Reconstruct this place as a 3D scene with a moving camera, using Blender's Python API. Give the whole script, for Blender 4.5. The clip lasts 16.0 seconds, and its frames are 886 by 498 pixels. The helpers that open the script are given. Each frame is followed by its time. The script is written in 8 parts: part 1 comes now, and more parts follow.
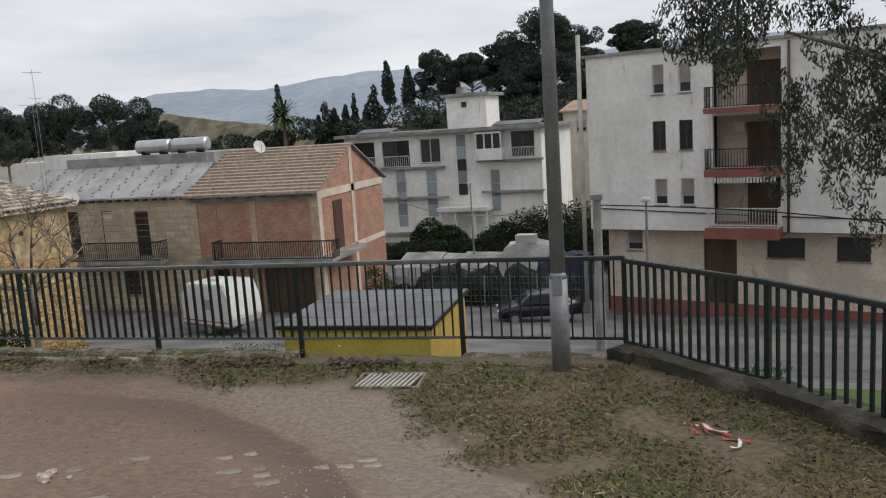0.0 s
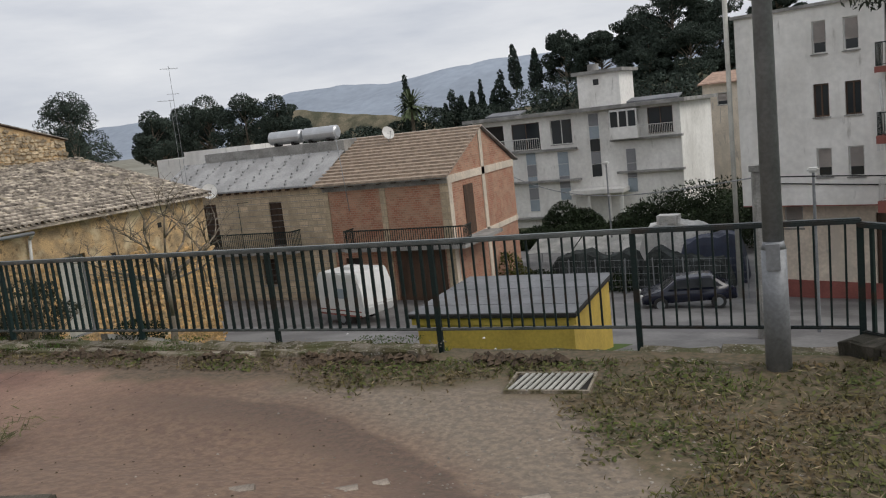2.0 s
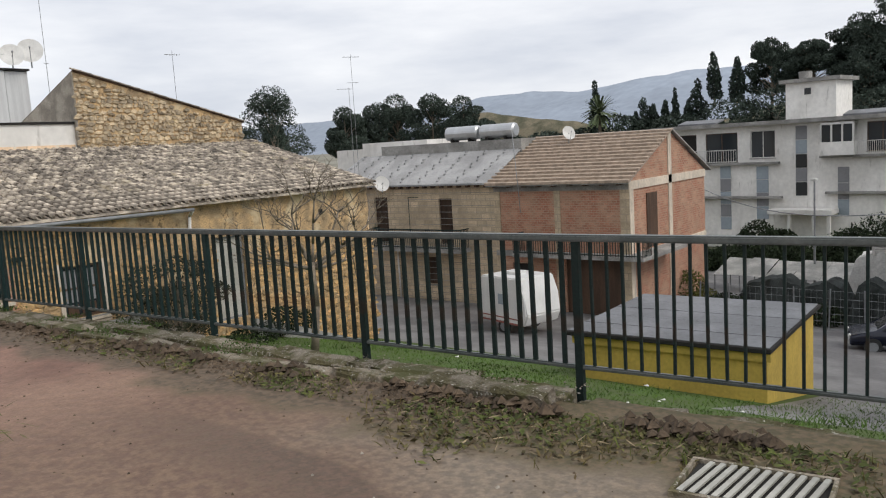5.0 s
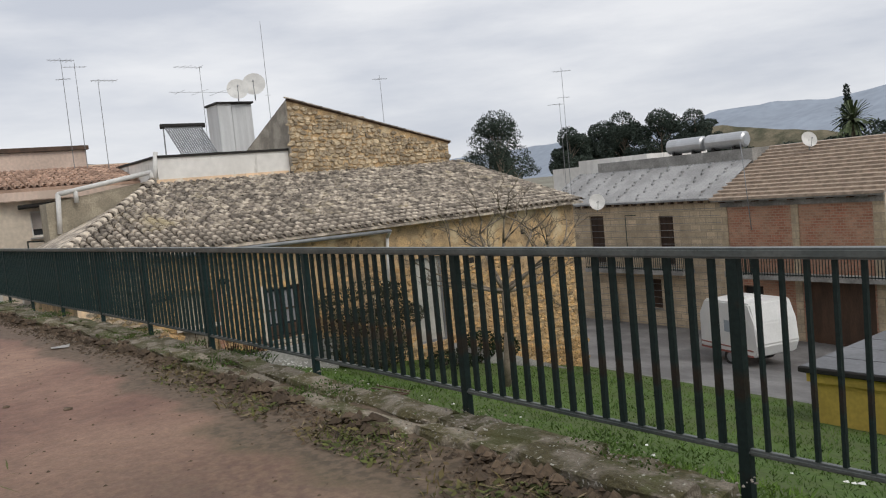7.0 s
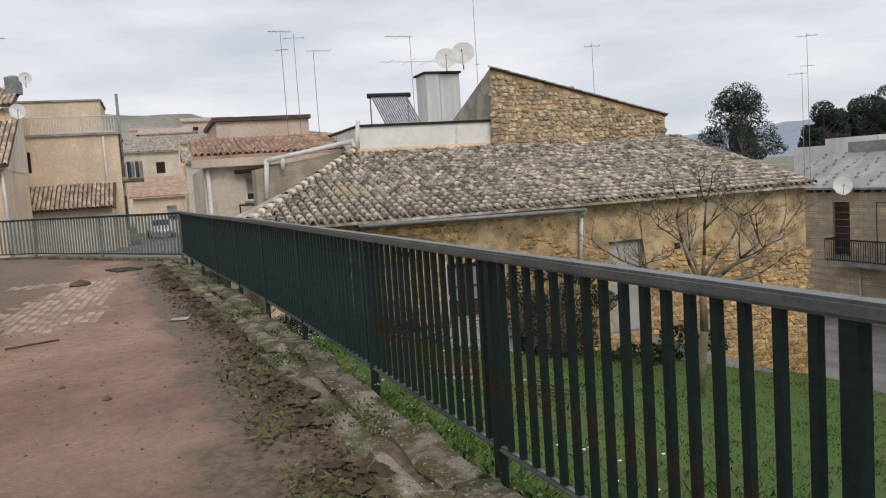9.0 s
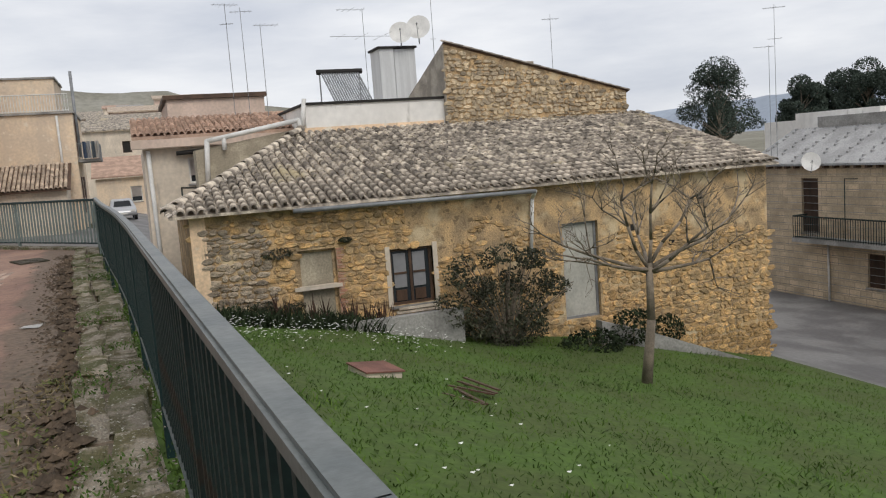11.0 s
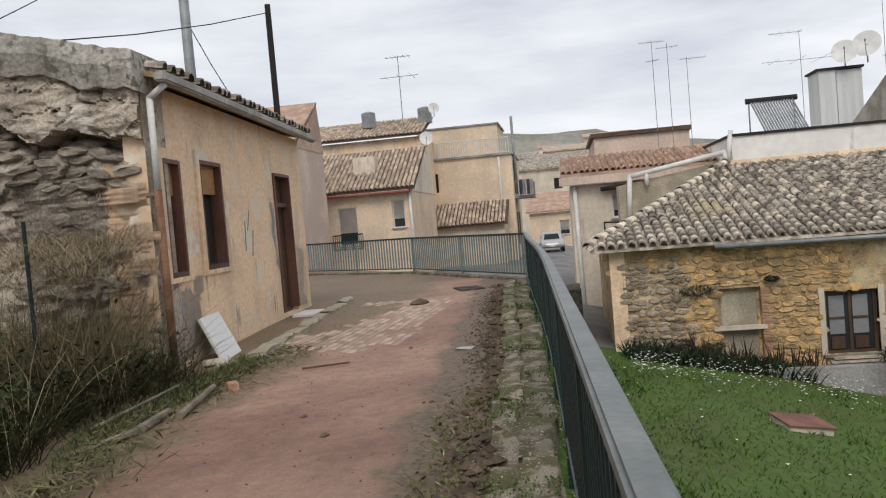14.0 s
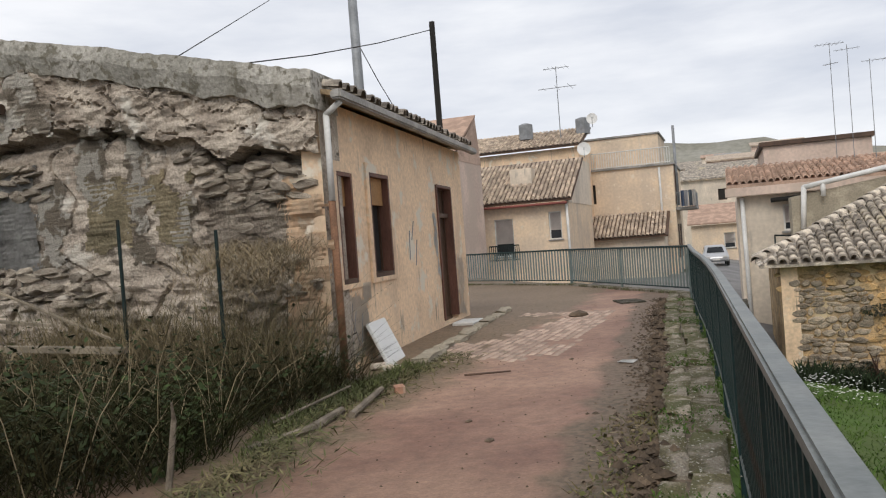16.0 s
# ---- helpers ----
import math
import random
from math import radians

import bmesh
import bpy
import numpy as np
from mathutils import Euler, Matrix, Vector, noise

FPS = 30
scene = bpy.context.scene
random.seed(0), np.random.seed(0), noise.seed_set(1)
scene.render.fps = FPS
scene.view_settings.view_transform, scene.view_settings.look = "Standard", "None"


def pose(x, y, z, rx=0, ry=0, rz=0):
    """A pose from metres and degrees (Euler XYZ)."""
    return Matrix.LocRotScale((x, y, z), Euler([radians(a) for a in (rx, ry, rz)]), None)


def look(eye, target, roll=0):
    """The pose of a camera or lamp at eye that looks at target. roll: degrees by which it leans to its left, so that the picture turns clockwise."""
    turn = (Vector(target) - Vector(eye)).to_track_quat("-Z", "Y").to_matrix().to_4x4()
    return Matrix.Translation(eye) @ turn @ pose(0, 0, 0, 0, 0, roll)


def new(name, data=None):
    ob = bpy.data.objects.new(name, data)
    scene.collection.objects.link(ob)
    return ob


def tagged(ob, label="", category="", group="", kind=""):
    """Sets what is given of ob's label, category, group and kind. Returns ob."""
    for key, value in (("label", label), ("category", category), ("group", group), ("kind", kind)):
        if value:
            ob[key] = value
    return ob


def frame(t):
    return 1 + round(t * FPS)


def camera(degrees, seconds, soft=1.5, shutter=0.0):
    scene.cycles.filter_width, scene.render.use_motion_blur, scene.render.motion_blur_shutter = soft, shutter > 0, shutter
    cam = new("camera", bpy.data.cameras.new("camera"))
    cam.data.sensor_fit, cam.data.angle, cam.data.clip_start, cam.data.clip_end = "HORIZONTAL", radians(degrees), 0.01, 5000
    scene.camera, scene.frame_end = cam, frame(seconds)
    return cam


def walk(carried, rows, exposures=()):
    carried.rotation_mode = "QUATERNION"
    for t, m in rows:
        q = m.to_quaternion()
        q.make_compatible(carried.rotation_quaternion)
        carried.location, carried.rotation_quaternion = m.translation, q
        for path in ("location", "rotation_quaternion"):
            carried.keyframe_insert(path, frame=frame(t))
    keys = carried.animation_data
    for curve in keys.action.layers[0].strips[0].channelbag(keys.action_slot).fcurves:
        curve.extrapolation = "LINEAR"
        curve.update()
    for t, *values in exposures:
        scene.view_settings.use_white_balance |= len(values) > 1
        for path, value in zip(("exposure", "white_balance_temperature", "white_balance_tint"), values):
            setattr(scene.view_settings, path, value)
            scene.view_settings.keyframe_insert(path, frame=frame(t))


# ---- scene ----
cam = camera(57.4, 16.0, soft=1.15)
PATH = [
    (0, (-0.08, 0.141, 1.756), (-0.645, 2.035, 1.452), -3.7),
    (0.5, (-0.273, 0.565, 1.664), (-0.946, 2.423, 1.354), -3.5),
    (1, (-0.422, 0.966, 1.571), (-1.177, 2.791, 1.259), -4.4),
    (1.5, (-0.693, 1.265, 1.441), (-1.528, 3.051, 1.107), -5.6),
    (2, (-0.889, 1.6, 1.37), (-1.752, 3.378, 1.064), -6.4),
    (2.5, (-1.108, 1.887, 1.327), (-2.016, 3.647, 1.048), -6.0),
    (3, (-1.286, 2.217, 1.275), (-2.213, 3.969, 1.013), -5.4),
    (3.5, (-1.452, 2.597, 1.197), (-2.434, 4.32, 0.936), -5.4),
    (4, (-1.612, 2.983, 1.099), (-2.693, 4.642, 0.816), -5.3),
    (4.2, (-1.645, 3.123, 1.051), (-2.759, 4.758, 0.76), -4.7),
    (6.3, (-2.131, 5.005, 0.641), (-3.529, 6.427, 0.49), -5.0),
    (6.5, (-2.186, 5.104, 0.602), (-3.616, 6.492, 0.442), -5.4),
    (7, (-2.311, 5.561, 0.647), (-3.934, 6.719, 0.492), -5.5),
    (7.5, (-2.448, 5.835, 0.636), (-4.203, 6.784, 0.493), -5.1),
    (8, (-2.622, 6.314, 0.618), (-4.466, 7.073, 0.473), -4.1),
    (8.5, (-2.856, 6.727, 0.591), (-4.734, 7.396, 0.428), -3.4),
    (9, (-3.027, 7.143, 0.592), (-4.907, 7.801, 0.418), -3.8),
    (9.5, (-3.148, 7.582, 0.618), (-5.023, 8.232, 0.372), -5.1),
    (9.7, (-3.219, 7.739, 0.611), (-5.074, 8.438, 0.349), -4.4),
    (11.8, (-3.683, 8.557, 0.668), (-5.569, 9.195, 0.486), -4.4),
    (12, (-3.672, 8.565, 0.681), (-5.584, 9.124, 0.505), -4.9),
    (12.5, (-3.64, 8.53, 0.706), (-5.629, 8.689, 0.574), -5.5),
    (13, (-3.621, 8.501, 0.658), (-5.616, 8.403, 0.559), -5.8),
    (13.5, (-3.62, 8.5, 0.664), (-5.601, 8.238, 0.581), -5.3),
    (14, (-3.606, 8.504, 0.658), (-5.582, 8.201, 0.587), -4.8),
    (14.5, (-3.606, 8.502, 0.652), (-5.58, 8.188, 0.592), -4.5),
    (15, (-3.627, 8.483, 0.646), (-5.6, 8.159, 0.587), -4.3),
    (15.5, (-3.538, 8.447, 0.674), (-5.48, 7.973, 0.624), -4.2),
    (16, (-3.484, 8.443, 0.657), (-5.369, 7.775, 0.644), -4.3),
]
walk(cam, [(t, look(eye, target, roll)) for t, eye, target, roll in PATH],
     exposures=[(0.0, 0.05), (1.0, 0.09), (1.5, 0.19), (2.0, -0.04), (3.0, -0.1), (3.5, 0.02), (4.0, 0.27), (6.5, 0.1), (7.0, 0.03), (7.5, -0.03), (8.0, 0.1), (9.0, 0.08), (9.5, 0.22), (12.0, 0.05), (13.5, 0.15), (16.0, 0.23)])

# ---- world and light: overcast morning ----
SUN_EL, SUN_ROT = 47.0, 84.0
world = bpy.data.worlds.new("overcast")
scene.world = world
world.use_nodes = True
wn, wl = world.node_tree.nodes, world.node_tree.links
wn.clear()
w_out = wn.new("ShaderNodeOutputWorld")
w_sky = wn.new("ShaderNodeTexSky")
w_sky.sky_type, w_sky.sun_disc = "NISHITA", False
w_sky.sun_elevation, w_sky.sun_rotation = radians(SUN_EL), radians(SUN_ROT)
w_bg1 = wn.new("ShaderNodeBackground")
w_bg1.inputs[1].default_value = 0.07
wl.new(w_sky.outputs[0], w_bg1.inputs[0])
w_tc = wn.new("ShaderNodeTexCoord")
w_map = wn.new("ShaderNodeMapping")
w_map.inputs["Scale"].default_value = (1.0, 1.0, 4.5)
wl.new(w_tc.outputs["Generated"], w_map.inputs[0])
w_noise = wn.new("ShaderNodeTexNoise")
w_noise.inputs["Scale"].default_value = 2.6
w_noise.inputs["Detail"].default_value = 7.0
w_noise.inputs["Roughness"].default_value = 0.55
wl.new(w_map.outputs[0], w_noise.inputs["Vector"])
w_ramp = wn.new("ShaderNodeValToRGB")
w_ramp.color_ramp.elements[0].position = 0.34
w_ramp.color_ramp.elements[0].color = (0.575, 0.605, 0.675, 1)
w_ramp.color_ramp.elements[1].position = 0.62
w_ramp.color_ramp.elements[1].color = (0.82, 0.83, 0.86, 1)
wl.new(w_noise.outputs[0], w_ramp.inputs[0])
w_bg2 = wn.new("ShaderNodeBackground")
w_bg2.inputs[1].default_value = 1.04
wl.new(w_ramp.outputs[0], w_bg2.inputs[0])
w_mix = wn.new("ShaderNodeMixShader")
w_mix.inputs[0].default_value = 0.92
wl.new(w_bg1.outputs[0], w_mix.inputs[1])
wl.new(w_bg2.outputs[0], w_mix.inputs[2])
wl.new(w_mix.outputs[0], w_out.inputs[0])
sun = new("sun", bpy.data.lights.new("sun", "SUN"))
sun.data.energy, sun.data.angle, sun.data.color = 1.4, radians(30), (1.0, 0.95, 0.88)
sun.matrix_world = look((28, 3, 30), (0, 0, 0))


# ---- materials ----
def mat(name, col, rough=0.85, var=0.3, scale=2.0, bump=0.25, col2=None, metal=0.0, rand=0.0, island=False, mix=(0.42, 0.6), stretch=(1, 1, 1), spec=0.5):
    """Colour with stains at one scale and grain at another; rand: change of value from piece to piece."""
    m = bpy.data.materials.new(name)
    m.use_nodes = True
    n, l = m.node_tree.nodes, m.node_tree.links
    b = n["Principled BSDF"]
    b.inputs["Roughness"].default_value, b.inputs["Metallic"].default_value = rough, metal
    b.inputs["Specular IOR Level"].default_value = spec
    tc, mp = n.new("ShaderNodeTexCoord"), n.new("ShaderNodeMapping")
    mp.inputs["Scale"].default_value = stretch
    l.new(tc.outputs["Object"], mp.inputs[0])
    big, fine = n.new("ShaderNodeTexNoise"), n.new("ShaderNodeTexNoise")
    big.inputs["Scale"].default_value, big.inputs["Detail"].default_value = scale, 6
    fine.inputs["Scale"].default_value, fine.inputs["Detail"].default_value = scale * 14, 5
    for t in (big, fine):
        l.new(mp.outputs[0], t.inputs["Vector"])
    r = n.new("ShaderNodeValToRGB")
    c2 = col2 or tuple(c * (1 - var) for c in col)
    r.color_ramp.elements[0].position, r.color_ramp.elements[1].position = mix
    r.color_ramp.elements[0].color, r.color_ramp.elements[1].color = (*c2, 1), (*col, 1)
    l.new(big.outputs[0], r.inputs[0])
    mr = n.new("ShaderNodeMapRange")
    mr.inputs[1].default_value, mr.inputs[2].default_value = 0.3, 0.7
    mr.inputs[3].default_value, mr.inputs[4].default_value = 1 - var * 0.7, 1 + var * 0.45
    l.new(fine.outputs[0], mr.inputs[0])
    value = mr.outputs[0]
    if rand:
        src = n.new("ShaderNodeNewGeometry").outputs["Random Per Island"] if island else n.new("ShaderNodeObjectInfo").outputs["Random"]
        m2 = n.new("ShaderNodeMapRange")
        m2.inputs[3].default_value, m2.inputs[4].default_value = 1 - rand, 1 + rand
        l.new(src, m2.inputs[0])
        mul = n.new("ShaderNodeMath")
        mul.operation = "MULTIPLY"
        l.new(m2.outputs[0], mul.inputs[0])
        l.new(value, mul.inputs[1])
        value = mul.outputs[0]
    hsv = n.new("ShaderNodeHueSaturation")
    l.new(r.outputs[0], hsv.inputs["Color"])
    l.new(value, hsv.inputs["Value"])
    l.new(hsv.outputs[0], b.inputs["Base Color"])
    if bump:
        bp = n.new("ShaderNodeBump")
        bp.inputs["Strength"].default_value, bp.inputs["Distance"].default_value = bump, 0.02
        l.new(fine.outputs[0], bp.inputs["Height"])
        l.new(bp.outputs[0], b.inputs["Normal"])
    return m


def plain(name, col, rough=0.5, metal=0.0):
    return mat(name, col, rough, 0.12, 6.0, 0.05, metal=metal)


def glass_mat():
    m = bpy.data.materials.new("window_glass")
    m.use_nodes = True
    b = m.node_tree.nodes["Principled BSDF"]
    b.inputs["Base Color"].default_value = (0.03, 0.035, 0.04, 1)
    b.inputs["Roughness"].default_value = 0.08
    return m


M = {
    "dirt": mat("red_dirt", (0.26, 0.185, 0.14), 0.8, 0.32, 0.35, 0.5, col2=(0.20, 0.105, 0.085), mix=(0.40, 0.58)),
    "lawn": mat("lawn_soil", (0.06, 0.112, 0.012), 0.95, 0.4, 0.6, 0.5, col2=(0.06, 0.088, 0.015)),
    "asphalt": mat("wet_asphalt", (0.20, 0.195, 0.19), 0.6, 0.25, 0.5, 0.3, col2=(0.12, 0.115, 0.115)),
    "scrub": mat("scrub_ground", (0.11, 0.115, 0.06), 0.95, 0.5, 0.12, 0.4, col2=(0.055, 0.065, 0.035)),
    "kerb": mat("kerb_stone", (0.28, 0.24, 0.185), 0.9, 0.5, 3.6, 1.0, col2=(0.105, 0.09, 0.04), mix=(0.44, 0.55), rand=0.25),
    "green": mat("green_paint", (0.011, 0.033, 0.034), 0.5, 0.3, 3.0, 0.08, col2=(0.016, 0.038, 0.037), spec=0.3),
    "rust": mat("rusty_paint", (0.012, 0.024, 0.022), 0.55, 0.4, 3.2, 0.12, col2=(0.032, 0.02, 0.013), mix=(0.34, 0.44), spec=0.3),
    "palegreen": mat("pale_green_paint", (0.17, 0.215, 0.205), 0.5, 0.2, 3.0, 0.08),
    "galv": mat("galvanised_steel", (0.27, 0.28, 0.29), 0.55, 0.25, 2.5, 0.1, metal=0.2),
    "concrete": mat("concrete", (0.34, 0.33, 0.31), 0.9, 0.35, 1.2, 0.5),
    "plaster": mat("beige_plaster", (0.86, 0.64, 0.43), 0.9, 0.24, 1.1, 0.25, col2=(0.70, 0.51, 0.34), mix=(0.34, 0.54)),
    "cream": mat("cream_plaster", (0.74, 0.64, 0.52), 0.9, 0.2, 0.5, 0.2),
    "yellowp": mat("ochre_plaster", (0.76, 0.60, 0.43), 0.9, 0.18, 0.5, 0.15, col2=(0.62, 0.50, 0.38)),
    "pinkp": mat("pink_plaster", (0.68, 0.53, 0.44), 0.9, 0.2, 0.6, 0.15),
    "white": mat("white_render", (0.84, 0.82, 0.78), 0.9, 0.13, 0.25, 0.15, col2=(0.70, 0.68, 0.64)),
    "brick": mat("orange_brick_wall", (0.40, 0.175, 0.11), 0.9, 0.35, 1.2, 0.5, col2=(0.46, 0.26, 0.17)),
    "pinkbrick": mat("pinkish_bare_gable", (0.56, 0.40, 0.31), 0.9, 0.3, 1.2, 0.4),
    "blockwork": mat("tuff_blockwork", (0.60, 0.48, 0.33), 0.9, 0.25, 0.8, 0.4),
    "stone": mat("ochre_stone", (0.68, 0.42, 0.17), 0.95, 0.5, 4.0, 1.0, col2=(0.40, 0.275, 0.14), rand=0.34),
    "stone_i": mat("ochre_rubble", (0.66, 0.42, 0.185), 0.95, 0.5, 4.0, 1.0, col2=(0.38, 0.27, 0.145), rand=0.32, island=True),
    "mortar": mat("old_mortar", (0.60, 0.41, 0.215), 0.95, 0.5, 1.9, 1.0, col2=(0.34, 0.25, 0.15), mix=(0.40, 0.58)),
    "greystone": mat("grey_rubble", (0.52, 0.45, 0.36), 0.95, 0.5, 3.0, 1.0, col2=(0.35, 0.29, 0.225), rand=0.3),
    "flaking": mat("flaking_limewash", (0.62, 0.58, 0.51), 0.95, 0.3, 4.5, 0.6, col2=(0.34, 0.29, 0.23), mix=(0.46, 0.52)),
    "greystone_i": mat("grey_rubble_rest", (0.52, 0.45, 0.36), 0.95, 0.5, 3.0, 1.0, col2=(0.35, 0.29, 0.225), rand=0.35, island=True),
    "ruin": mat("ruined_plaster", (0.50, 0.43, 0.35), 0.95, 0.5, 2.4, 1.0, col2=(0.33, 0.275, 0.22)),
    # the dark mottle also stands in for black shadow between the tiles
    "tile": mat("old_clay_tile", (0.53, 0.46, 0.37), 0.9, 0.5, 3.5, 0.6, col2=(0.21, 0.18, 0.15), rand=0.45),
    "tile_i": mat("old_clay_tiles", (0.53, 0.46, 0.37), 0.9, 0.5, 3.5, 0.6, col2=(0.21, 0.18, 0.15), rand=0.45, island=True),
    "warmtile": mat("weathered_warm_tiles", (0.56, 0.45, 0.34), 0.9, 0.35, 2.0, 0.4, col2=(0.40, 0.32, 0.25), rand=0.3, island=True),
    "redtile": mat("red_clay_tiles", (0.52, 0.35, 0.26), 0.9, 0.3, 2.0, 0.4, rand=0.25, island=True),
    "sheet": mat("fibre_cement_sheet", (0.36, 0.36, 0.36), 0.8, 0.25, 0.8, 0.2),
    "wood": mat("dark_wood", (0.10, 0.055, 0.032), 0.6, 0.35, 3.0, 0.3, stretch=(1, 1, 0.2)),
    "blind": mat("roller_blind", (0.62, 0.56, 0.52), 0.7, 0.12, 2.0, 0.1),
    "patchrender": mat("dull_render", (0.44, 0.385, 0.29), 0.95, 0.3, 1.5, 0.5),
    "palepanel": mat("pale_metal_panel", (0.46, 0.45, 0.40), 0.6, 0.2, 1.2, 0.1),
    "glass": glass_mat(),
    # near-black things, and painted shade inside rooms, holes and the drain
    "dark": plain("near_black_and_room_shade", (0.02, 0.018, 0.016), 0.9),
    "yellow": mat("yellow_paint", (0.62, 0.44, 0.09), 0.8, 0.18, 0.8, 0.15),
    "panel": mat("grey_bitumen_sheet", (0.17, 0.175, 0.185), 0.5, 0.3, 0.7, 0.1),
    "vanwhite": mat("white_vehicle_paint", (0.72, 0.72, 0.70), 0.35, 0.08, 1.0, 0.02),
    "navy": mat("navy_car_paint", (0.012, 0.015, 0.03), 0.2, 0.1, 1.0, 0.0),
    "rubber": plain("black_rubber", (0.02, 0.02, 0.02), 0.8),
    "steel": mat("stainless_tank", (0.55, 0.56, 0.57), 0.35, 0.12, 2.0, 0.05, metal=0.7),
    "whitepaint": mat("white_paint", (0.68, 0.67, 0.64), 0.6, 0.15, 2.0, 0.1),
    "leaf": mat("pine_needles", (0.072, 0.096, 0.076), 0.9, 0.4, 0.05, 0, rand=0.45, island=True, spec=0.25),
    "droopleaf": mat("drooping_leaves", (0.055, 0.062, 0.04), 0.85, 0.4, 0.6, 0, col2=(0.04, 0.05, 0.03), rand=0.5, island=True),
    "cypress": mat("cypress_foliage", (0.032, 0.05, 0.036), 0.9, 0.4, 0.6, 0, rand=0.5, island=True),
    "bush": mat("shrub_leaves", (0.032, 0.048, 0.022), 0.85, 0.4, 0.3, 0, rand=0.5, island=True, spec=0.2),
    "palm": mat("palm_fronds", (0.10, 0.13, 0.06), 0.8, 0.3, 0.8, 0, rand=0.4, island=True),
    "blade": mat("grass_blades", (0.076, 0.142, 0.010), 0.8, 0.35, 0.5, 0, col2=(0.05, 0.098, 0.008), rand=0.3, island=True),
    "straw": mat("dry_grass", (0.30, 0.235, 0.14), 0.9, 0.35, 0.8, 0, rand=0.45, island=True),
    "litter": mat("moss_and_litter", (0.125, 0.088, 0.04), 0.95, 0.4, 1.2, 0, col2=(0.072, 0.088, 0.02), rand=0.5, island=True),
    "bark": mat("grey_bark", (0.25, 0.205, 0.155), 0.95, 0.4, 4.0, 0.5),
    # pale blue grey puts the haze of distance into the ridge's base colour
    "mount": mat("haze_tinted_mountain", (0.34, 0.385, 0.45), 1.0, 0.14, 0.004, 0.0, spec=0.0),
    "hill": mat("dry_hillside", (0.30, 0.29, 0.25), 1.0, 0.25, 0.03, 0.0, col2=(0.23, 0.22, 0.18), spec=0.0),
    "flower": plain("white_petals", (0.8, 0.8, 0.76), 0.8),
    "redrib": mat("faded_red_paint", (0.30, 0.10, 0.08), 0.7, 0.2, 1.0, 0.1),
    "bluegrey": mat("blue_grey_panel", (0.32, 0.37, 0.41), 0.6, 0.1, 0.6, 0.1),
    "greypanel": mat("grey_panel", (0.24, 0.24, 0.25), 0.7, 0.1, 0.6, 0.1),
}


def overlaid(m, *layers):
    """Adds layers of stains, moss, lichen or painted shade: (scale, from, to, colour, stretch)."""
    n, l = m.node_tree.nodes, m.node_tree.links
    b = n["Principled BSDF"]
    under = b.inputs["Base Color"].links[0].from_socket
    geo = n.new("ShaderNodeNewGeometry")
    for scale, lo, hi, col, stretch in layers:
        mp = n.new("ShaderNodeMapping")
        mp.inputs["Scale"].default_value = stretch
        l.new(geo.outputs["Position"], mp.inputs[0])
        t = n.new("ShaderNodeTexNoise")
        t.inputs["Scale"].default_value, t.inputs["Detail"].default_value, t.inputs["Roughness"].default_value = scale, 7, 0.6
        l.new(mp.outputs[0], t.inputs["Vector"])
        q = n.new("ShaderNodeMapRange")
        q.inputs[1].default_value, q.inputs[2].default_value = lo, hi
        l.new(t.outputs[0], q.inputs[0])
        d = n.new("ShaderNodeMix")
        d.data_type = "RGBA"
        l.new(q.outputs[0], d.inputs[0])
        l.new(under, d.inputs[6])
        d.inputs[7].default_value = (*col, 1)
        under = d.outputs[2]
    l.new(under, b.inputs["Base Color"])
    return m


def coursed(m, width, height, joint, col):
    """Adds the mortar joints of bricks or blocks, width x height, to an upright wall."""
    n, l = m.node_tree.nodes, m.node_tree.links
    b = n["Principled BSDF"]
    under = b.inputs["Base Color"].links[0].from_socket
    tc, sep, com, add = n.new("ShaderNodeTexCoord"), n.new("ShaderNodeSeparateXYZ"), n.new("ShaderNodeCombineXYZ"), n.new("ShaderNodeMath")
    l.new(tc.outputs["Object"], sep.inputs[0])
    l.new(sep.outputs[0], add.inputs[0]), l.new(sep.outputs[1], add.inputs[1])
    l.new(add.outputs[0], com.inputs[0]), l.new(sep.outputs[2], com.inputs[1])
    t = n.new("ShaderNodeTexBrick")
    t.inputs["Scale"].default_value, t.inputs["Brick Width"].default_value, t.inputs["Row Height"].default_value, t.inputs["Mortar Size"].default_value = 1.0, width, height, joint
    t.inputs["Color1"].default_value, t.inputs["Color2"].default_value = (0.72, 0.72, 0.72, 1), (1.2, 1.2, 1.2, 1)
    l.new(com.outputs[0], t.inputs["Vector"])
    e = n.new("ShaderNodeMix")
    e.data_type, e.blend_type = "RGBA", "MULTIPLY"
    e.inputs[0].default_value = 0.6
    l.new(under, e.inputs[6]), l.new(t.outputs[0], e.inputs[7])
    d = n.new("ShaderNodeMix")
    d.data_type = "RGBA"
    l.new(t.outputs[1], d.inputs[0]), l.new(e.outputs[2], d.inputs[6])
    d.inputs[7].default_value = (*col, 1)
    l.new(d.outputs[2], b.inputs["Base Color"])
    return m


STREAK, EVEN = (1, 1, 0.22), (1, 1, 1)
overlaid(M["plaster"], (0.9, 0.56, 0.74, (0.54, 0.41, 0.29), STREAK), (2.2, 0.56, 0.62, (0.74, 0.66, 0.54), EVEN), (5.0, 0.62, 0.70, (0.36, 0.28, 0.20), STREAK))
overlaid(M["yellowp"], (0.8, 0.52, 0.70, (0.55, 0.45, 0.35), STREAK), (2.6, 0.60, 0.68, (0.72, 0.62, 0.50), EVEN))
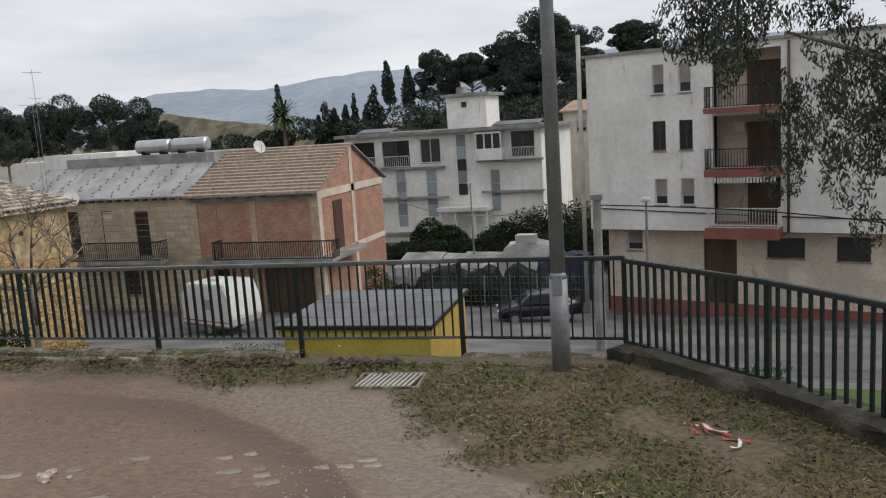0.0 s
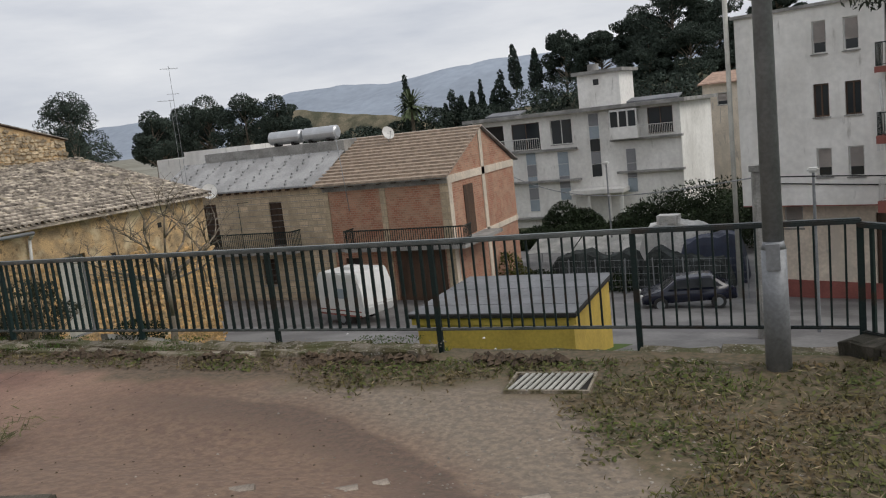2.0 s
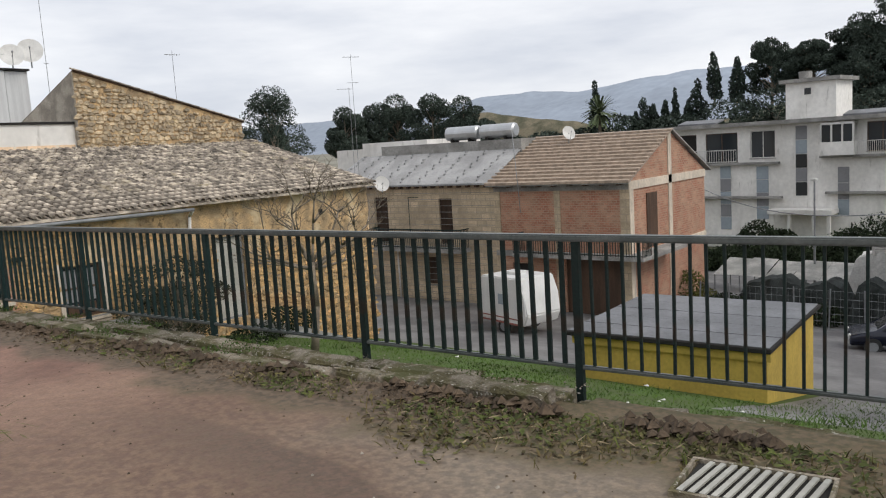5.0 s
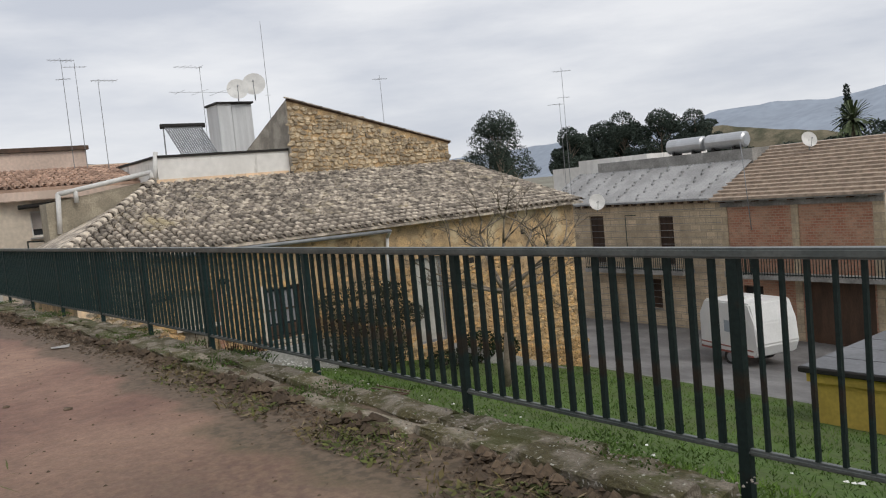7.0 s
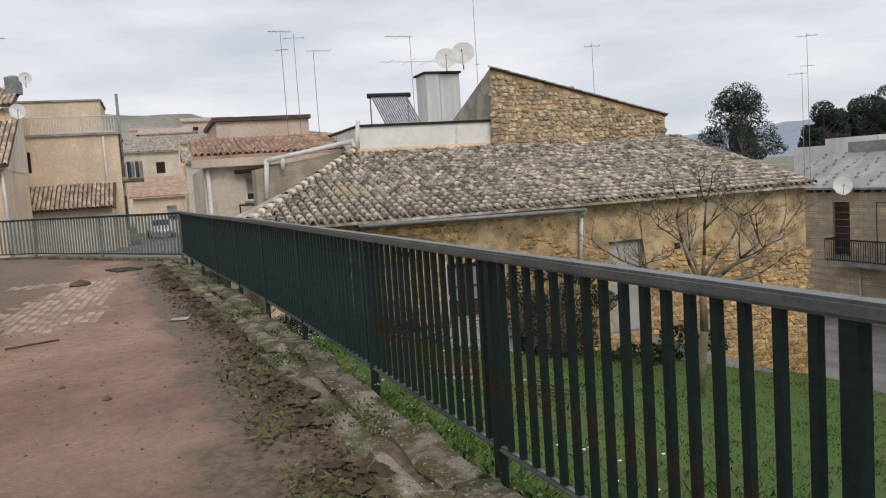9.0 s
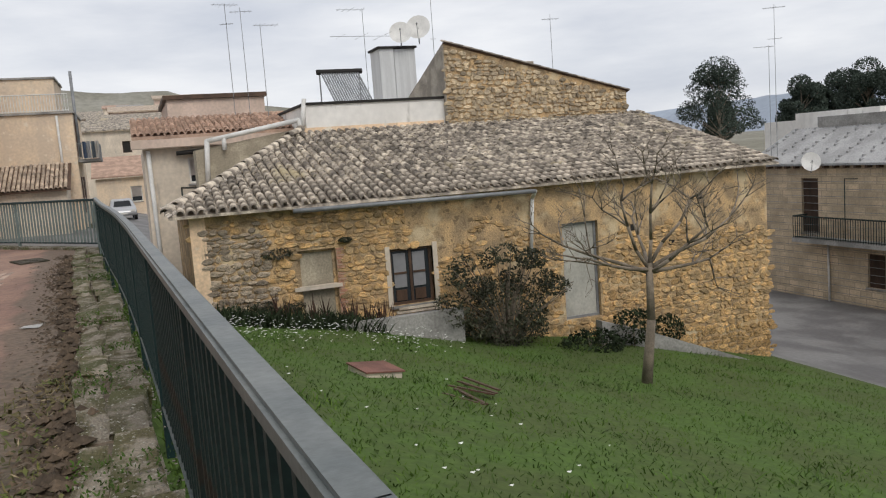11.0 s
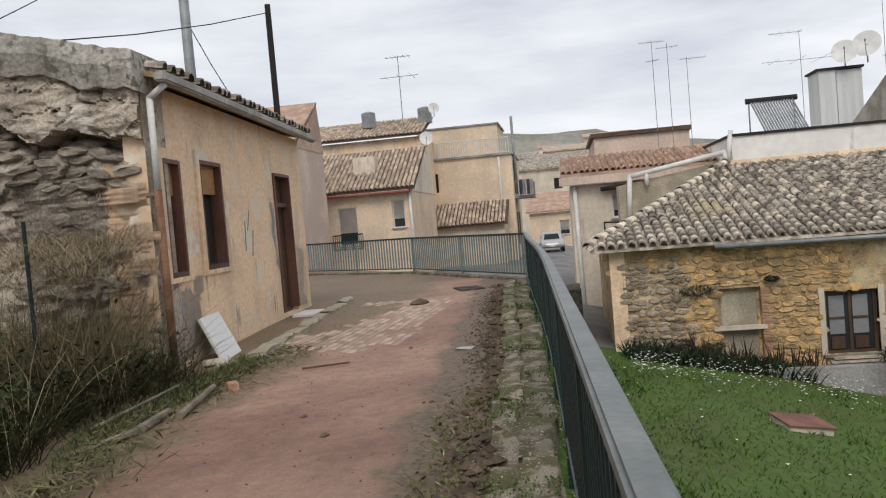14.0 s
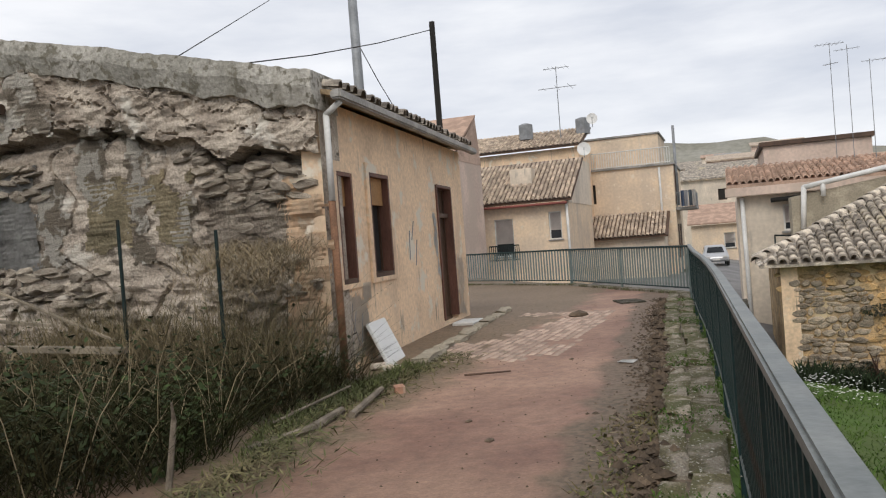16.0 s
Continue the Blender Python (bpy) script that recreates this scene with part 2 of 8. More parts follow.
overlaid(M["cream"], (0.8, 0.52, 0.70, (0.52, 0.46, 0.38), STREAK), (3.0, 0.60, 0.68, (0.44, 0.39, 0.33), STREAK))
overlaid(M["pinkp"], (0.7, 0.50, 0.66, (0.52, 0.42, 0.34), STREAK))
overlaid(M["white"], (0.7, 0.54, 0.72, (0.62, 0.60, 0.56), STREAK), (2.4, 0.62, 0.72, (0.48, 0.46, 0.42), STREAK))
overlaid(M["tile_i"], (0.8, 0.58, 0.72, (0.44, 0.37, 0.24), EVEN), (7.0, 0.61, 0.65, (0.09, 0.08, 0.07), EVEN))
# the dark specks paint shaded cavities into the mortar
overlaid(M["mortar"], (6.0, 0.56, 0.62, (0.22, 0.155, 0.09), EVEN), (1.1, 0.55, 0.66, (0.62, 0.50, 0.32), EVEN))
overlaid(M["ruin"], (4.0, 0.57, 0.63, (0.14, 0.115, 0.09), (1, 1, 1.6)), (1.6, 0.58, 0.66, (0.56, 0.52, 0.45), EVEN))
coursed(M["brick"], 0.26, 0.115, 0.012, (0.42, 0.30, 0.22))
coursed(M["blockwork"], 0.6, 0.34, 0.02, (0.38, 0.31, 0.23))


# ---- mesh helpers ----
def box(bm, lo, hi, m=None):
    c = [(a + b) / 2 for a, b in zip(lo, hi)]
    s = [max(abs(b - a), 1e-4) for a, b in zip(lo, hi)]
    mm = Matrix.Translation(c) @ Matrix.Diagonal((*s, 1))
    return bmesh.ops.create_cube(bm, size=1.0, matrix=(m @ mm) if m else mm)["verts"]


def rod(bm, a, b, r0, r1=None, seg=8):
    a, b = Vector(a), Vector(b)
    d = b - a
    q = d.to_track_quat("Z", "Y").to_matrix().to_4x4()
    bmesh.ops.create_cone(bm, cap_ends=True, segments=seg, radius1=r0, radius2=r0 if r1 is None else r1, depth=d.length,
                          matrix=Matrix.Translation((a + b) / 2) @ q)


def poly(bm, pts):
    return bm.faces.new([bm.verts.new(p) for p in pts])


def prism(bm, pts, z0, z1):
    lo, hi = [bm.verts.new((x, y, z0)) for x, y in pts], [bm.verts.new((x, y, z1)) for x, y in pts]
    n = len(pts)
    bm.faces.new(lo[::-1]), bm.faces.new(hi)
    for i in range(n):
        bm.faces.new((lo[i], lo[(i + 1) % n], hi[(i + 1) % n], hi[i]))


def mesh_of(bm, name, material, smooth=False):
    bmesh.ops.recalc_face_normals(bm, faces=bm.faces)
    me = bpy.data.meshes.new(name)
    bm.to_mesh(me)
    bm.free()
    for m in material if isinstance(material, (list, tuple)) else [material]:
        me.materials.append(m)
    if smooth:
        me.shade_smooth()
    return me


def part(name, bm, material, parent, label="", smooth=False):
    ob = new(name, mesh_of(bm, name, material, smooth))
    ob.parent = parent
    return tagged(ob, label)


def shared(name, me, parent, m):
    ob = new(name, me)
    ob.parent = parent
    ob.matrix_basis = m
    return ob


def thing(name, label, category, m=None, group="", kind=""):
    ob = new(name)
    if m is not None:
        ob.matrix_basis = m
    return tagged(ob, label, category, group, kind)


def single(name, bm, material, label, category, group="", kind="", smooth=False):
    return tagged(new(name, mesh_of(bm, name, material, smooth)), label, category, group, kind)


def facing(p0, p1, z):
    """Pose whose x runs from p0 to p1 along a front, y goes back from the viewer."""
    d = Vector((p1[0] - p0[0], p1[1] - p0[1], 0)).normalized()
    return Matrix(((d.x, -d.y, 0, p0[0]), (d.y, d.x, 0, p0[1]), (0, 0, 1, z), (0, 0, 0, 1)))


def cloud_mesh(name, blobs, count, size, material, rng, thin=0.45, droop=0.0):
    """Many small leaves in the outer part of ellipsoids (x, y, z, rx, ry, rz)."""
    w = np.array([b[3] * b[4] + b[4] * b[5] + b[3] * b[5] for b in blobs])
    idx = rng.choice(len(blobs), count, p=w / w.sum())
    b = np.array(blobs)[idx]
    d = rng.normal(size=(count, 3))
    d /= np.linalg.norm(d, axis=1)[:, None]
    rad = rng.uniform(0.55, 1.08, (count, 1)) ** 0.6
    p = b[:, :3] + d * rad * b[:, 3:]
    a, c = rng.normal(size=(count, 3)), rng.normal(size=(count, 3))
    a[:, 2] -= droop
    a /= np.linalg.norm(a, axis=1)[:, None]
    c -= (c * a).sum(1)[:, None] * a
    c /= np.linalg.norm(c, axis=1)[:, None]
    s = rng.uniform(0.5, 1.3, (count, 1)) * size
    v = np.concatenate([p - a * s, p + c * s * thin, p + a * s, p - c * s * thin], 1).reshape(-1, 3)
    return quads(name, v, material)


def quads(name, v, material):
    me = bpy.data.meshes.new(name)
    n = len(v) // 4
    me.from_pydata([tuple(q) for q in v], [], [(4 * i, 4 * i + 1, 4 * i + 2, 4 * i + 3) for i in range(n)])
    me.materials.append(material)
    return me


# ---- ground ----
def lerp_table(t, x):
    return float(np.interp(x, [a for a, _ in t], [b for _, b in t]))


LOW_W = [(-60, -1.4), (8, -2.4), (9.6, -2.75), (12.75, -3.3), (16, -4.1), (20, -4.7), (25.7, -6.2), (32, -7.2), (40, -7.6), (60, -9), (85, -9)]
LOW_E = [(-60, -1.2), (8, -1.15), (10, -1.75), (22, -5.3), (28, -6.7), (34, -7.5), (43, -8.8), (60, -9), (85, -9)]


def low(x, y):
    """Height of the lower ground."""
    a, b = lerp_table(LOW_W, y), lerp_table(LOW_E, y)
    k = min(1, max(0, (x + 22.6) / 18.6))
    z = a + (b - a) * k
    far = max(0.0, y - 85)
    z += 20 * (1 - math.exp(-((far / 70) ** 2))) * math.exp(-((x + 28) / 55) ** 2)
    z += 8 * (1 - math.exp(-((max(0, -x - 70) / 120) ** 2)))
    if -20.6 < x < 1.0 and 7.0 <= y < 16:
        d = max(0.0, y - lerp_table([(-21.3, 7.62), (-12.2, 8.25), (-4.43, 8.66), (-0.68, 8.78)], x))
        z = max(z, -0.93 - (0.42 + 1.0 * min(1, max(0, (-7 - x) / 8))) * d)
    return z


def terrace(x, y):
    s = min(1, max(0, (x + 10) / 6))
    s = s * s * (3 - 2 * s)
    up = max(0.0, 6.2 - y)
    return -0.8 + 0.19 * s * up * min(1, up / 1.2) + 0.012 * noise.noise((x * 0.7, y * 0.7, 0)) + 0.02 * noise.noise((x * 0.2, y * 0.2, 3))


def sheet(name, xs, ys, fn, materials, pick, label, category, keep=None):
    bm = bmesh.new()
    vs = [[bm.verts.new((x, y, fn(x, y))) for y in ys] for x in xs]
    for i in range(len(xs) - 1):
        for j in range(len(ys) - 1):
            cx, cy = (xs[i] + xs[i + 1]) / 2, (ys[j] + ys[j + 1]) / 2
            if keep and not keep(cx, cy):
                continue
            f = bm.faces.new((vs[i][j], vs[i + 1][j], vs[i + 1][j + 1], vs[i][j + 1]))
            f.material_index = pick(cx, cy)
            f.smooth = True
    bmesh.ops.delete(bm, geom=[v for v in bm.verts if not v.link_faces], context="VERTS")
    return single(name, bm, materials, label, category, kind="structure")


def steps(lo, hi, n):
    return [lo + (hi - lo) * i / n for i in range(n + 1)]


def fence_y(x):
    return lerp_table([(-21.3, 7.62), (-16.2, 7.9), (-12.2, 8.23), (-10.4, 8.33), (-8.26, 8.43), (-6.35, 8.53), (-4.43, 8.61), (-2.48, 8.75), (-0.68, 8.78)], x)


gx = [-4000, -1500, -700, -400, -250] + steps(-160, -40, 20) + steps(-38, 20, 58) + steps(26, 160, 20) + [250, 400, 700, 1500, 4000]
gy = [-3000, -800, -300, -150, -90, -60, -40, -20, -8, 0, 6, 7, 7.5] + steps(8, 12, 16) + steps(13, 50, 37) + steps(53, 240, 40) + [300, 400, 700, 1500, 4500]


def ground_kind(x, y):
    if x < -85:
        return 3
    if x < -50 and 4 < y < 10:
        return 1
    if y > 62 or x < -60 or x > 40:
        return 2
    edge = 27.5 + 0.15 * (x + 10) + math.sin(x * 0.5) * 0.5
    if -23.5 < x < 1.5 and y < edge and not (x > -7.2 and y > 17.5):
        return 0
    if x >= 1.5 and y < 15:
        return 0
    return 1


sheet("ground", gx, gy, low, [M["lawn"], M["asphalt"], M["scrub"], M["hill"]], ground_kind, "grassy slope, wet grey tarmac yard and scrub beyond", "ground")


def on_terrace(x, y):
    if x > -0.7:
        return y < 8.6 - (x + 0.68) * 1.03
    if x < -21.5:
        return y < 7.4 - (-21.5 - x) * 0.66
    return y < fence_y(x) - 0.2


def lane_material():
    """Trodden red earth, a grey gravel patch outside the wheel track and a mossy strip by the railing."""
    m = mat("lane_earth", (0.325, 0.198, 0.138), 0.72, 0.3, 0.55, 0.6, col2=(0.185, 0.098, 0.07), mix=(0.36, 0.62))
    n, l = m.node_tree.nodes, m.node_tree.links
    b = n["Principled BSDF"]
    base = b.inputs["Base Color"].links[0].from_socket
    tc = n.new("ShaderNodeTexCoord")
    sep = n.new("ShaderNodeSeparateXYZ")
    l.new(tc.outputs["Object"], sep.inputs[0])
    nz = n.new("ShaderNodeTexNoise")
    nz.inputs["Scale"].default_value, nz.inputs["Detail"].default_value = 1.6, 8
    l.new(tc.outputs["Object"], nz.inputs["Vector"])
    fine = n.new("ShaderNodeTexNoise")
    fine.inputs["Scale"].default_value, fine.inputs["Detail"].default_value = 16.0, 9
    l.new(tc.outputs["Object"], fine.inputs["Vector"])

    def op(kind, a, c):
        q = n.new("ShaderNodeMath")
        q.operation = kind
        for k, v in enumerate((a, c)):
            if isinstance(v, (int, float)):
                q.inputs[k].default_value = v
            else:
                l.new(v, q.inputs[k])
        return q.outputs[0]

    def ramp(v, lo, hi):
        q = n.new("ShaderNodeMapRange")
        q.interpolation_type = "SMOOTHSTEP"
        q.inputs[1].default_value, q.inputs[2].default_value = lo, hi
        l.new(v, q.inputs[0])
        return q.outputs[0]

    def over(under, col, col_b, fac):
        c = n.new("ShaderNodeMix")
        c.data_type = "RGBA"
        c.inputs[6].default_value, c.inputs[7].default_value = (*col, 1), (*col_b, 1)
        l.new(ramp(fine.outputs[0], 0.38, 0.62), c.inputs[0])
        d = n.new("ShaderNodeMix")
        d.data_type = "RGBA"
        l.new(fac, d.inputs[0])
        l.new(under, d.inputs[6])
        l.new(c.outputs[2], d.inputs[7])
        return d.outputs[2]

    x, y, wob = sep.outputs[0], sep.outputs[1], op("SUBTRACT", nz.outputs[0], 0.5)
    dx, dy = op("ADD", x, 6.0), op("SUBTRACT", y, 2.5)
    r = op("POWER", op("ADD", op("MULTIPLY", dx, dx), op("MULTIPLY", dy, dy)), 0.5)
    r = op("ADD", r, op("MULTIPLY", wob, 0.35))
    gravel = op("MULTIPLY", ramp(r, 4.2, 4.9), ramp(op("ADD", x, op("MULTIPLY", wob, 2.0)), -6.5, -4.2))
    track = op("MULTIPLY", op("MULTIPLY", ramp(r, 3.7, 4.3), op("SUBTRACT", 1.0, ramp(r, 4.38, 4.46))), ramp(x, -7.5, -5.0))
    e = op("ADD", op("ADD", y, op("MULTIPLY", op("MAXIMUM", op("ADD", x, 3.0), 0.0), 1.15)), op("MULTIPLY", wob, 1.3))
    moss = ramp(e, 7.15, 7.6)
    w_edge = op("SUBTRACT", op("ADD", op("MULTIPLY", y, -1.0), op("MULTIPLY", wob, 1.6)), -5.75)
    verge = op("MULTIPLY", ramp(w_edge, 0.0, 0.5), op("SUBTRACT", 1.0, ramp(x, -8.2, -6.6)))
    # darker ground colour where the weeds stand
    weed_floor = op("MULTIPLY", ramp(w_edge, 1.1, 1.5), op("MULTIPLY", ramp(x, -12.2, -11.7), op("SUBTRACT", 1.0, ramp(x, -7.6, -6.4))))
    bank = op("ADD", op("SUBTRACT", op("SUBTRACT", y, 8.89), op("MULTIPLY", x, 0.058)), op("MULTIPLY", wob, 0.7))
    rut = op("MULTIPLY", ramp(bank, -1.2, -1.0), op("SUBTRACT", 1.0, ramp(x, -5.4, -4.2)))
    near = op("MULTIPLY", ramp(x, -9.5, -5.5), 0.8)
    browned = over(base, (0.195, 0.13, 0.082), (0.125, 0.078, 0.052), near)
    c = over(browned, (0.24, 0.188, 0.135), (0.165, 0.132, 0.10), gravel)
    c = over(c, (0.085, 0.058, 0.04), (0.135, 0.085, 0.06), op("MULTIPLY", track, 0.85))
    c = over(c, (0.085, 0.07, 0.032), (0.145, 0.105, 0.06), moss)
    c = over(c, (0.105, 0.082, 0.045), (0.18, 0.13, 0.08), op("MULTIPLY", verge, 0.8))
    c = over(c, (0.05, 0.042, 0.025), (0.08, 0.062, 0.035), weed_floor)
    c = over(c, (0.085, 0.06, 0.038), (0.15, 0.105, 0.07), op("MULTIPLY", rut, 0.85))
    speck = n.new("ShaderNodeTexNoise")
    speck.inputs["Scale"].default_value, speck.inputs["Detail"].default_value, speck.inputs["Roughness"].default_value = 38.0, 6, 0.7
    l.new(tc.outputs["Object"], speck.inputs["Vector"])
    grain = n.new("ShaderNodeMapRange")
    grain.inputs[1].default_value, grain.inputs[2].default_value, grain.inputs[3].default_value, grain.inputs[4].default_value = 0.3, 0.7, 0.76, 1.22
    l.new(speck.outputs[0], grain.inputs[0])
    tint = n.new("ShaderNodeHueSaturation")
    l.new(c, tint.inputs["Color"])
    l.new(grain.outputs[0], tint.inputs["Value"])
    l.new(tint.outputs[0], b.inputs["Base Color"])
    return m


M["lane"] = lane_material()
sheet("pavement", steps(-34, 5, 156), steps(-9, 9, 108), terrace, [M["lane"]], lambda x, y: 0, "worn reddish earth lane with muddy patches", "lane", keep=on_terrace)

# kerb and retaining wall along the railing
FENCE = [(1.39 + 0.72 * 3, 6.7 - 0.9 * 3), (1.39, 6.7), (0.64, 7.6), (-0.67, 8.78), (-2.48, 8.75), (-4.43, 8.61), (-6.35, 8.52), (-8.26, 8.43), (-10.4, 8.33), (-12.2, 8.23),
         (-14.0, 8.11), (-15.9, 7.96), (-17.8, 7.83), (-19.6, 7.72), (-21.3, 7.62)]
bm = bmesh.new()
for (x0, y0), (x1, y1) in zip(FENCE, FENCE[1:]):
    d = Vector((x1 - x0, y1 - y0, 0))
    box(bm, (-0.02, 0.08, -7.5), (d.length + 0.02, 0.46, -0.90), facing((x0, y0), (x1, y1), 0))
single("retaining_wall", bm, M["kerb"], "mossy stone retaining wall under the railing", "wall", kind="structure")


def stone_block(rng, w, d, h, rough=0.02):
    """One worn stone, w x d x h, its top rounded."""
    bm = bmesh.new()
    rings = []
    for z, k in ((0, 1.0), (h * 0.9, 1.0), (h, 0.86)):
        c = [(-w / 2, -d / 2), (-w / 6, -d / 2), (w / 6, -d / 2), (w / 2, -d / 2), (w / 2, d / 2), (w / 6, d / 2), (-w / 6, d / 2), (-w / 2, d / 2)]
        rings.append([bm.verts.new((x - math.copysign(min(abs(x), (1 - k) * 0.12), x) + rng.normal(0, rough), y - math.copysign((1 - k) * 0.12, y) + rng.normal(0, rough), z + rng.normal(0, rough * 0.5))) for x, y in c])
    bm.faces.new(rings[0][::-1]), bm.faces.new(rings[2])
    for a, b in zip(rings, rings[1:]):
        for i in range(8):
            bm.faces.new((a[i], a[(i + 1) % 8], b[(i + 1) % 8], b[i]))
    return bm


overlaid(M["kerb"], (3.2, 0.52, 0.60, (0.085, 0.085, 0.03), (1, 1, 1)), (34.0, 0.60, 0.66, (0.46, 0.44, 0.38), (1, 1, 1)))
krng = np.random.default_rng(11)
kerb = tagged(new("kerb"), "double row of worn mossy kerb stones under the railing", "kerb", kind="structure")
variants = [mesh_of(stone_block(krng, 1.0, 0.3, 0.3, 0.02), "stone", M["kerb"], False) for _ in range(7)]


def kerb_row(pts, offset, width, top, lo, hi):
    for (x0, y0), (x1, y1) in zip(pts, pts[1:]):
        m = facing((x0, y0), (x1, y1), 0)
        length, x = math.dist((x0, y0), (x1, y1)), 0.0
        while x < length - 0.05:
            w = min(krng.uniform(lo, hi), length - x)
            if length - x - w < 0.2:
                w = length - x
            t = Matrix.Translation((x + w / 2, offset + krng.normal(0, 0.018), top - 0.3 + krng.normal(0, 0.016))) @ Matrix.Rotation(krng.normal(0, 0.025), 4, "Z") @ Matrix.Rotation(krng.normal(0, 0.03), 4, "X") @ Matrix.Rotation(krng.normal(0, 0.008), 4, "Y")
            shared("kerb_stone", variants[int(krng.integers(7))], kerb, m @ t @ Matrix.Diagonal((w * 0.985, width / 0.3, 1, 1)))
            x += w


kerb_row(FENCE[5:], 0.175, 0.225, -0.757, 0.7, 1.5)
kerb_row(FENCE[5:], 0.395, 0.2, -0.745, 0.9, 1.8)
kerb_row(FENCE[3:6], 0.19, 0.42, -0.835, 0.8, 1.5)
kerb_row(FENCE[3:6], 0.49, 0.18, -0.815, 1.2, 2.0)
M["darkkerb"] = mat("dark_lichened_stone", (0.12, 0.105, 0.082), 0.95, 0.5, 5.0, 1.0, col2=(0.05, 0.045, 0.03), mix=(0.45, 0.6), rand=0.2)
variants = [mesh_of(stone_block(krng, 1.0, 0.3, 0.3, 0.02), "stone", M["darkkerb"], False) for _ in range(7)]
kerb_row(FENCE[:4], 0.10, 0.34, -0.66, 0.8, 1.6)

# ---- buildings ----
def facade(bm, x0, x1, z0, z1, holes, y0=0.0, y1=0.25):
    xs = sorted({x0, x1, *[min(max(h[0], x0), x1) for h in holes], *[min(max(h[0] + h[2], x0), x1) for h in holes]})
    zs = sorted({z0, z1, *[min(max(h[1], z0), z1) for h in holes], *[min(max(h[1] + h[3], z0), z1) for h in holes]})
    for a, b in zip(xs, xs[1:]):
        run = None
        for c, d in zip(zs, zs[1:]):
            mx, mz = (a + b) / 2, (c + d) / 2
            solid = not any(h[0] < mx < h[0] + h[2] and h[1] < mz < h[1] + h[3] for h in holes)
            if solid:
                run = (run[0], d) if run else (c, d)
            if run and (not solid or d == zs[-1]):
                box(bm, (a, y0, run[0]), (b, y1, run[1]))
                run = None
    bmesh.ops.remove_doubles(bm, verts=bm.verts[:], dist=1e-4)


def ribbed(x0, x1, z0, z1, y, n):
    """One sheet of n overlapping slats."""
    bm, prev = bmesh.new(), None
    for i in range(2 * n):
        zz, yy = z0 + (z1 - z0) * ((i + 1) // 2) / n, y + (0.025 if i % 2 else 0.0)
        row = [bm.verts.new((x0, yy, zz)), bm.verts.new((x1, yy, zz))]
        if prev:
            bm.faces.new((prev[0], prev[1], row[1], row[0]))
        prev = row
    bmesh.ops.solidify(bm, geom=bm.faces[:], thickness=0.006)
    return bm


def window_in(parent, x, z, w, h, style, y=0.12):
    """A window, shutter or door filling an opening of a front."""
    bm = bmesh.new()
    t = min(0.07, w * 0.1)
    for lo, hi in (((x, z), (x + t, z + h)), ((x + w - t, z), (x + w, z + h)), ((x + t, z), (x + w - t, z + t)), ((x + t, z + h - t), (x + w - t, z + h))):
        box(bm, (lo[0], y, lo[1]), (hi[0], y + 0.06, hi[1]))
    if style in ("window", "wood"):
        box(bm, (x + w / 2 - t / 2, y, z + t), (x + w / 2 + t / 2, y + 0.06, z + h - t))
    frame_m = {"window": M["whitepaint"], "wood": M["wood"], "blind": M["whitepaint"], "louver": M["wood"], "door": M["wood"], "bare": M["wood"], "panel": M["galv"], "bricked": M["mortar"]}[style]
    win = part("door" if style == "door" else "window", bm, frame_m, parent)
    bm = bmesh.new()
    box(bm, (x + t, y + 0.03, z + t), (x + w - t, y + 0.045, z + h - t))
    # a bare opening gets a near-black sheet for the shade of its room
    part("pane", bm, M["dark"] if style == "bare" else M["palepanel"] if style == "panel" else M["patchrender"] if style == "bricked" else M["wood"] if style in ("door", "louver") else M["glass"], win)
    if style == "blind":
        bm = ribbed(x + t, x + w - t, z + h - t - h * 0.62, z + h - t, y - 0.02, 8)
        part("blind", bm, M["blind"], win, "pale pink roller blind half down")
    if style == "louver":
        bm = ribbed(x + t, x + w - t, z + t, z + h - t, y - 0.03, max(6, int(h / 0.09)))
        part("louver", bm, M["wood"], win)
    if style not in ("door", "bare", "bricked", "panel"):
        bm = bmesh.new()
        box(bm, (x - 0.06, -0.07, z - 0.06), (x + w + 0.06, y, z - 0.002))
        part("sill", bm, M["concrete"], win)
    return win


def shell(parent, w, depth, z0, z1, material, windows, wall=0.25, name="wall", z1b=None, left=True):
    """Front with openings, side and back walls, near-black core that paints the rooms' shade."""
    bm = bmesh.new()
    facade(bm, 0, w, z0, z1, [q[:4] for q in windows])
    part("front_wall", bm, material, parent)
    top = z1 if z1b is None else z1b
    for xa in (0, w - wall) if left else (w - wall,):
        bm = bmesh.new()
        lo = [(xa, wall, z0), (xa + wall, wall, z0), (xa + wall, depth, z0), (xa, depth, z0)]
        hi = [(xa, wall, z1), (xa + wall, wall, z1), (xa + wall, depth, top), (xa, depth, top)]
        a, b = [bm.verts.new(p) for p in lo], [bm.verts.new(p) for p in hi]
        bm.faces.new(a[::-1]), bm.faces.new(b)
        for i in range(4):
            bm.faces.new((a[i], a[(i + 1) % 4], b[(i + 1) % 4], b[i]))
        part(name, bm, material, parent)
    bm = bmesh.new()
    box(bm, (wall, depth - wall, z0), (w - wall, depth, top))
    part("back_wall", bm, material, parent)
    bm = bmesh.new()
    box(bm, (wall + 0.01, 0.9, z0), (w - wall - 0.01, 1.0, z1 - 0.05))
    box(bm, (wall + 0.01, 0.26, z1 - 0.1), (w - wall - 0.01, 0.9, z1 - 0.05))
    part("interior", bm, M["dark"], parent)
    for q in windows:
        window_in(parent, *q)


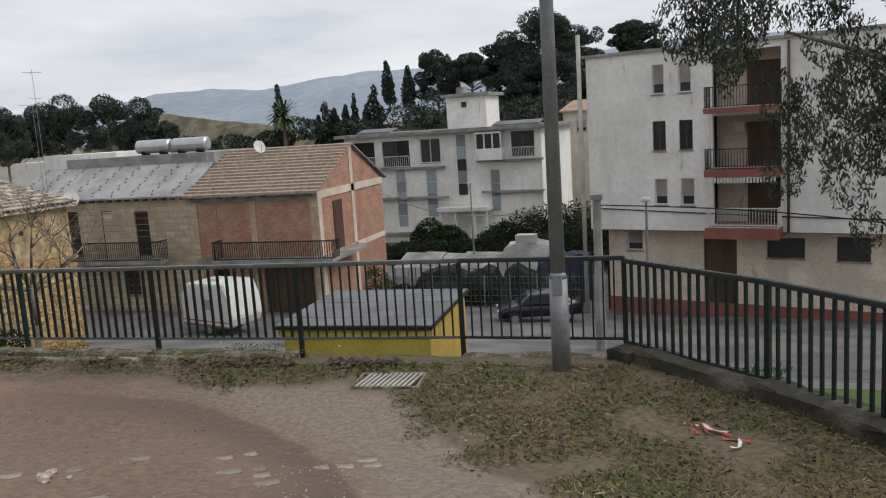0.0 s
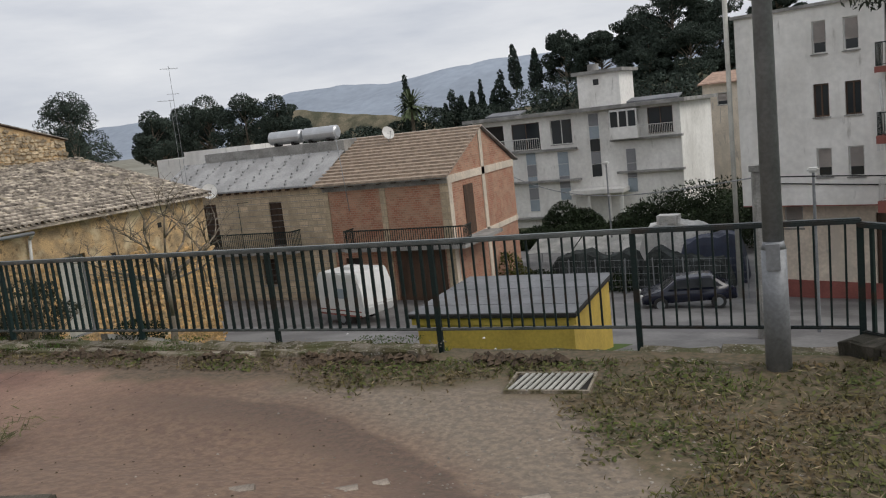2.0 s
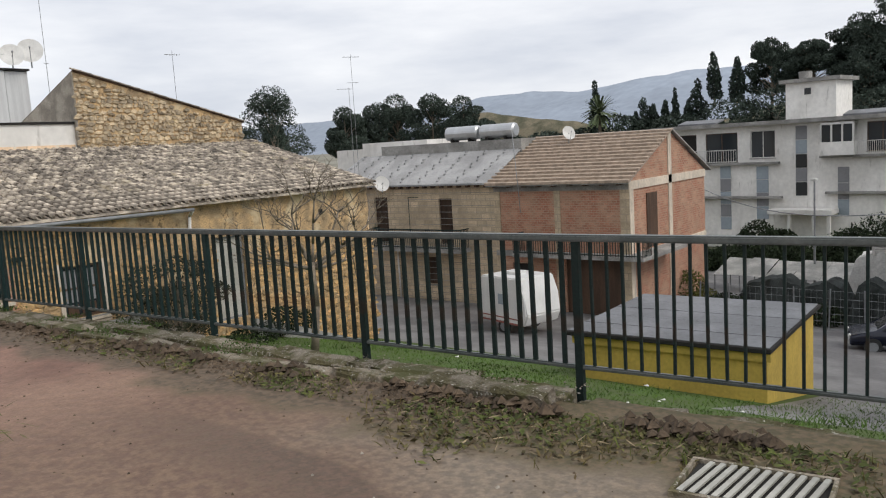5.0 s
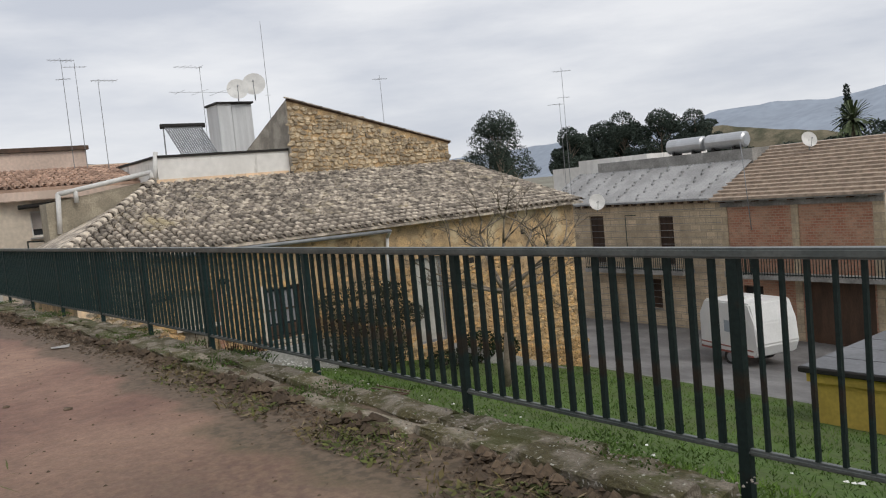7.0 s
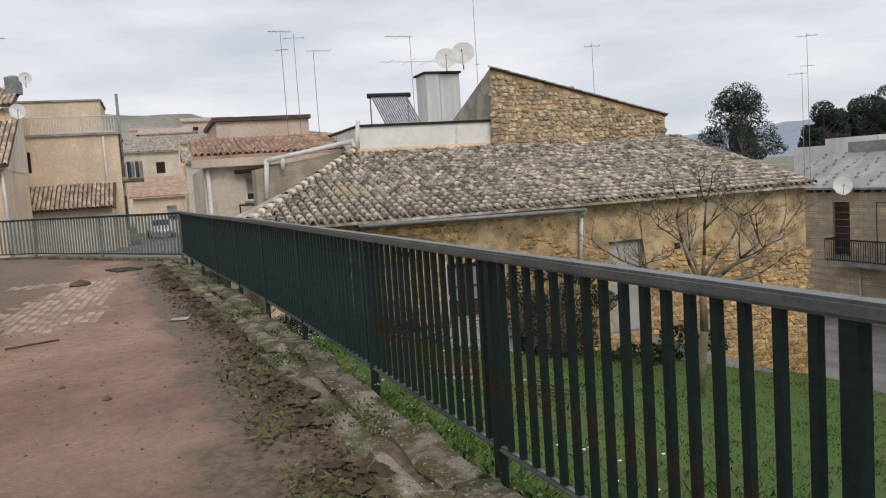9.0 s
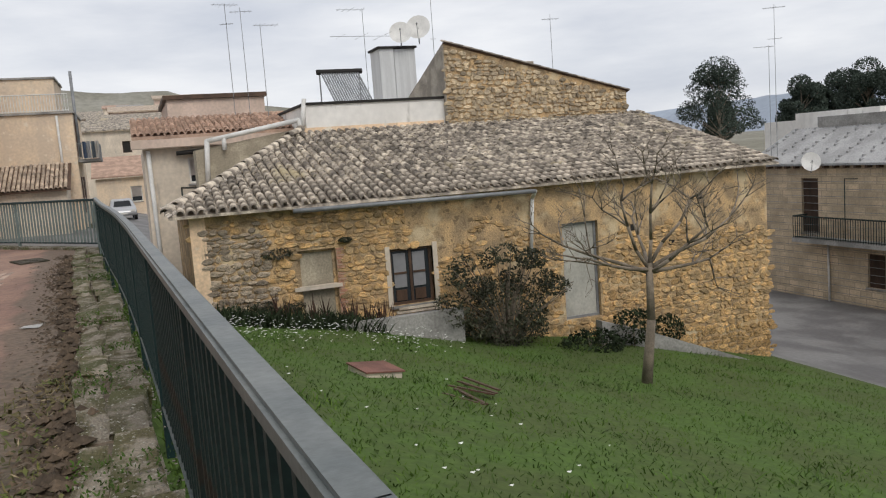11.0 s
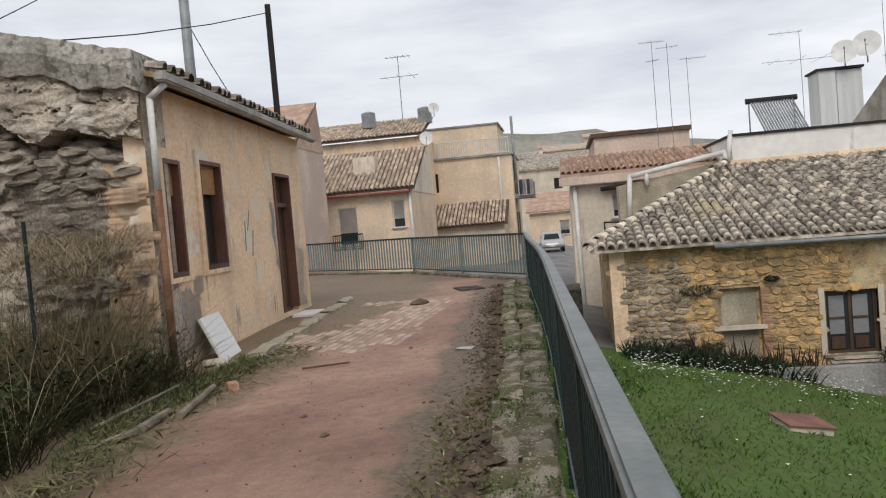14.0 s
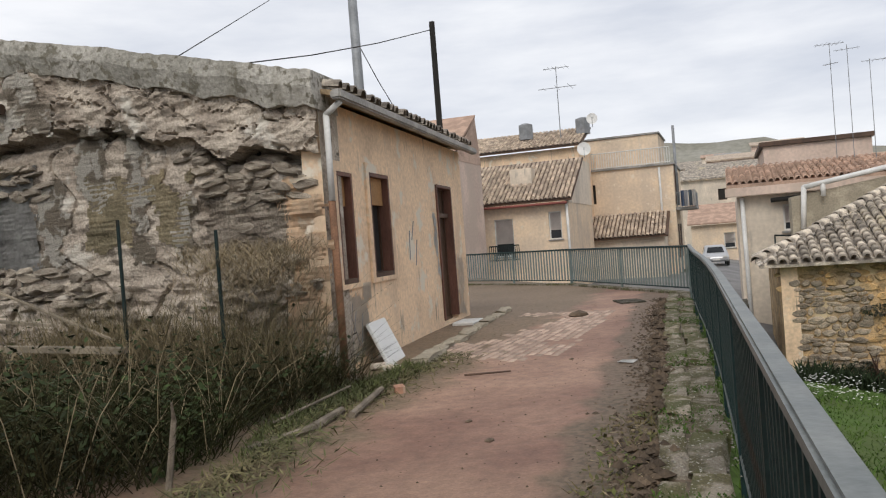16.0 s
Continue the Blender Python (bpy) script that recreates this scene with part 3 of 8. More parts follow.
def slab_roof(parent, x0, x1, ya, za, yb, zb, t, material, name="roof"):
    bm = bmesh.new()
    a = [bm.verts.new(p) for p in ((x0, ya, za), (x1, ya, za), (x1, yb, zb), (x0, yb, zb))]
    b = [bm.verts.new(p) for p in ((x0, ya, za + t), (x1, ya, za + t), (x1, yb, zb + t), (x0, yb, zb + t))]
    bm.faces.new(a[::-1]), bm.faces.new(b)
    for i in range(4):
        bm.faces.new((a[i], a[(i + 1) % 4], b[(i + 1) % 4], b[i]))
    return part(name, bm, material, parent)


def tile_profile(length, r, seg=5):
    """One curved clay tile along y, arched upwards."""
    bm = bmesh.new()
    rows = []
    for y, k in ((0, 1.0), (length, 0.8)):
        rows.append([bm.verts.new((math.cos(math.pi * i / seg) * r * k, y, math.sin(math.pi * i / seg) * r * k * 1.0)) for i in range(seg + 1)])
    for i in range(seg):
        bm.faces.new((rows[0][i], rows[0][i + 1], rows[1][i + 1], rows[1][i]))
    inner = [bm.verts.new((math.cos(math.pi * i / seg) * (r - 0.018), 0.0, math.sin(math.pi * i / seg) * (r - 0.018))) for i in range(seg + 1)]
    for i in range(seg):
        bm.faces.new((rows[0][i + 1], rows[0][i], inner[i], inner[i + 1]))
    return bm


def tiled(parent, m, cols, rows, pitch, course, rng, inside, material, piece_material=None, pieces=0, jitter=0.02, limit=None):
    """Curved tiles on the roof plane m (x along the eave, y up the slope). The first pieces are parts, the rest one mesh."""
    base = mesh_of(tile_profile(course * 1.2, pitch * 0.42), "tile", piece_material or material, True)
    co = np.array([v.co[:] for v in base.vertices])
    fc = [tuple(p.vertices) for p in base.polygons]
    vs, fs, made = [], [], 0
    for j in range(rows):
        for i in range(cols):
            x, y = (i + 0.5) * pitch, j * course
            if not inside(x, y):
                continue
            rot = Matrix.Rotation(rng.normal(0, jitter * 2.2), 4, "Z") @ Matrix.Rotation(rng.normal(0, jitter), 4, "Y")
            lift = Matrix.Translation((x + rng.normal(0, jitter * 0.5), y + rng.normal(0, jitter), 0.028 + abs(rng.normal(0, jitter * 0.4)))) @ Matrix.Rotation(-0.05, 4, "X") @ rot
            if made < pieces and (limit is None or limit(x, y)):
                shared("tile", base, parent, m @ lift)
                made += 1
            else:
                a = np.array(m @ lift)
                fs += [tuple(k + len(vs) * len(co) for k in f) for f in fc]
                vs.append(co @ a[:3, :3].T + a[:3, 3])
    if vs:
        me = bpy.data.meshes.new("roof_tiles")
        me.from_pydata([tuple(p) for p in np.concatenate(vs)], [], fs)
        me.materials.append(material)
        me.shade_smooth()
        ob = new("roof_tiles", me)
        ob.parent = parent
        tagged(ob, kind="stuff")


def roof_plane(ya, za, yb, zb, x0=0.0):
    """Pose on a roof slope of a front's frame, x along the eave, y up the slope; and the slope's length."""
    a = math.atan2(zb - za, yb - ya)
    return Matrix.Translation((x0, ya, za)) @ Matrix.Rotation(a, 4, "X"), math.hypot(zb - za, yb - ya)


rng = np.random.default_rng(7)


def rubble_stone(rng):
    """A unit worn stone of irregular outline in the x-z plane, its face towards -y."""
    bm = bmesh.new()
    c = []
    for i in range(8):
        a = 2 * math.pi * (i + 0.5 + rng.uniform(-0.22, 0.22)) / 8
        r = 0.5 / (abs(math.cos(a)) ** 4 + abs(math.sin(a)) ** 4) ** 0.25 * rng.uniform(0.86, 1.06)
        c.append((math.cos(a) * r, math.sin(a) * r))
    rings = []
    for y, k in ((0.4, 1.0), (-0.45, 0.96), (-1.0, 0.74)):
        rings.append([bm.verts.new((x * k + rng.normal(0, 0.015), y + (rng.normal(0, 0.16) if y < 0 else 0), z * k + rng.normal(0, 0.02))) for x, z in c])
    bm.faces.new(rings[2])
    for a, b in zip(rings, rings[1:]):
        for i in range(8):
            bm.faces.new((a[i], a[(i + 1) % 8], b[(i + 1) % 8], b[i]))
    return bm


def stones(parent, span, courses, widths, inside, material, joined, rng, pieces=300, proud=0.05, face=None, turn=0.07):
    """Rough courses of stones on a front: span (x0, x1, z0, z1); the first are parts, the rest one mesh."""
    base = [mesh_of(rubble_stone(rng), "stone", material, False) for _ in range(8)]
    cos = [np.array([v.co[:] for v in b.vertices]) for b in base]
    fcs = [[tuple(p.vertices) for p in b.polygons] for b in base]
    x0, x1, z0, z1 = span
    vs, fs, count, made = [], [], 0, 0
    z = z0
    while z < z1:
        h = rng.uniform(*courses)
        x = x0 + rng.uniform(-0.2, 0)
        while x < x1:
            w = rng.uniform(*widths)
            cx, cz = x + w / 2, z + h / 2 + rng.normal(0, 0.025)
            x += w
            if not inside(cx, cz):
                continue
            k = int(rng.integers(8))
            hh = h * rng.uniform(0.85, 1.15)
            yy = face(cx, cz) if face else 0.0
            m = Matrix.Translation((cx, yy, cz)) @ Matrix.Rotation(rng.normal(0, turn), 4, "Y") @ Matrix.Rotation(rng.normal(0, turn), 4, "X") @ Matrix.Diagonal((w * 1.0, proud * rng.uniform(0.6, 1.5), hh * 0.985, 1))
            if made < pieces:
                shared("stone", base[k], parent, m)
                made += 1
            else:
                a = np.array(m)
                fs += [tuple(q + count for q in f) for f in fcs[k]]
                vs.append(cos[k] @ a[:3, :3].T + a[:3, 3])
                count += len(cos[k])
        z += h
    if vs:
        me = bpy.data.meshes.new("rubble")
        me.from_pydata([tuple(p) for p in np.concatenate(vs)], [], fs)
        me.materials.append(joined)
        ob = new("rubble", me)
        ob.parent = parent
        tagged(ob, kind="stuff")


def bars(parent, x0, x1, z0, z1, y, material, gap=0.11, r=0.012, name="railing", ends=0.0):
    """A simple balcony railing across a front; ends: how far it returns to the wall."""
    bm = bmesh.new()
    rod(bm, (x0, y, z1), (x1, y, z1), r * 1.6, seg=6), rod(bm, (x0, y, z0 + 0.06), (x1, y, z0 + 0.06), r * 1.2, seg=6)
    for i in range(int((x1 - x0) / gap) + 1):
        x = x0 + (x1 - x0) * i / max(1, int((x1 - x0) / gap))
        rod(bm, (x, y, z0), (x, y, z1), r, seg=4)
    for xe in ((x0, x1) if ends else ()):
        rod(bm, (xe, y, z1), (xe, y + ends, z1), r * 1.6, seg=6)
        for i in range(int(ends / gap) + 1):
            rod(bm, (xe, y + i * gap, z0), (xe, y + i * gap, z1), r, seg=4)
    return tagged(part(name, bm, material, parent), kind="stuff")


def pipe(name, pts, r, material, parent=None, seg=8):
    bm = bmesh.new()
    for a, b in zip(pts, pts[1:]):
        rod(bm, a, b, r, seg=seg)
    for p in pts[1:-1]:
        bmesh.ops.create_icosphere(bm, subdivisions=1, radius=r * 1.08, matrix=Matrix.Translation(p))
    return part(name, bm, material, parent, smooth=True)


# low stone house on the slope
sh = thing("stone_house", "low ochre rubble stone house with a sagging old clay tile roof", "house", facing((-22.6, 9.45), (-22.6, 25.75), 0))
SH_W = 16.3
sh_open = [(2.34, -3.3, 0.92, 1.88, "bricked"), (4.6, -3.05, 1.12, 1.42, "wood"), (9.42, -4.1, 1.1, 2.63, "panel")]
shell(sh, SH_W, 6.4, -7.0, -0.36, M["mortar"], sh_open, z1b=-0.36, left=False)
bm = bmesh.new()
vs = [bm.verts.new(q) for q in ((SH_W - 0.25, 0.0, -0.37), (SH_W - 0.25, 6.3, -0.37), (SH_W - 0.25, 6.3, 1.36), (SH_W, 0.0, -0.37), (SH_W, 6.3, -0.37), (SH_W, 6.3, 1.36))]
for f in ((0, 2, 1), (3, 4, 5), (0, 3, 5, 2), (2, 5, 4, 1), (0, 1, 4, 3)):
    bm.faces.new([vs[k] for k in f])
part("gable", bm, M["mortar"], sh)
bm = bmesh.new()
box(bm, (0.0, 0.252, -7.0), (0.25, 6.4, -0.38))
part("end_wall", bm, M["mortar"], sh)
bm = bmesh.new()
pts = [(-0.45, -0.32, -0.40), (SH_W + 0.2, -0.32, -0.40), (SH_W + 0.2, 6.4, 1.46), (3.95, 6.4, 1.46)]
lo_, hi_ = [bm.verts.new(p) for p in pts], [bm.verts.new((p[0], p[1], p[2] + 0.06)) for p in pts]
bm.faces.new(lo_[::-1]), bm.faces.new(hi_)
for i in range(4):
    bm.faces.new((lo_[i], lo_[(i + 1) % 4], hi_[(i + 1) % 4], hi_[i]))
part("roof", bm, M["tile"], sh)
pm, pl = roof_plane(-0.37, -0.32, 6.4, 1.56, -0.55)


tiled(sh, pm, 73, 21, 0.233, 0.335, rng, lambda x, y: x > y * 0.64, M["tile_i"], M["tile"], 300, 0.016, lambda x, y: y < 2.0)
# hip tiles down the near end
hip = mesh_of(tile_profile(0.4, 0.13), "hip_tile", M["tile"], True)
for i in range(19):
    f = i / 18
    a, b = Vector((-0.5, -0.3, -0.25)), Vector((3.9, 6.3, 1.66))
    d = (b - a).normalized()
    q = d.to_track_quat("Y", "Z").to_matrix().to_4x4()
    shared("hip_tile", hip, sh, Matrix.Translation(a.lerp(b, f) + Vector((0, 0, rng.normal(0, 0.015)))) @ q @ Matrix.Rotation(rng.normal(0, 0.06), 4, "Z"))
bm = bmesh.new()
poly(bm, [(-0.45, -0.3, -0.36), (3.9, 6.4, 1.5), (-0.45, 6.4, -0.36)])
part("hip_end", bm, M["tile_i"], sh)


def sh_stone(x, z):
    if any(a - 0.05 < x < a + w + 0.05 and b - 0.05 < z < b + h + 0.05 for a, b, w, h, _ in sh_open):
        return False
    if z > -0.5 or z < -6.6:
        return False
    wob = 0.5 * noise.noise((x * 0.9, z * 0.9, 1.0))
    if x < 4.9 + wob:
        return z > -3.7 and noise.noise((x * 0.8, z * 0.8, 4.0)) > -0.75
    if x < 9.4:
        return z < -1.6 + wob * 2 and z > -4.5 and noise.noise((x, z, 8.0)) > -0.3
    return z < -1.9 - 0.05 * (x - 9) + wob * 1.6


def grey_end(x, z):
    return x < 1.75 + 0.5 * noise.noise((x * 0.6, z * 0.9, 2.0)) and z < -1.05 + 0.3 * x + 0.4 * noise.noise((x * 2, z * 2, 3.0))


M["endstone"] = mat("grey_end_stone", (0.58, 0.465, 0.34), 0.95, 0.45, 3.0, 1.0, col2=(0.37, 0.31, 0.235), rand=0.35)
stones(sh, (0.3, 2.6, -3.7, -0.5), (0.07, 0.17), (0.12, 0.36), lambda x, z: grey_end(x, z) and sh_stone(x, z), M["endstone"], M["endstone"], rng, 150, 0.04, turn=0.06)
stones(sh, (0.0, SH_W, -6.4, -0.4), (0.09, 0.21), (0.12, 0.36), lambda x, z: sh_stone(x, z) and not grey_end(x, z), M["stone"], M["stone_i"], rng, 280, 0.032, turn=0.07)
# quoin of squared plaster at the near corner, fallen brick jambs and lintels
bm = bmesh.new()
box(bm, (-0.02, -0.045, -3.0), (0.32, -0.002, -0.4))
part("corner_pilaster", bm, M["plaster"], sh, "weathered plaster pilaster")
bm = bmesh.new()
box(bm, (2.2, -0.07, -2.37), (3.35, 0.1, -2.28))
part("lintel", bm, M["cream"], sh)
bm = bmesh.new()
for i in range(26):
    box(bm, (3.27, -0.03, -3.3 + i * 0.072), (3.46 if i % 2 else 3.4, 0.05, -3.3 + i * 0.072 + 0.058))
tagged(part("brick_jamb", bm, M["brick"], sh), kind="stuff")
for x0, x1, z0, z1 in ((4.48, 4.6, -3.05, -1.55), (5.72, 5.84, -3.05, -1.55)):
    bm = bmesh.new()
    box(bm, (x0, -0.035, z0), (x1, 0.1, z1))
    part("jamb", bm, M["cream"], sh)
bm = bmesh.new()
for i in range(4):
    box(bm, (4.6 + rng.uniform(-0.1, 0.1), -0.06 - i * 0.02, -3.42 + i * 0.09), (5.8, 0.0, -3.36 + i * 0.09))
part("worn_sill", bm, M["greystone"], sh)
# flat grey panels in front of the window glass
for x0 in (4.72, 5.22):
    bm = bmesh.new()
    box(bm, (x0, 0.13, -2.62), (x0 + 0.32, 0.145, -1.76))
    part("curtain_pane", bm, M["greypanel"], sh, "flat grey window pane")
    bm = bmesh.new()
    box(bm, (x0, 0.11, -2.28), (x0 + 0.32, 0.15, -2.23))
    part("window_rail", bm, M["wood"], sh)
    bm = bmesh.new()
    box(bm, (x0 + 0.02, 0.115, -2.95), (x0 + 0.3, 0.15, -2.68))
    part("window_panel", bm, M["wood"], sh)
pipe("gutter", [(2.27, -0.42, -0.44), (8.5, -0.42, -0.50)], 0.055, M["galv"], sh)
pipe("downpipe", [(8.5, -0.40, -0.5), (8.53, -0.14, -0.7), (8.42, -0.1, -2.2)], 0.05, M["whitepaint"], sh)
# flat near-black blocks paint the shade of small holes, nothing is cut
for x, z in ((11.65, -1.77), (13.9, -1.1), (12.9, -2.3)):
    bm = bmesh.new()
    box(bm, (x - 0.09, -0.012, z - 0.1), (x + 0.09, 0.05, z + 0.08))
    part("wall_hole", bm, M["dark"], sh)
# low wall by the window, sloping wall by the yard
bm = bmesh.new()
for a, b in (((-21.4, 12.5), (-21.4, 15.4)),):
    vs = box(bm, (-21.62, 12.5, -4.6), (-21.38, 15.42, -3.08))
single("low_wall", bm, M["concrete"], "low mossy rendered garden wall before the stone house", "wall")
bm = bmesh.new()
prof = [(19.2, -3.95), (20.4, -4.35), (24.6, -6.0), (25.9, -6.35)]
for (ya, za), (yb, zb) in zip(prof, prof[1:]):
    vs = box(bm, (-21.65, ya, -7.5), (-21.35, yb, 0))
    for v in vs:
        if v.co.z > -1:
            v.co.z = za if abs(v.co.y - ya) < 1e-4 else zb
bmesh.ops.remove_doubles(bm, verts=bm.verts[:], dist=1e-4)
single("sloping_wall", bm, M["concrete"], "low concrete wall sloping down beside the stone house", "wall")

# tall stone house behind it
th = thing("tall_stone_house", "taller rubble stone house with a sloping tiled verge", "house", facing((-28.8, 18.3), (-28.8, 25.2), 0))
bm = bmesh.new()
vs = [bm.verts.new(p) for p in ((0, 0, -6), (6.9, 0, -6), (6.9, 0, 2.4), (0, 0, 4.2), (0, 5.0, -6), (6.9, 5.0, -6), (6.9, 5.0, 1.0), (0, 5.0, 2.35))]
for f in ((0, 1, 2, 3), (7, 6, 5, 4), (1, 5, 6, 2), (3, 2, 6, 7), (4, 0, 3, 7), (0, 4, 5, 1)):
    bm.faces.new([vs[i] for i in f])
part("wall", bm, M["mortar"], th)
M["beigestone"] = mat("beige_rubble", (0.60, 0.48, 0.32), 0.95, 0.45, 3.0, 1.0, col2=(0.38, 0.31, 0.22), rand=0.36)
M["beigestone_i"] = mat("beige_rubble_rest", (0.60, 0.48, 0.32), 0.95, 0.45, 3.0, 1.0, col2=(0.38, 0.31, 0.22), rand=0.36, island=True)
stones(th, (0.05, 6.85, 0.6, 4.2), (0.09, 0.19), (0.12, 0.34), lambda x, z: z < 4.05 - 0.262 * x - 0.03 and noise.noise((x, z, 2.0)) > -0.5, M["beigestone"], M["beigestone_i"], rng, 200, 0.045)
slab = bmesh.new()
vs = [slab.verts.new(p) for p in ((-0.02, -0.06, 4.19), (7.0, -0.06, 2.36), (7.0, 5.0, 1.0), (-0.02, 5.0, 2.34), (-0.02, -0.06, 4.23), (7.0, -0.06, 2.40), (7.0, 5.0, 1.04), (-0.02, 5.0, 2.38))]
for f in ((3, 2, 1, 0), (4, 5, 6, 7), (0, 1, 5, 4), (1, 2, 6, 5), (2, 3, 7, 6), (3, 0, 4, 7)):
    slab.faces.new([vs[i] for i in f])
part("roof", slab, M["wood"], th)
bm = bmesh.new()
vs = [bm.verts.new(p) for p in ((-0.05, 0.0, -6), (-0.05, 5.0, -6), (-0.05, 5.0, 2.32), (-0.05, 0.0, 4.16), (-0.003, 0.0, -6), (-0.003, 5.0, -6), (-0.003, 5.0, 2.32), (-0.003, 0.0, 4.16))]
for f in ((0, 1, 2, 3), (7, 6, 5, 4), (0, 4, 5, 1), (1, 5, 6, 2), (2, 6, 7, 3), (3, 7, 4, 0)):
    bm.faces.new([vs[k] for k in f])
part("end_render", bm, mat("grey_weathered_render", (0.40, 0.36, 0.30), 0.95, 0.45, 1.6, 0.8, col2=(0.24, 0.215, 0.18)), th, "grey weathered rendered end wall")
verge = mesh_of(tile_profile(0.42, 0.06), "verge_tile", M["tile"], True)
for i in range(20):
    f = i / 20
    p = Vector((7.0, -0.06, 2.38)).lerp(Vector((-0.05, -0.06, 4.24)), f)
    shared("verge_tile", verge, th, Matrix.Translation(p) @ Matrix.Rotation(-math.atan2(-1.86, 7.05), 4, "Y") @ Matrix.Rotation(radians(90), 4, "Z"))
bm = bmesh.new()
box(bm, (2.6, 2.0, 2.0), (4.3, 3.2, 3.75))
part("chimney", bm, M["greystone"], th)

# white parapet terrace with its water heater and dishes
pt = thing("roof_terrace", "white rendered terrace parapet with a dark coping", "terrace", facing((-29.0, 13.6), (-29.0, 18.28), 0))
bm = bmesh.new()
box(bm, (0, 0, -5), (4.68, 5, 1.9)), box(bm, (0, 0, 1.9), (4.68, 0.2, 2.42)), box(bm, (0, 0.2, 1.9), (0.2, 5, 2.42))
part("wall", bm, M["white"], pt)
bm = bmesh.new()
box(bm, (-0.05, -0.06, 2.422), (4.68, 0.25, 2.5)), box(bm, (-0.05, 0.25, 2.422), (0.25, 5, 2.5))
part("coping", bm, M["dark"], pt)
bm = bmesh.new()
box(bm, (-0.1, -0.03, 1.45), (4.6, -0.002, 1.72))
part("plinth", bm, M["plaster"], pt)
sc = thing("solar_collector", "tilted evacuated tube solar water heater on a terrace", "solar heater", facing((-30.6, 14.7), (-30.6, 16.2), 0))
bm = bmesh.new()
for i in range(16):
    x = 0.06 + i * 0.085
    rod(bm, (x + 0.25, -0.3, 2.35), (x, 0.75, 3.62), 0.03, seg=6)
tagged(part("tube", bm, M["galv"], sc), kind="stuff")
bm = bmesh.new()
rod(bm, (-0.1, 0.8, 3.68), (1.5, 0.8, 3.68), 0.09, seg=10)
part("header", bm, M["dark"], sc)
for x in (0.0, 1.4):
    for a, b in (((x, 0.85, 1.9), (x, 0.8, 3.65)), ((x + 0.25, -0.35, 1.9), (x + 0.25, -0.33, 2.4))):
        bm = bmesh.new()
        rod(bm, a, b, 0.025)
        part("leg", bm, M["galv"], sc)
tb = thing("stair_tower", "white rendered roof access cabin with a dark flat top", "cabin", facing((-32.9, 17.35), (-32.9, 18.75), 0))
bm = bmesh.new()
box(bm, (0, 0, -2), (0.55, 1.2, 4.62)), box(bm, (0.58, 0.04, -2), (1.4, 1.2, 4.6))
part("wall", bm, mat("pale_sheet_metal", (0.60, 0.61, 0.61), 0.6, 0.12, 1.2, 0.05, stretch=(6, 6, 0.3)), tb)
bm = bmesh.new()
box(bm, (-0.08, -0.08, 4.625), (1.45, 1.25, 4.70))
part("roof", bm, M["dark"], tb)


def dish(x, y, z, r, face, label="white satellite dish on a pole", rise=0.35, material="whitepaint", foot=0.5):
    t = thing("satellite_dish", label, "satellite dish", Matrix.Translation((x, y, z)))
    bm = bmesh.new()
    rows = []
    aim = Vector(face).normalized().to_track_quat("Z", "Y").to_matrix().to_4x4()
    for k in range(5):
        q = r * k / 4
        rows.append([bm.verts.new(aim @ Vector((q * math.cos(a), q * math.sin(a) * 1.08, 0.18 * q * q / r))) for a in [2 * math.pi * i / 16 for i in range(16)]])
    for a, b in zip(rows[1:], rows[2:]):
        for i in range(16):
            bm.faces.new((a[i], a[(i + 1) % 16], b[(i + 1) % 16], b[i]))
    bm.faces.new(rows[1])
    bmesh.ops.delete(bm, geom=[v for v in bm.verts if not v.link_faces], context="VERTS")
    part("reflector", bm, M[material], t, smooth=True)
    bm = bmesh.new()
    rod(bm, (0, 0, -foot), (0, 0, 0.0), 0.025)
    rod(bm, aim @ Vector((0, -r, 0.05)), aim @ Vector((0, -r * 0.2, r * 0.9)), 0.012)
    part("mount", bm, M["galv"], t)
    bm = bmesh.new()
    rod(bm, aim @ Vector((0, -r * 0.2, r * 0.85)), aim @ Vector((0, -r * 0.15, r * 1.0)), 0.03)
    part("receiver", bm, M["galv"], t)


dish(-32.8, 18.2, 5.15, 0.42, (1, -0.35, 0.5), foot=0.45)
dish(-32.9, 18.95, 5.35, 0.46, (1, -0.5, 0.5), foot=0.6)


def antenna(x, y, z0, z1, booms, label="thin roof television aerial", rx=0.013):
    """booms: (height, length, offset, elements, heading in degrees)."""
    t = thing("antenna", label, "antenna", Matrix.Translation((x, y, z0)), group="roof aerials")
    bm = bmesh.new()
    rod(bm, (0, 0, 0), (0, 0, z1 - z0), rx, rx * 0.7, 6)
    part("mast", bm, M["galv"], t)
    for h, length, off, n, head in booms:
        d = Vector((math.cos(radians(head)), math.sin(radians(head)), 0))
        sd = Vector((-d.y, d.x, 0))
        bm = bmesh.new()
        c, rods = Vector((0, 0, h - z0)), []
        rod(bm, c + d * (off - length / 2), c + d * (off + length / 2), rx * 0.65, seg=5)
        for i in range(n):
            p = c + d * (off - length / 2 + length * (i + 0.5) / n)
            w = length * (0.22 + 0.1 * (i % 3))
            rods.append((p - sd * w, p + sd * w))
        boom = part("boom", bm, M["galv"], t)
        for a, b in rods:
            bm = bmesh.new()
            rod(bm, a, b, rx * 0.4, seg=4)
            part("element", bm, M["galv"], boom)


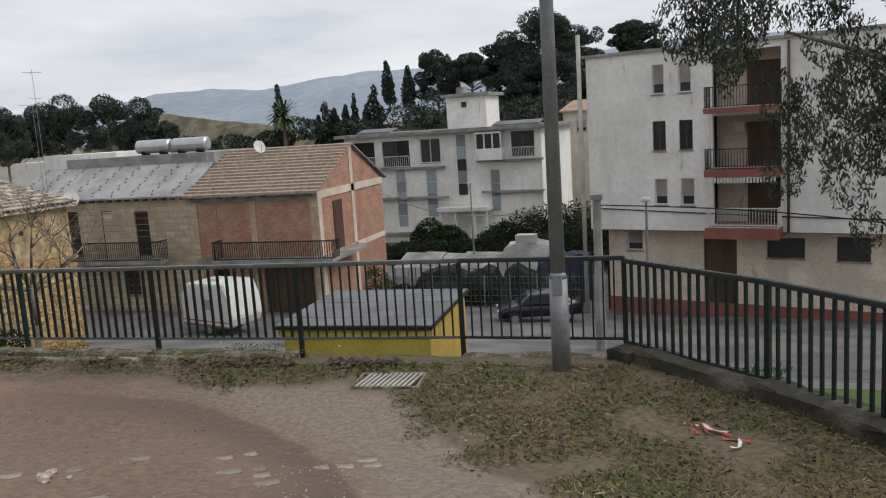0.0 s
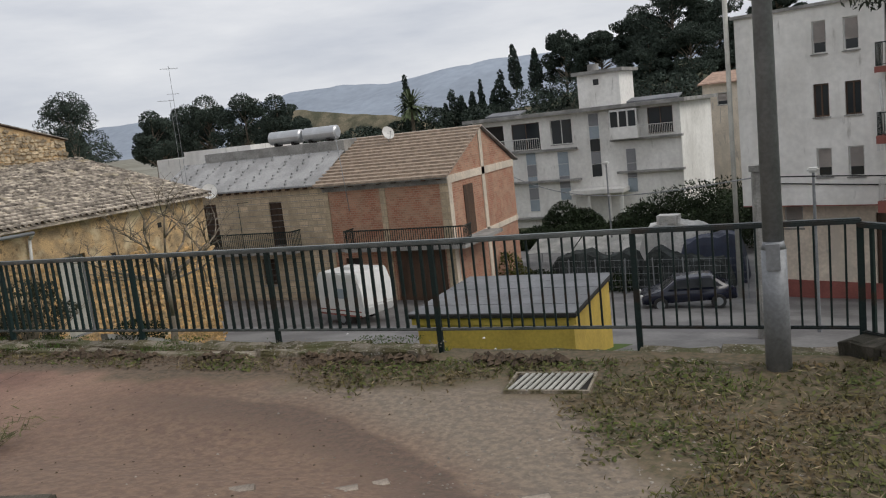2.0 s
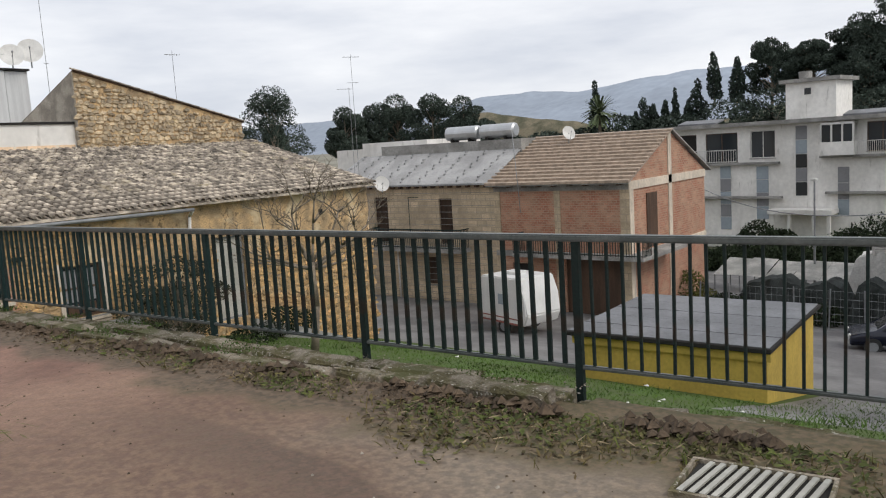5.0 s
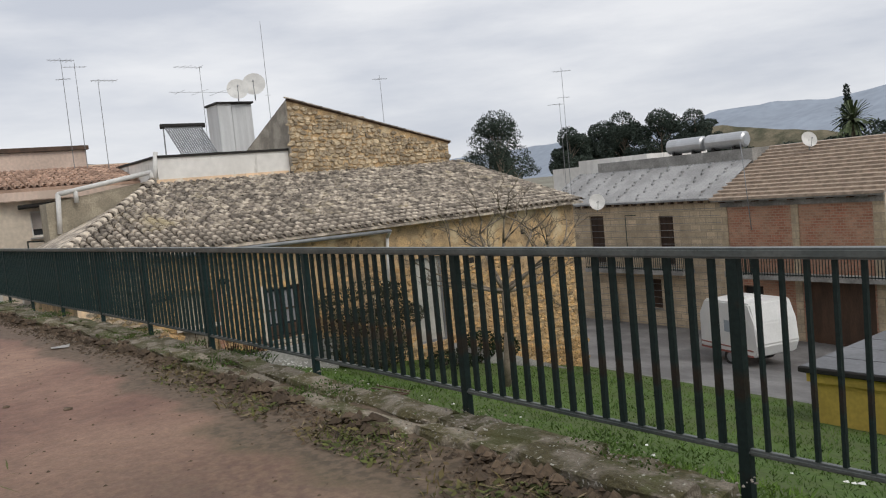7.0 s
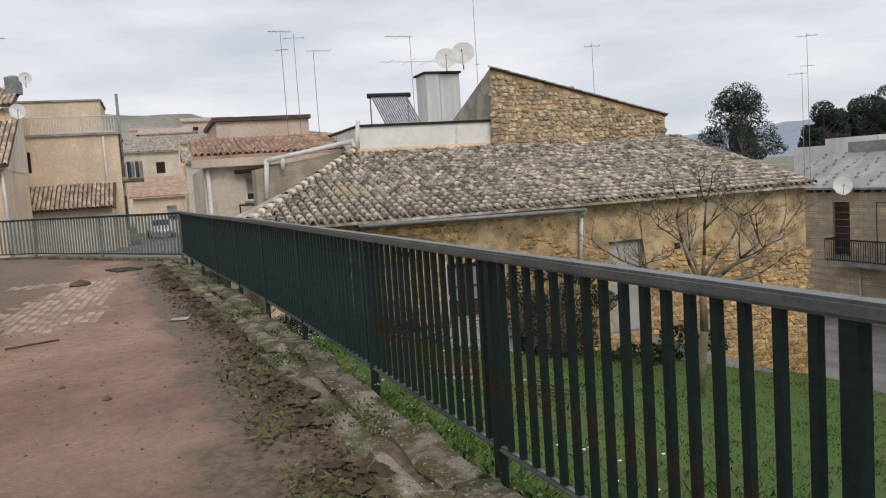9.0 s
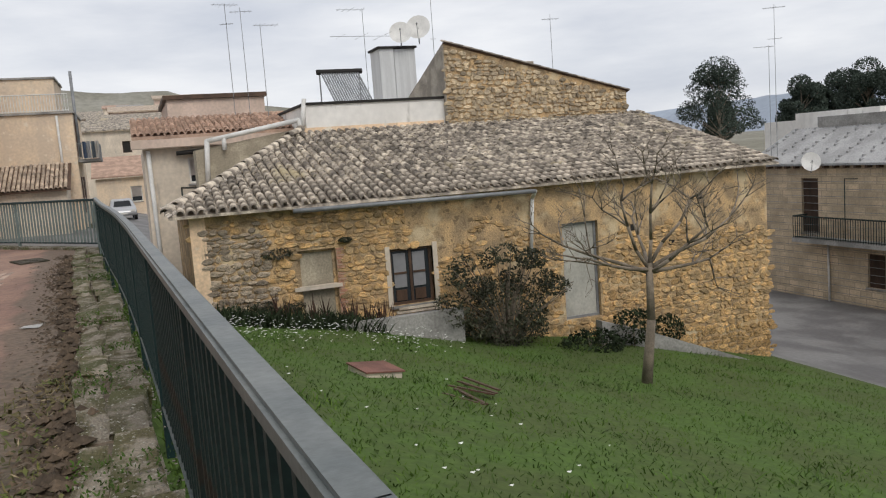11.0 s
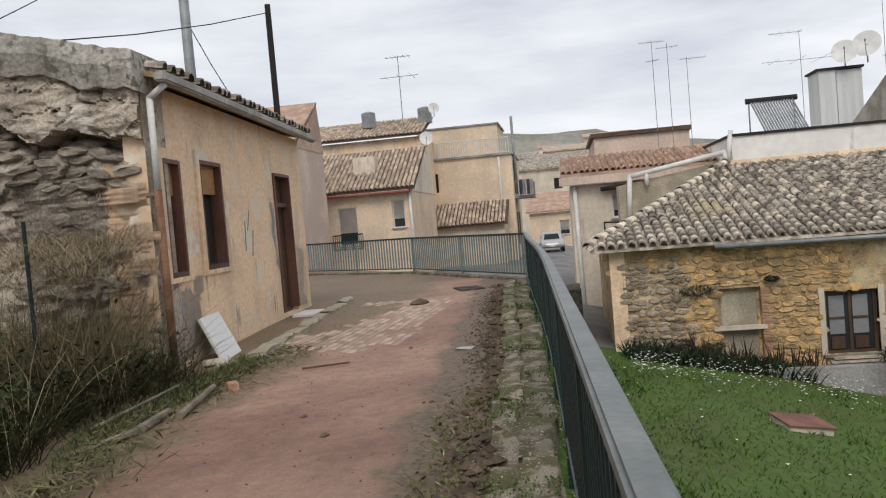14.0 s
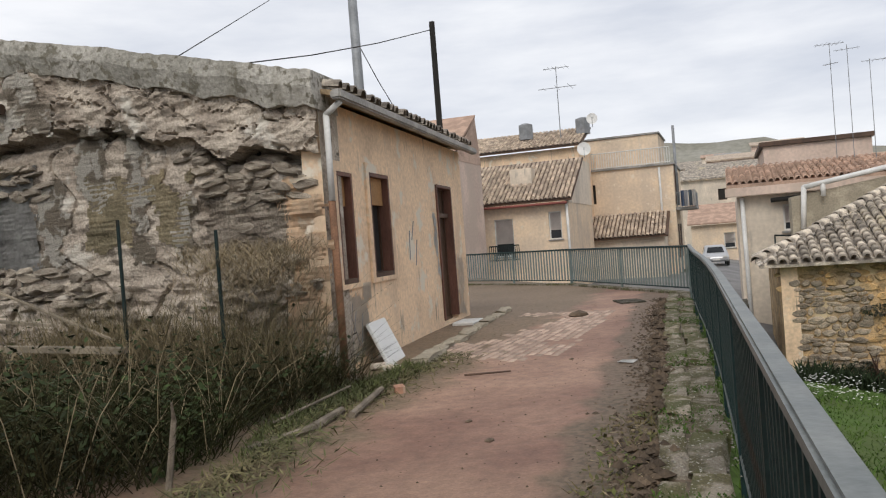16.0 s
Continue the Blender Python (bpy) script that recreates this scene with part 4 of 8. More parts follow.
antenna(-33, 11.95, 2.5, 6.3, [(6.25, 0.9, 0.0, 7, 95), (5.6, 0.5, 0, 4, 60)])
antenna(-34, 12.6, 2.5, 6.35, [(6.2, 0.8, 0.0, 5, 80)])
antenna(-33, 13.1, 2.4, 5.6, [(5.55, 0.9, 0.2, 6, 92)])
antenna(-33, 16.85, 1.9, 6.1, [(6.05, 1.1, -0.45, 5, 92), (5.1, 2.4, -0.1, 3, 94)])
antenna(-33, 19.55, 2.5, 7.9, [(4.95, 0.2, 0.0, 1, 90)])
antenna(-29, 22.4, 1.5, 5.1, [(4.95, 0.6, 0.0, 5, 80)], rx=0.012)
antenna(-30.5, 33.6, -0.5, 5.7, [(5.55, 0.9, 0.0, 5, 60), (4.3, 0.6, 0.0, 3, 60)])
antenna(-30.2, 33.0, -0.5, 4.0, [(3.95, 0.8, -0.2, 4, 60)])

# white drain pipes at the end of the terrace
wp = thing("white_pipe", "white bent drain pipes along a wall top", "pipe")
pipe("pipe", [(-29, 10.47, 0.3), (-29, 10.55, 1.5), (-29, 13.35, 1.98), (-29, 13.45, 1.6), (-29, 13.6, 2.62)], 0.075, M["whitepaint"], wp)
pipe("branch", [(-29.0, 11.05, 1.2), (-29.0, 11.05, 1.62)], 0.07, M["whitepaint"], wp)
bm = bmesh.new()
box(bm, (-30.2, 10.2, -3), (-29.15, 13.55, 1.25))
poly(bm, [(-29.15, 10.2, 1.25), (-29.15, 13.55, 1.25), (-29.15, 13.55, 1.75)])
single("yard_wall", bm, M["patchrender"], "old plastered wall carrying the white pipes", "wall", kind="structure")

# plastered house by the lane, with its ruined gable
LP0, LP1 = (-11.9, 4.05), (-18.9, 3.46)
lh = thing("plastered_house", "derelict beige plastered house with empty windows beside the lane", "house", facing(LP0, LP1, -0.85))
LW = 7.02
lh_open = [(0.34, 1.10, 0.52, 1.38, "bare"), (1.5, 1.12, 0.82, 1.42, "bare"), (4.98, 0.1, 1.05, 2.46, "door")]
shell(lh, LW, 6.0, -0.4, 3.3, M["plaster"], lh_open, z1b=4.5, left=False)
slab_roof(lh, 0.05, LW + 0.15, -0.2, 3.32, 6, 4.6, 0.06, M["mortar"])
pm, pl = roof_plane(-0.24, 3.4, 6, 4.68, 0.1)
tiled(lh, pm, 33, 19, 0.215, 0.335, rng, lambda x, y: True, M["tile_i"], M["tile"], 66, 0.02, lambda x, y: y < 0.6)
bm = bmesh.new()
vs = box(bm, (-0.12, -0.34, 3.25), (LW + 0.2, -0.21, 3.36))
bmesh.ops.bevel(bm, geom=bm.edges[:], offset=0.02, segments=2, affect="EDGES")
part("gutter", bm, mat("dull_gutter", (0.40, 0.38, 0.35), 0.7, 0.3, 2.0, 0.1), lh, "grey metal box gutter")
pipe("downpipe", [(0.02, -0.28, 3.24), (0.02, -0.09, 3.1), (0.02, -0.09, 2.1)], 0.038, M["whitepaint"], lh, 10)
pipe("rusty_downpipe", [(0.03, -0.08, 2.1), (0.05, -0.08, 0.0)], 0.045, mat("rusty_pipe", (0.26, 0.13, 0.07), 0.8, 0.4, 4.0, 0.3), lh, 10)
for x, z, w, h in ((0.34, 1.10, 0.52, 1.38), (1.5, 1.12, 0.82, 1.42)):
    bm = bmesh.new()
    facade(bm, x - 0.11, x + w + 0.11, z - 0.06, z + h + 0.12, [(x, z, w, h)], -0.035, -0.002)
    part("window_surround", bm, M["plaster"], lh, "beige rendered window surround")
    bm = bmesh.new()
    box(bm, (x + 0.06, 0.06, z + h * 0.70), (x + w - 0.06, 0.11, z + h - 0.05))
    part("shutter_box", bm, mat("orange_board", (0.45, 0.24, 0.09), 0.7, 0.25, 2.0, 0.2), lh, "faded orange blind casing")
    bm = bmesh.new()
    box(bm, (x + 0.02, -0.03, z + 0.0), (x + w - 0.02, 0.12, z + 0.06))
    part("wooden_sill", bm, M["wood"], lh)
bm = bmesh.new()
box(bm, (4.98, 0.05, 1.98), (6.03, 0.2, 2.06))
part("transom", bm, M["wood"], lh)
# dark scrawls by the corner: strokes only
for (x0, z0), (x1, z1) in (((0.5, 0.25), (0.72, 0.75)), ((0.55, 0.7), (0.8, 0.3)), ((0.85, 0.3), (0.95, 0.7)), ((0.6, 0.2), (1.0, 0.25)), ((0.5, 0.5), (0.62, 0.85)), ((3.2, 1.3), (3.25, 1.75)), ((3.5, 1.2), (3.62, 1.6)), ((3.35, 1.6), (3.5, 1.9))):
    bm = bmesh.new()
    rod(bm, (x0, -0.004, z0), (x1, -0.004, z1), 0.008, seg=4)
    part("scrawl", bm, M["greypanel"], lh, "faint grey scrawled stroke")

REDWOOD = mat("red_brown_wood", (0.17, 0.075, 0.05), 0.6, 0.3, 4.0, 0.2, stretch=(1, 1, 0.2))
for x, z, w, h in ((0.34, 1.10, 0.52, 1.38), (1.5, 1.12, 0.82, 1.42), (4.98, 0.1, 1.05, 2.46)):
    for x0 in (x + 0.002, x + w - 0.052):
        bm = bmesh.new()
        box(bm, (x0, -0.03, z + 0.06), (x0 + 0.05, 0.118, z + h - 0.01))
        part("jamb_lining", bm, REDWOOD, lh, "red brown wooden jamb lining")
    bm = bmesh.new()
    box(bm, (x + 0.053, -0.03, z + h - 0.05), (x + w - 0.053, 0.118, z + h - 0.002))
    part("head_lining", bm, REDWOOD, lh)


def ragged_patch(parent, x0, x1, z0, z1, face, thick, material, label, step=0.03):
    """A sheet of plaster with a broken outline lying on an uneven front."""
    na, nb = int((x1 - x0 + 0.3) / step), int((z1 - z0 + 0.3) / step)
    bm, cells = bmesh.new(), {}
    for i in range(na):
        for j in range(nb):
            px, pz = x0 - 0.15 + i * step, z0 - 0.15 + j * step
            out = max(x0 - px, px - x1, z0 - pz, pz - z1)
            if out + 0.22 * noise.noise((px * 3.5, 4, pz * 3.5)) + 0.10 * noise.noise((px * 11, 2, pz * 11)) > 0:
                continue
            quad = []
            for u, v in ((i, j), (i + 1, j), (i + 1, j + 1), (i, j + 1)):
                if (u, v) not in cells:
                    qx, qz = x0 - 0.15 + u * step, z0 - 0.15 + v * step
                    cells[u, v] = bm.verts.new((qx, face(qx, qz), qz))
                quad.append(cells[u, v])
            bm.faces.new(quad)
    bmesh.ops.solidify(bm, geom=bm.faces[:], thickness=-thick)
    bmesh.ops.recalc_face_normals(bm, faces=bm.faces[:])
    part("plaster_patch", bm, material, parent, label)


for x0, x1, z0, z1, mt, lb in ((4.74, 4.9, 0.95, 1.95, M["whitepaint"], "white plaster strip by the door"), (0.25, 1.2, 0.15, 0.95, M["cream"], "pale worn plaster patch"), (6.2, 6.6, 0.2, 1.3, M["cream"], "pale worn plaster patch")):
    ragged_patch(lh, x0, x1, z0, z1, lambda x, z: -0.006, 0.004, mt, lb)

rg = thing("ruined_gable", "ruined rubble gable wall with fallen plaster and a concrete cap", "wall", facing((-11.0, -6.0), (-11.85, 4.12), -0.85))


def gable_top(x):
    return 3.62 + (10.1 - x) * 0.24 - 0.005 * (10.1 - x) ** 2 + 0.05 * noise.noise((x * 1.3, 0, 5))


CREVICE = [(0, 3.3), (4.0, 3.1), (5.7, 3.15), (6.3, 3.29), (6.8, 3.27), (7.63, 3.22), (7.8, 3.05), (8.47, 2.94), (8.95, 2.71), (9.2, 2.79), (10.1, 2.66)]


def gable_face(x, z):
    """How far the eroded face lies behind the front plane: an overhanging crust above a ragged crevice, layered rubble below."""
    edge = lerp_table(CREVICE, x) + 0.09 * noise.noise((x * 2.2, 1, 0)) + 0.05 * noise.noise((x * 6.5, 4, 0))
    lumps = 0.05 * noise.noise((x * 2.6, 5, z * 4.6)) + 0.04 * noise.noise((x * 5.5, 8, z * 10.0)) + 0.02 * noise.noise((x * 12, 9, z * 20))
    if z > edge:
        d = -0.06 + lumps + 0.05 * noise.noise((x * 1.1, 3, z * 1.6))
        r = abs(noise.noise((x * 2.3 + 3, 2, z * 3.6)) + 0.3 * noise.noise((x * 9, 2, z * 9)))
        return max(-0.18, d + 0.10 * max(0, 1 - r / 0.05))
    under = edge - z
    layer = noise.noise((x * 1.6, 5, z * 7.5)) * 0.6 + noise.noise((x * 3.4, 8, z * 13.0)) * 0.4
    d = 0.08 + 0.11 * layer + 0.7 * lumps + 0.05 * noise.noise((x * 0.8, 0, z * 0.9))
    d += 0.34 * math.exp(-((under - 0.05) / 0.09) ** 2) * (0.45 + 0.9 * max(0, noise.noise((x * 1.4, 6, 1)) + 0.45))
    r = abs(noise.noise((x * 0.9 + 1, 7, z * 1.3)))
    d += 0.16 * max(0, 1 - r / 0.035)
    if 5.5 < x < 8.4 and 1.2 < z < 3.1:
        d = d * 0.45 + 0.06
    return max(-0.1, min(0.5, d))


bm = bmesh.new()
nx, nz = 380, 150
grid = []
for i in range(nx + 1):
    x = 10.1 * i / nx
    top = gable_top(x) - 0.36
    grid.append([bm.verts.new((x, gable_face(x, top * j / nz), top * j / nz - 0.3 * (j == 0))) for j in range(nz + 1)])
for i in range(nx):
    for j in range(nz):
        bm.faces.new((grid[i][j], grid[i + 1][j], grid[i + 1][j + 1], grid[i][j + 1]))
for i in range(nx):
    a, b = grid[i][nz].co, grid[i + 1][nz].co
    poly(bm, [a.copy(), b.copy(), (b.x, 0.6, b.z), (a.x, 0.6, a.z)])
poly(bm, [(10.1, 0.6, -0.3), (10.1, 0.02, -0.3), (10.1, 0.02, 3.2), (10.1, 0.6, 3.2)])
part("wall", bm, M["ruin"], rg)
bm = bmesh.new()
n = 220
prev = None
for i in range(n + 1):
    x = 10.12 * i / n
    t, b = gable_top(x), gable_top(x) - 0.42 - 0.16 * abs(noise.noise((x * 1.1, 3, 1))) - 0.05 * noise.noise((x * 5, 3, 1))
    ring = [bm.verts.new(p) for p in ((x, -0.10 - 0.05 * noise.noise((x * 2, 0, 0)), b), (x, -0.17 + 0.05 * noise.noise((x * 4, 1, 0)), (b + t) / 2), (x, -0.15 + 0.03 * noise.noise((x * 7, 1, 0)), t - 0.03 + 0.02 * noise.noise((x * 9, 1, 0))), (x, 0.55, t - 0.02), (x, 0.6, b))]
    if prev:
        for k in range(5):
            bm.faces.new((prev[k], prev[(k + 1) % 5], ring[(k + 1) % 5], ring[k]))
    else:
        bm.faces.new(ring)
    prev = ring
bm.faces.new(prev[::-1])
part("cap", bm, overlaid(mat("weathered_concrete_cap", (0.46, 0.435, 0.385), 0.95, 0.45, 1.6, 0.9, col2=(0.31, 0.295, 0.255)), (9.0, 0.53, 0.60, (0.17, 0.155, 0.12), EVEN), (1.4, 0.56, 0.68, (0.24, 0.225, 0.18), STREAK)), rg, "grey weathered concrete cap")


def ruin_stone(x, z):
    if z > gable_top(x) - 0.6 or z < 0.1 or x > 9.95:
        return False
    if z > lerp_table(CREVICE, x) - 0.05:
        return False
    k = noise.noise((x * 0.7 + 4, 1.0, z * 0.9))
    if 5.6 < x < 8.4 and 1.6 < z:
        return k > 0.36
    return k + 0.35 * noise.noise((x * 4, 6, z * 4)) > 0.0


stones(rg, (4.4, 10.0, 0.1, 4.2), (0.05, 0.15), (0.09, 0.4), ruin_stone, M["greystone"], M["greystone_i"], rng, 300, 0.08, lambda x, z: gable_face(x, z) + 0.01, 0.14)
M["mossplaster"] = mat("mossy_plaster", (0.43, 0.355, 0.23), 0.95, 0.45, 2.2, 0.8, col2=(0.29, 0.245, 0.155))
M["flaked"] = mat("flaked_limewash", (0.60, 0.56, 0.49), 0.95, 0.45, 5.5, 0.9, col2=(0.28, 0.235, 0.18), mix=(0.47, 0.53))
for x0, x1, z0, z1, mt, lb in ((6.68, 7.2, 2.3, 3.2, "flaked", "flaking white limewashed plaster"), (6.85, 7.5, 1.75, 2.6, "mossplaster", "mossy ochre plaster patch"), (7.44, 7.74, 1.5, 3.15, "flaked", "flaking white plaster strip"),
                               (5.3, 6.05, 1.5, 2.8, "concrete", "smooth grey rendered patch"), (6.12, 6.45, 1.5, 2.7, "flaked", "flaking plaster strip"), (7.8, 8.3, 1.75, 2.55, "mossplaster", "mossy plaster patch"),
                               (8.14, 8.36, 1.5, 2.35, "flaking", "pale plaster strip"), (5.85, 6.5, 3.25, 4.0, "flaking", "loose pale plaster patch"), (8.6, 9.6, 1.2, 2.3, "ruin", "brown plaster patch"), (4.6, 5.3, 1.6, 3.3, "flaked", "flaking plaster patch"), (9.55, 10.05, 0.6, 2.4, "plaster", "ochre plaster remnant by the corner")):
    ragged_patch(rg, x0, x1, z0, z1, lambda x, z: min(gable_face(x + e * 0.06, z + f * 0.06) for e in (-1, 0, 1) for f in (-1, 0, 1)) - 0.012, 0.025, M[mt], lb)
bm = bmesh.new()
rod(bm, (4.3, -0.12, 3.75), (5.9, -0.16, 3.62), 0.09, 0.07, 8)
part("beam", bm, M["wood"], rg, "old timber beam end")

# unfinished brick house and its grey neighbour
rh = thing("brick_house", "unfinished house with bare orange brick infill and concrete frame", "house", facing((-25.3, 38.0), (-17.9, 38.0), 0))
shell(rh, 7.4, 9.4, -7.9, -1.2, M["brick"], [(0.9, -7.6, 1.0, 2.4, "bare"), (3.95, -7.6, 2.9, 2.9, "door")], z1b=-1.2)
for x0, x1 in ((-0.02, 0.32), (3.48, 3.8), (6.95, 7.42)):
    bm = bmesh.new()
    box(bm, (x0, -0.06, -7.9), (x1, -0.002, -1.2))
    part("column", bm, M["blockwork"], rh)
for z0, z1 in ((-1.58, -1.2), (-4.85, -4.56)):
    bm = bmesh.new()
    box(bm, (0.0, -0.09, z0), (7.44, -0.061, z1))
    part("beam", bm, M["concrete"], rh)
bm = bmesh.new()
box(bm, (7.401, -0.1, -1.6), (7.46, 9.4, -1.2)), box(bm, (7.401, -0.1, -4.85), (7.46, 9.4, -4.56)), box(bm, (7.401, 4.4, -7.9), (7.46, 4.8, 0.9)), box(bm, (7.401, -0.05, -7.9), (7.45, 0.35, -1.6))
part("side_frame", bm, M["cream"], rh)
for x0, x1 in ((7.15, 7.4), (0.0, 0.25)):
    bm = bmesh.new()
    vs = [bm.verts.new(p) for p in ((x0, 0, -1.2), (x0, 9.4, -1.2), (x0, 4.7, 0.98), (x1, 0, -1.2), (x1, 9.4, -1.2), (x1, 4.7, 0.98))]
    for f in ((0, 2, 1), (3, 4, 5), (0, 3, 5, 2), (2, 5, 4, 1), (0, 1, 4, 3)):
        bm.faces.new([vs[k] for k in f])
    part("gable", bm, M["brick"], rh)
for nm, ya, yb in (("roof", -0.5, 4.7), ("rear_roof", 9.9, 4.7)):
    slab_roof(rh, -0.2, 7.6, ya, -1.3, yb, 1.0, 0.08, M["concrete"], nm)
bm = bmesh.new()
for i in range(15):
    f0, f1 = i / 15, (i + 1.12) / 15
    ya, yb, za, zb = -0.55 + 5.25 * f0, -0.55 + 5.25 * f1, -1.24 + 2.3 * f0, -1.24 + 2.3 * f1
    vs = [bm.verts.new(p) for p in ((-0.25, ya, za), (7.65, ya, za), (7.65, ya, za + 0.12), (-0.25, ya, za + 0.12), (7.65, yb, zb), (-0.25, yb, zb))]
    bm.faces.new((vs[0], vs[1], vs[2], vs[3])), bm.faces.new((vs[3], vs[2], vs[4], vs[5])), bm.faces.new((vs[1], vs[4], vs[2])), bm.faces.new((vs[0], vs[3], vs[5]))
tagged(part("tile_course", bm, mat("brown_tile_courses", (0.44, 0.34, 0.26), 0.9, 0.4, 4.0, 0.4, col2=(0.30, 0.235, 0.18)), rh), kind="stuff")
bm = bmesh.new()
for i in range(9):
    box(bm, (0.2 + i * 0.85, -0.48, -1.36), (0.32 + i * 0.85, 0.0, -1.24))
tagged(part("rafter_end", bm, M["wood"], rh), kind="stuff")
bm = bmesh.new()
box(bm, (1.6, -1.1, -4.72), (8.5, -0.1, -4.55)), box(bm, (7.47, -0.1, -4.72), (8.5, 4.0, -4.55))
bmesh.ops.remove_doubles(bm, verts=bm.verts[:], dist=1e-4)
bal = part("balcony", bm, M["concrete"], rh)
bars(bal, 1.65, 8.45, -4.55, -3.62, -1.05, M["rust"], 0.13, 0.022, ends=1.0)
bm = bmesh.new()
box(bm, (7.402, 1.8, -4.5), (7.44, 3.0, -1.9))
part("side_shutter", bm, M["wood"], rh)
pipe("aerial_mast", [(1.9, -0.6, -2.6), (1.6, -0.55, 1.3)], 0.02, M["galv"], rh)
gh = thing("grey_house", "tuff block house under a grey fibre cement roof", "house", facing((-37.0, 38.0), (-25.33, 38.0), 0))
shell(gh, 11.66, 9.0, -7.9, -1.2, M["blockwork"], [(8.0, -4.4, 0.9, 2.5, "louver"), (3.3, -4.4, 1.0, 2.6, "louver"), (7.0, -6.6, 0.9, 1.5, "louver")], z1b=0.4)
bm = bmesh.new()
for i in range(18):
    z = -7.4 + i * 0.34
    box(bm, (0, -0.012, z), (11.66, -0.003, z + 0.025))
tagged(part("mortar_course", bm, M["concrete"], gh), kind="stuff")
slab_roof(gh, -0.2, 11.55, -0.35, -1.2, 2.9, 0.42, 0.06, M["sheet"])
bm = bmesh.new()
for i in range(58):
    x = -0.15 + i * 0.2
    vs = [bm.verts.new(p) for p in ((x, -0.36, -1.14), (x + 0.1, -0.36, -1.08), (x + 0.2, -0.36, -1.14), (x, 2.9, 0.48), (x + 0.1, 2.9, 0.54), (x + 0.2, 2.9, 0.48))]
    bm.faces.new((vs[0], vs[1], vs[4], vs[3])), bm.faces.new((vs[1], vs[2], vs[5], vs[4]))
for i in range(9):
    for j in range(10):
        f = (j + 0.5) / 10
        x, y, z = 0.3 + i * 1.3 - 0.15 * (j % 2), -0.36 + 3.26 * f, -1.1 + 1.62 * f
        box(bm, (x, y, z), (x + 0.09, y + 0.2, z + 0.1))
tagged(part("corrugation", bm, M["sheet"], gh), kind="stuff")
bm = bmesh.new()
box(bm, (1.5, 2.9, -1.0), (11.6, 8.9, 1.05))
part("rear_storey", bm, M["concrete"], gh)
bm = bmesh.new()
for i in range(20):
    box(bm, (0.2 + i * 0.58, -0.3, -1.32), (0.32 + i * 0.58, 0, -1.2))
tagged(part("rafter_end", bm, M["wood"], gh), kind="stuff")
bm = bmesh.new()
box(bm, (3.6, -0.95, -4.72), (10.0, 0.0, -4.52))
bal = part("balcony", bm, M["concrete"], gh)
bars(bal, 3.65, 9.95, -4.52, -3.5, -0.9, M["rust"], 0.13, 0.022, ends=0.85)
pipe("downpipe", [(4.9, -0.08, -4.8), (4.95, -0.08, -7.6)], 0.05, M["whitepaint"], gh)
pipe("clothes_frame", [(6.6, -0.85, -4.5), (6.6, -0.85, -1.75), (7.3, -0.85, -1.75)], 0.02, M["rust"], gh)
for x in (-31.4, -28.9):
    tk = thing("water_tank", "horizontal stainless steel water tank on a cradle", "water tank", Matrix.Translation((x, 42.3, 1.05)), group="roof water tanks")
    bm = bmesh.new()
    rod(bm, (0.08, 0, 0.5), (2.25, 0, 0.5), 0.4, seg=20), rod(bm, (0, 0, 0.5), (0.08, 0, 0.5), 0.3, 0.4, 20), rod(bm, (2.25, 0, 0.5), (2.33, 0, 0.5), 0.4, 0.3, 20)
    part("body", bm, M["steel"], tk, smooth=False)
    for k in (0.5, 1.75):
        bm = bmesh.new()
        box(bm, (k - 0.06, -0.35, 0), (k + 0.06, 0.35, 0.2))
        part("cradle", bm, M["dark"], tk)
dish(-22.9, 41.6, 1.15, 0.36, (0.75, -0.5, 0.4), foot=0.5)
dish(-32.4, 37.3, -1.0, 0.42, (0.8, -0.6, 0.35), foot=0.5)
lw = thing("low_white_house", "low white parapet house behind the grey roof", "house", facing((-41.5, 43.0), (-33.0, 43.0), 0))
bm = bmesh.new()
box(bm, (0, 0, -8), (4.5, 5, 1.0)), box(bm, (3.0, -0.6, -8), (8.4, 5, 1.35))
part("wall", bm, M["white"], lw)

# white flats behind
wf = thing("white_flats", "low white apartment building with a flat roof", "apartment building", facing((-30.6, 72.0), (-11.6, 70.4), 0))
shell(wf, 19.1, 12, -9.5, 1.0, M["white"], [(0.9, -1.9, 2.2, 2.4, "bare"), (3.9, -1.9, 2.75, 2.4, "wood"), (7.7, -1.65, 2.0, 2.2, "window"), (16.4, -1.4, 2.1, 2.15, "wood")])
slab_roof(wf, -0.6, 19.7, -0.9, 0.98, 12.5, 0.98, 0.3, M["concrete"])
for x0, x1, z0, z1, ms in ((11.3, 12.15, -4.7, 0.75, ("greypanel", "bluegrey", "glass", "greypanel", "glass")), (5.16, 6.05, -7.5, -2.2, ("bluegrey", "greypanel", "bluegrey", "greypanel", "bluegrey")), (8.2, 9.15, -6.6, -2.3, ("bluegrey", "bluegrey", "greypanel", "bluegrey")), (14.4, 15.2, -6.2, -2.5, ("greypanel", "greypanel", "bluegrey"))):
    n = len(ms)
    for k, mm in enumerate(ms):
        a, b = z1 - (z1 - z0) * (k + 1) / n, z1 - (z1 - z0) * k / n
        bm = bmesh.new()
        box(bm, (x0, -0.05, a + 0.02), (x1, -0.003, b - 0.02))
        part("panel", bm, M[mm], wf)
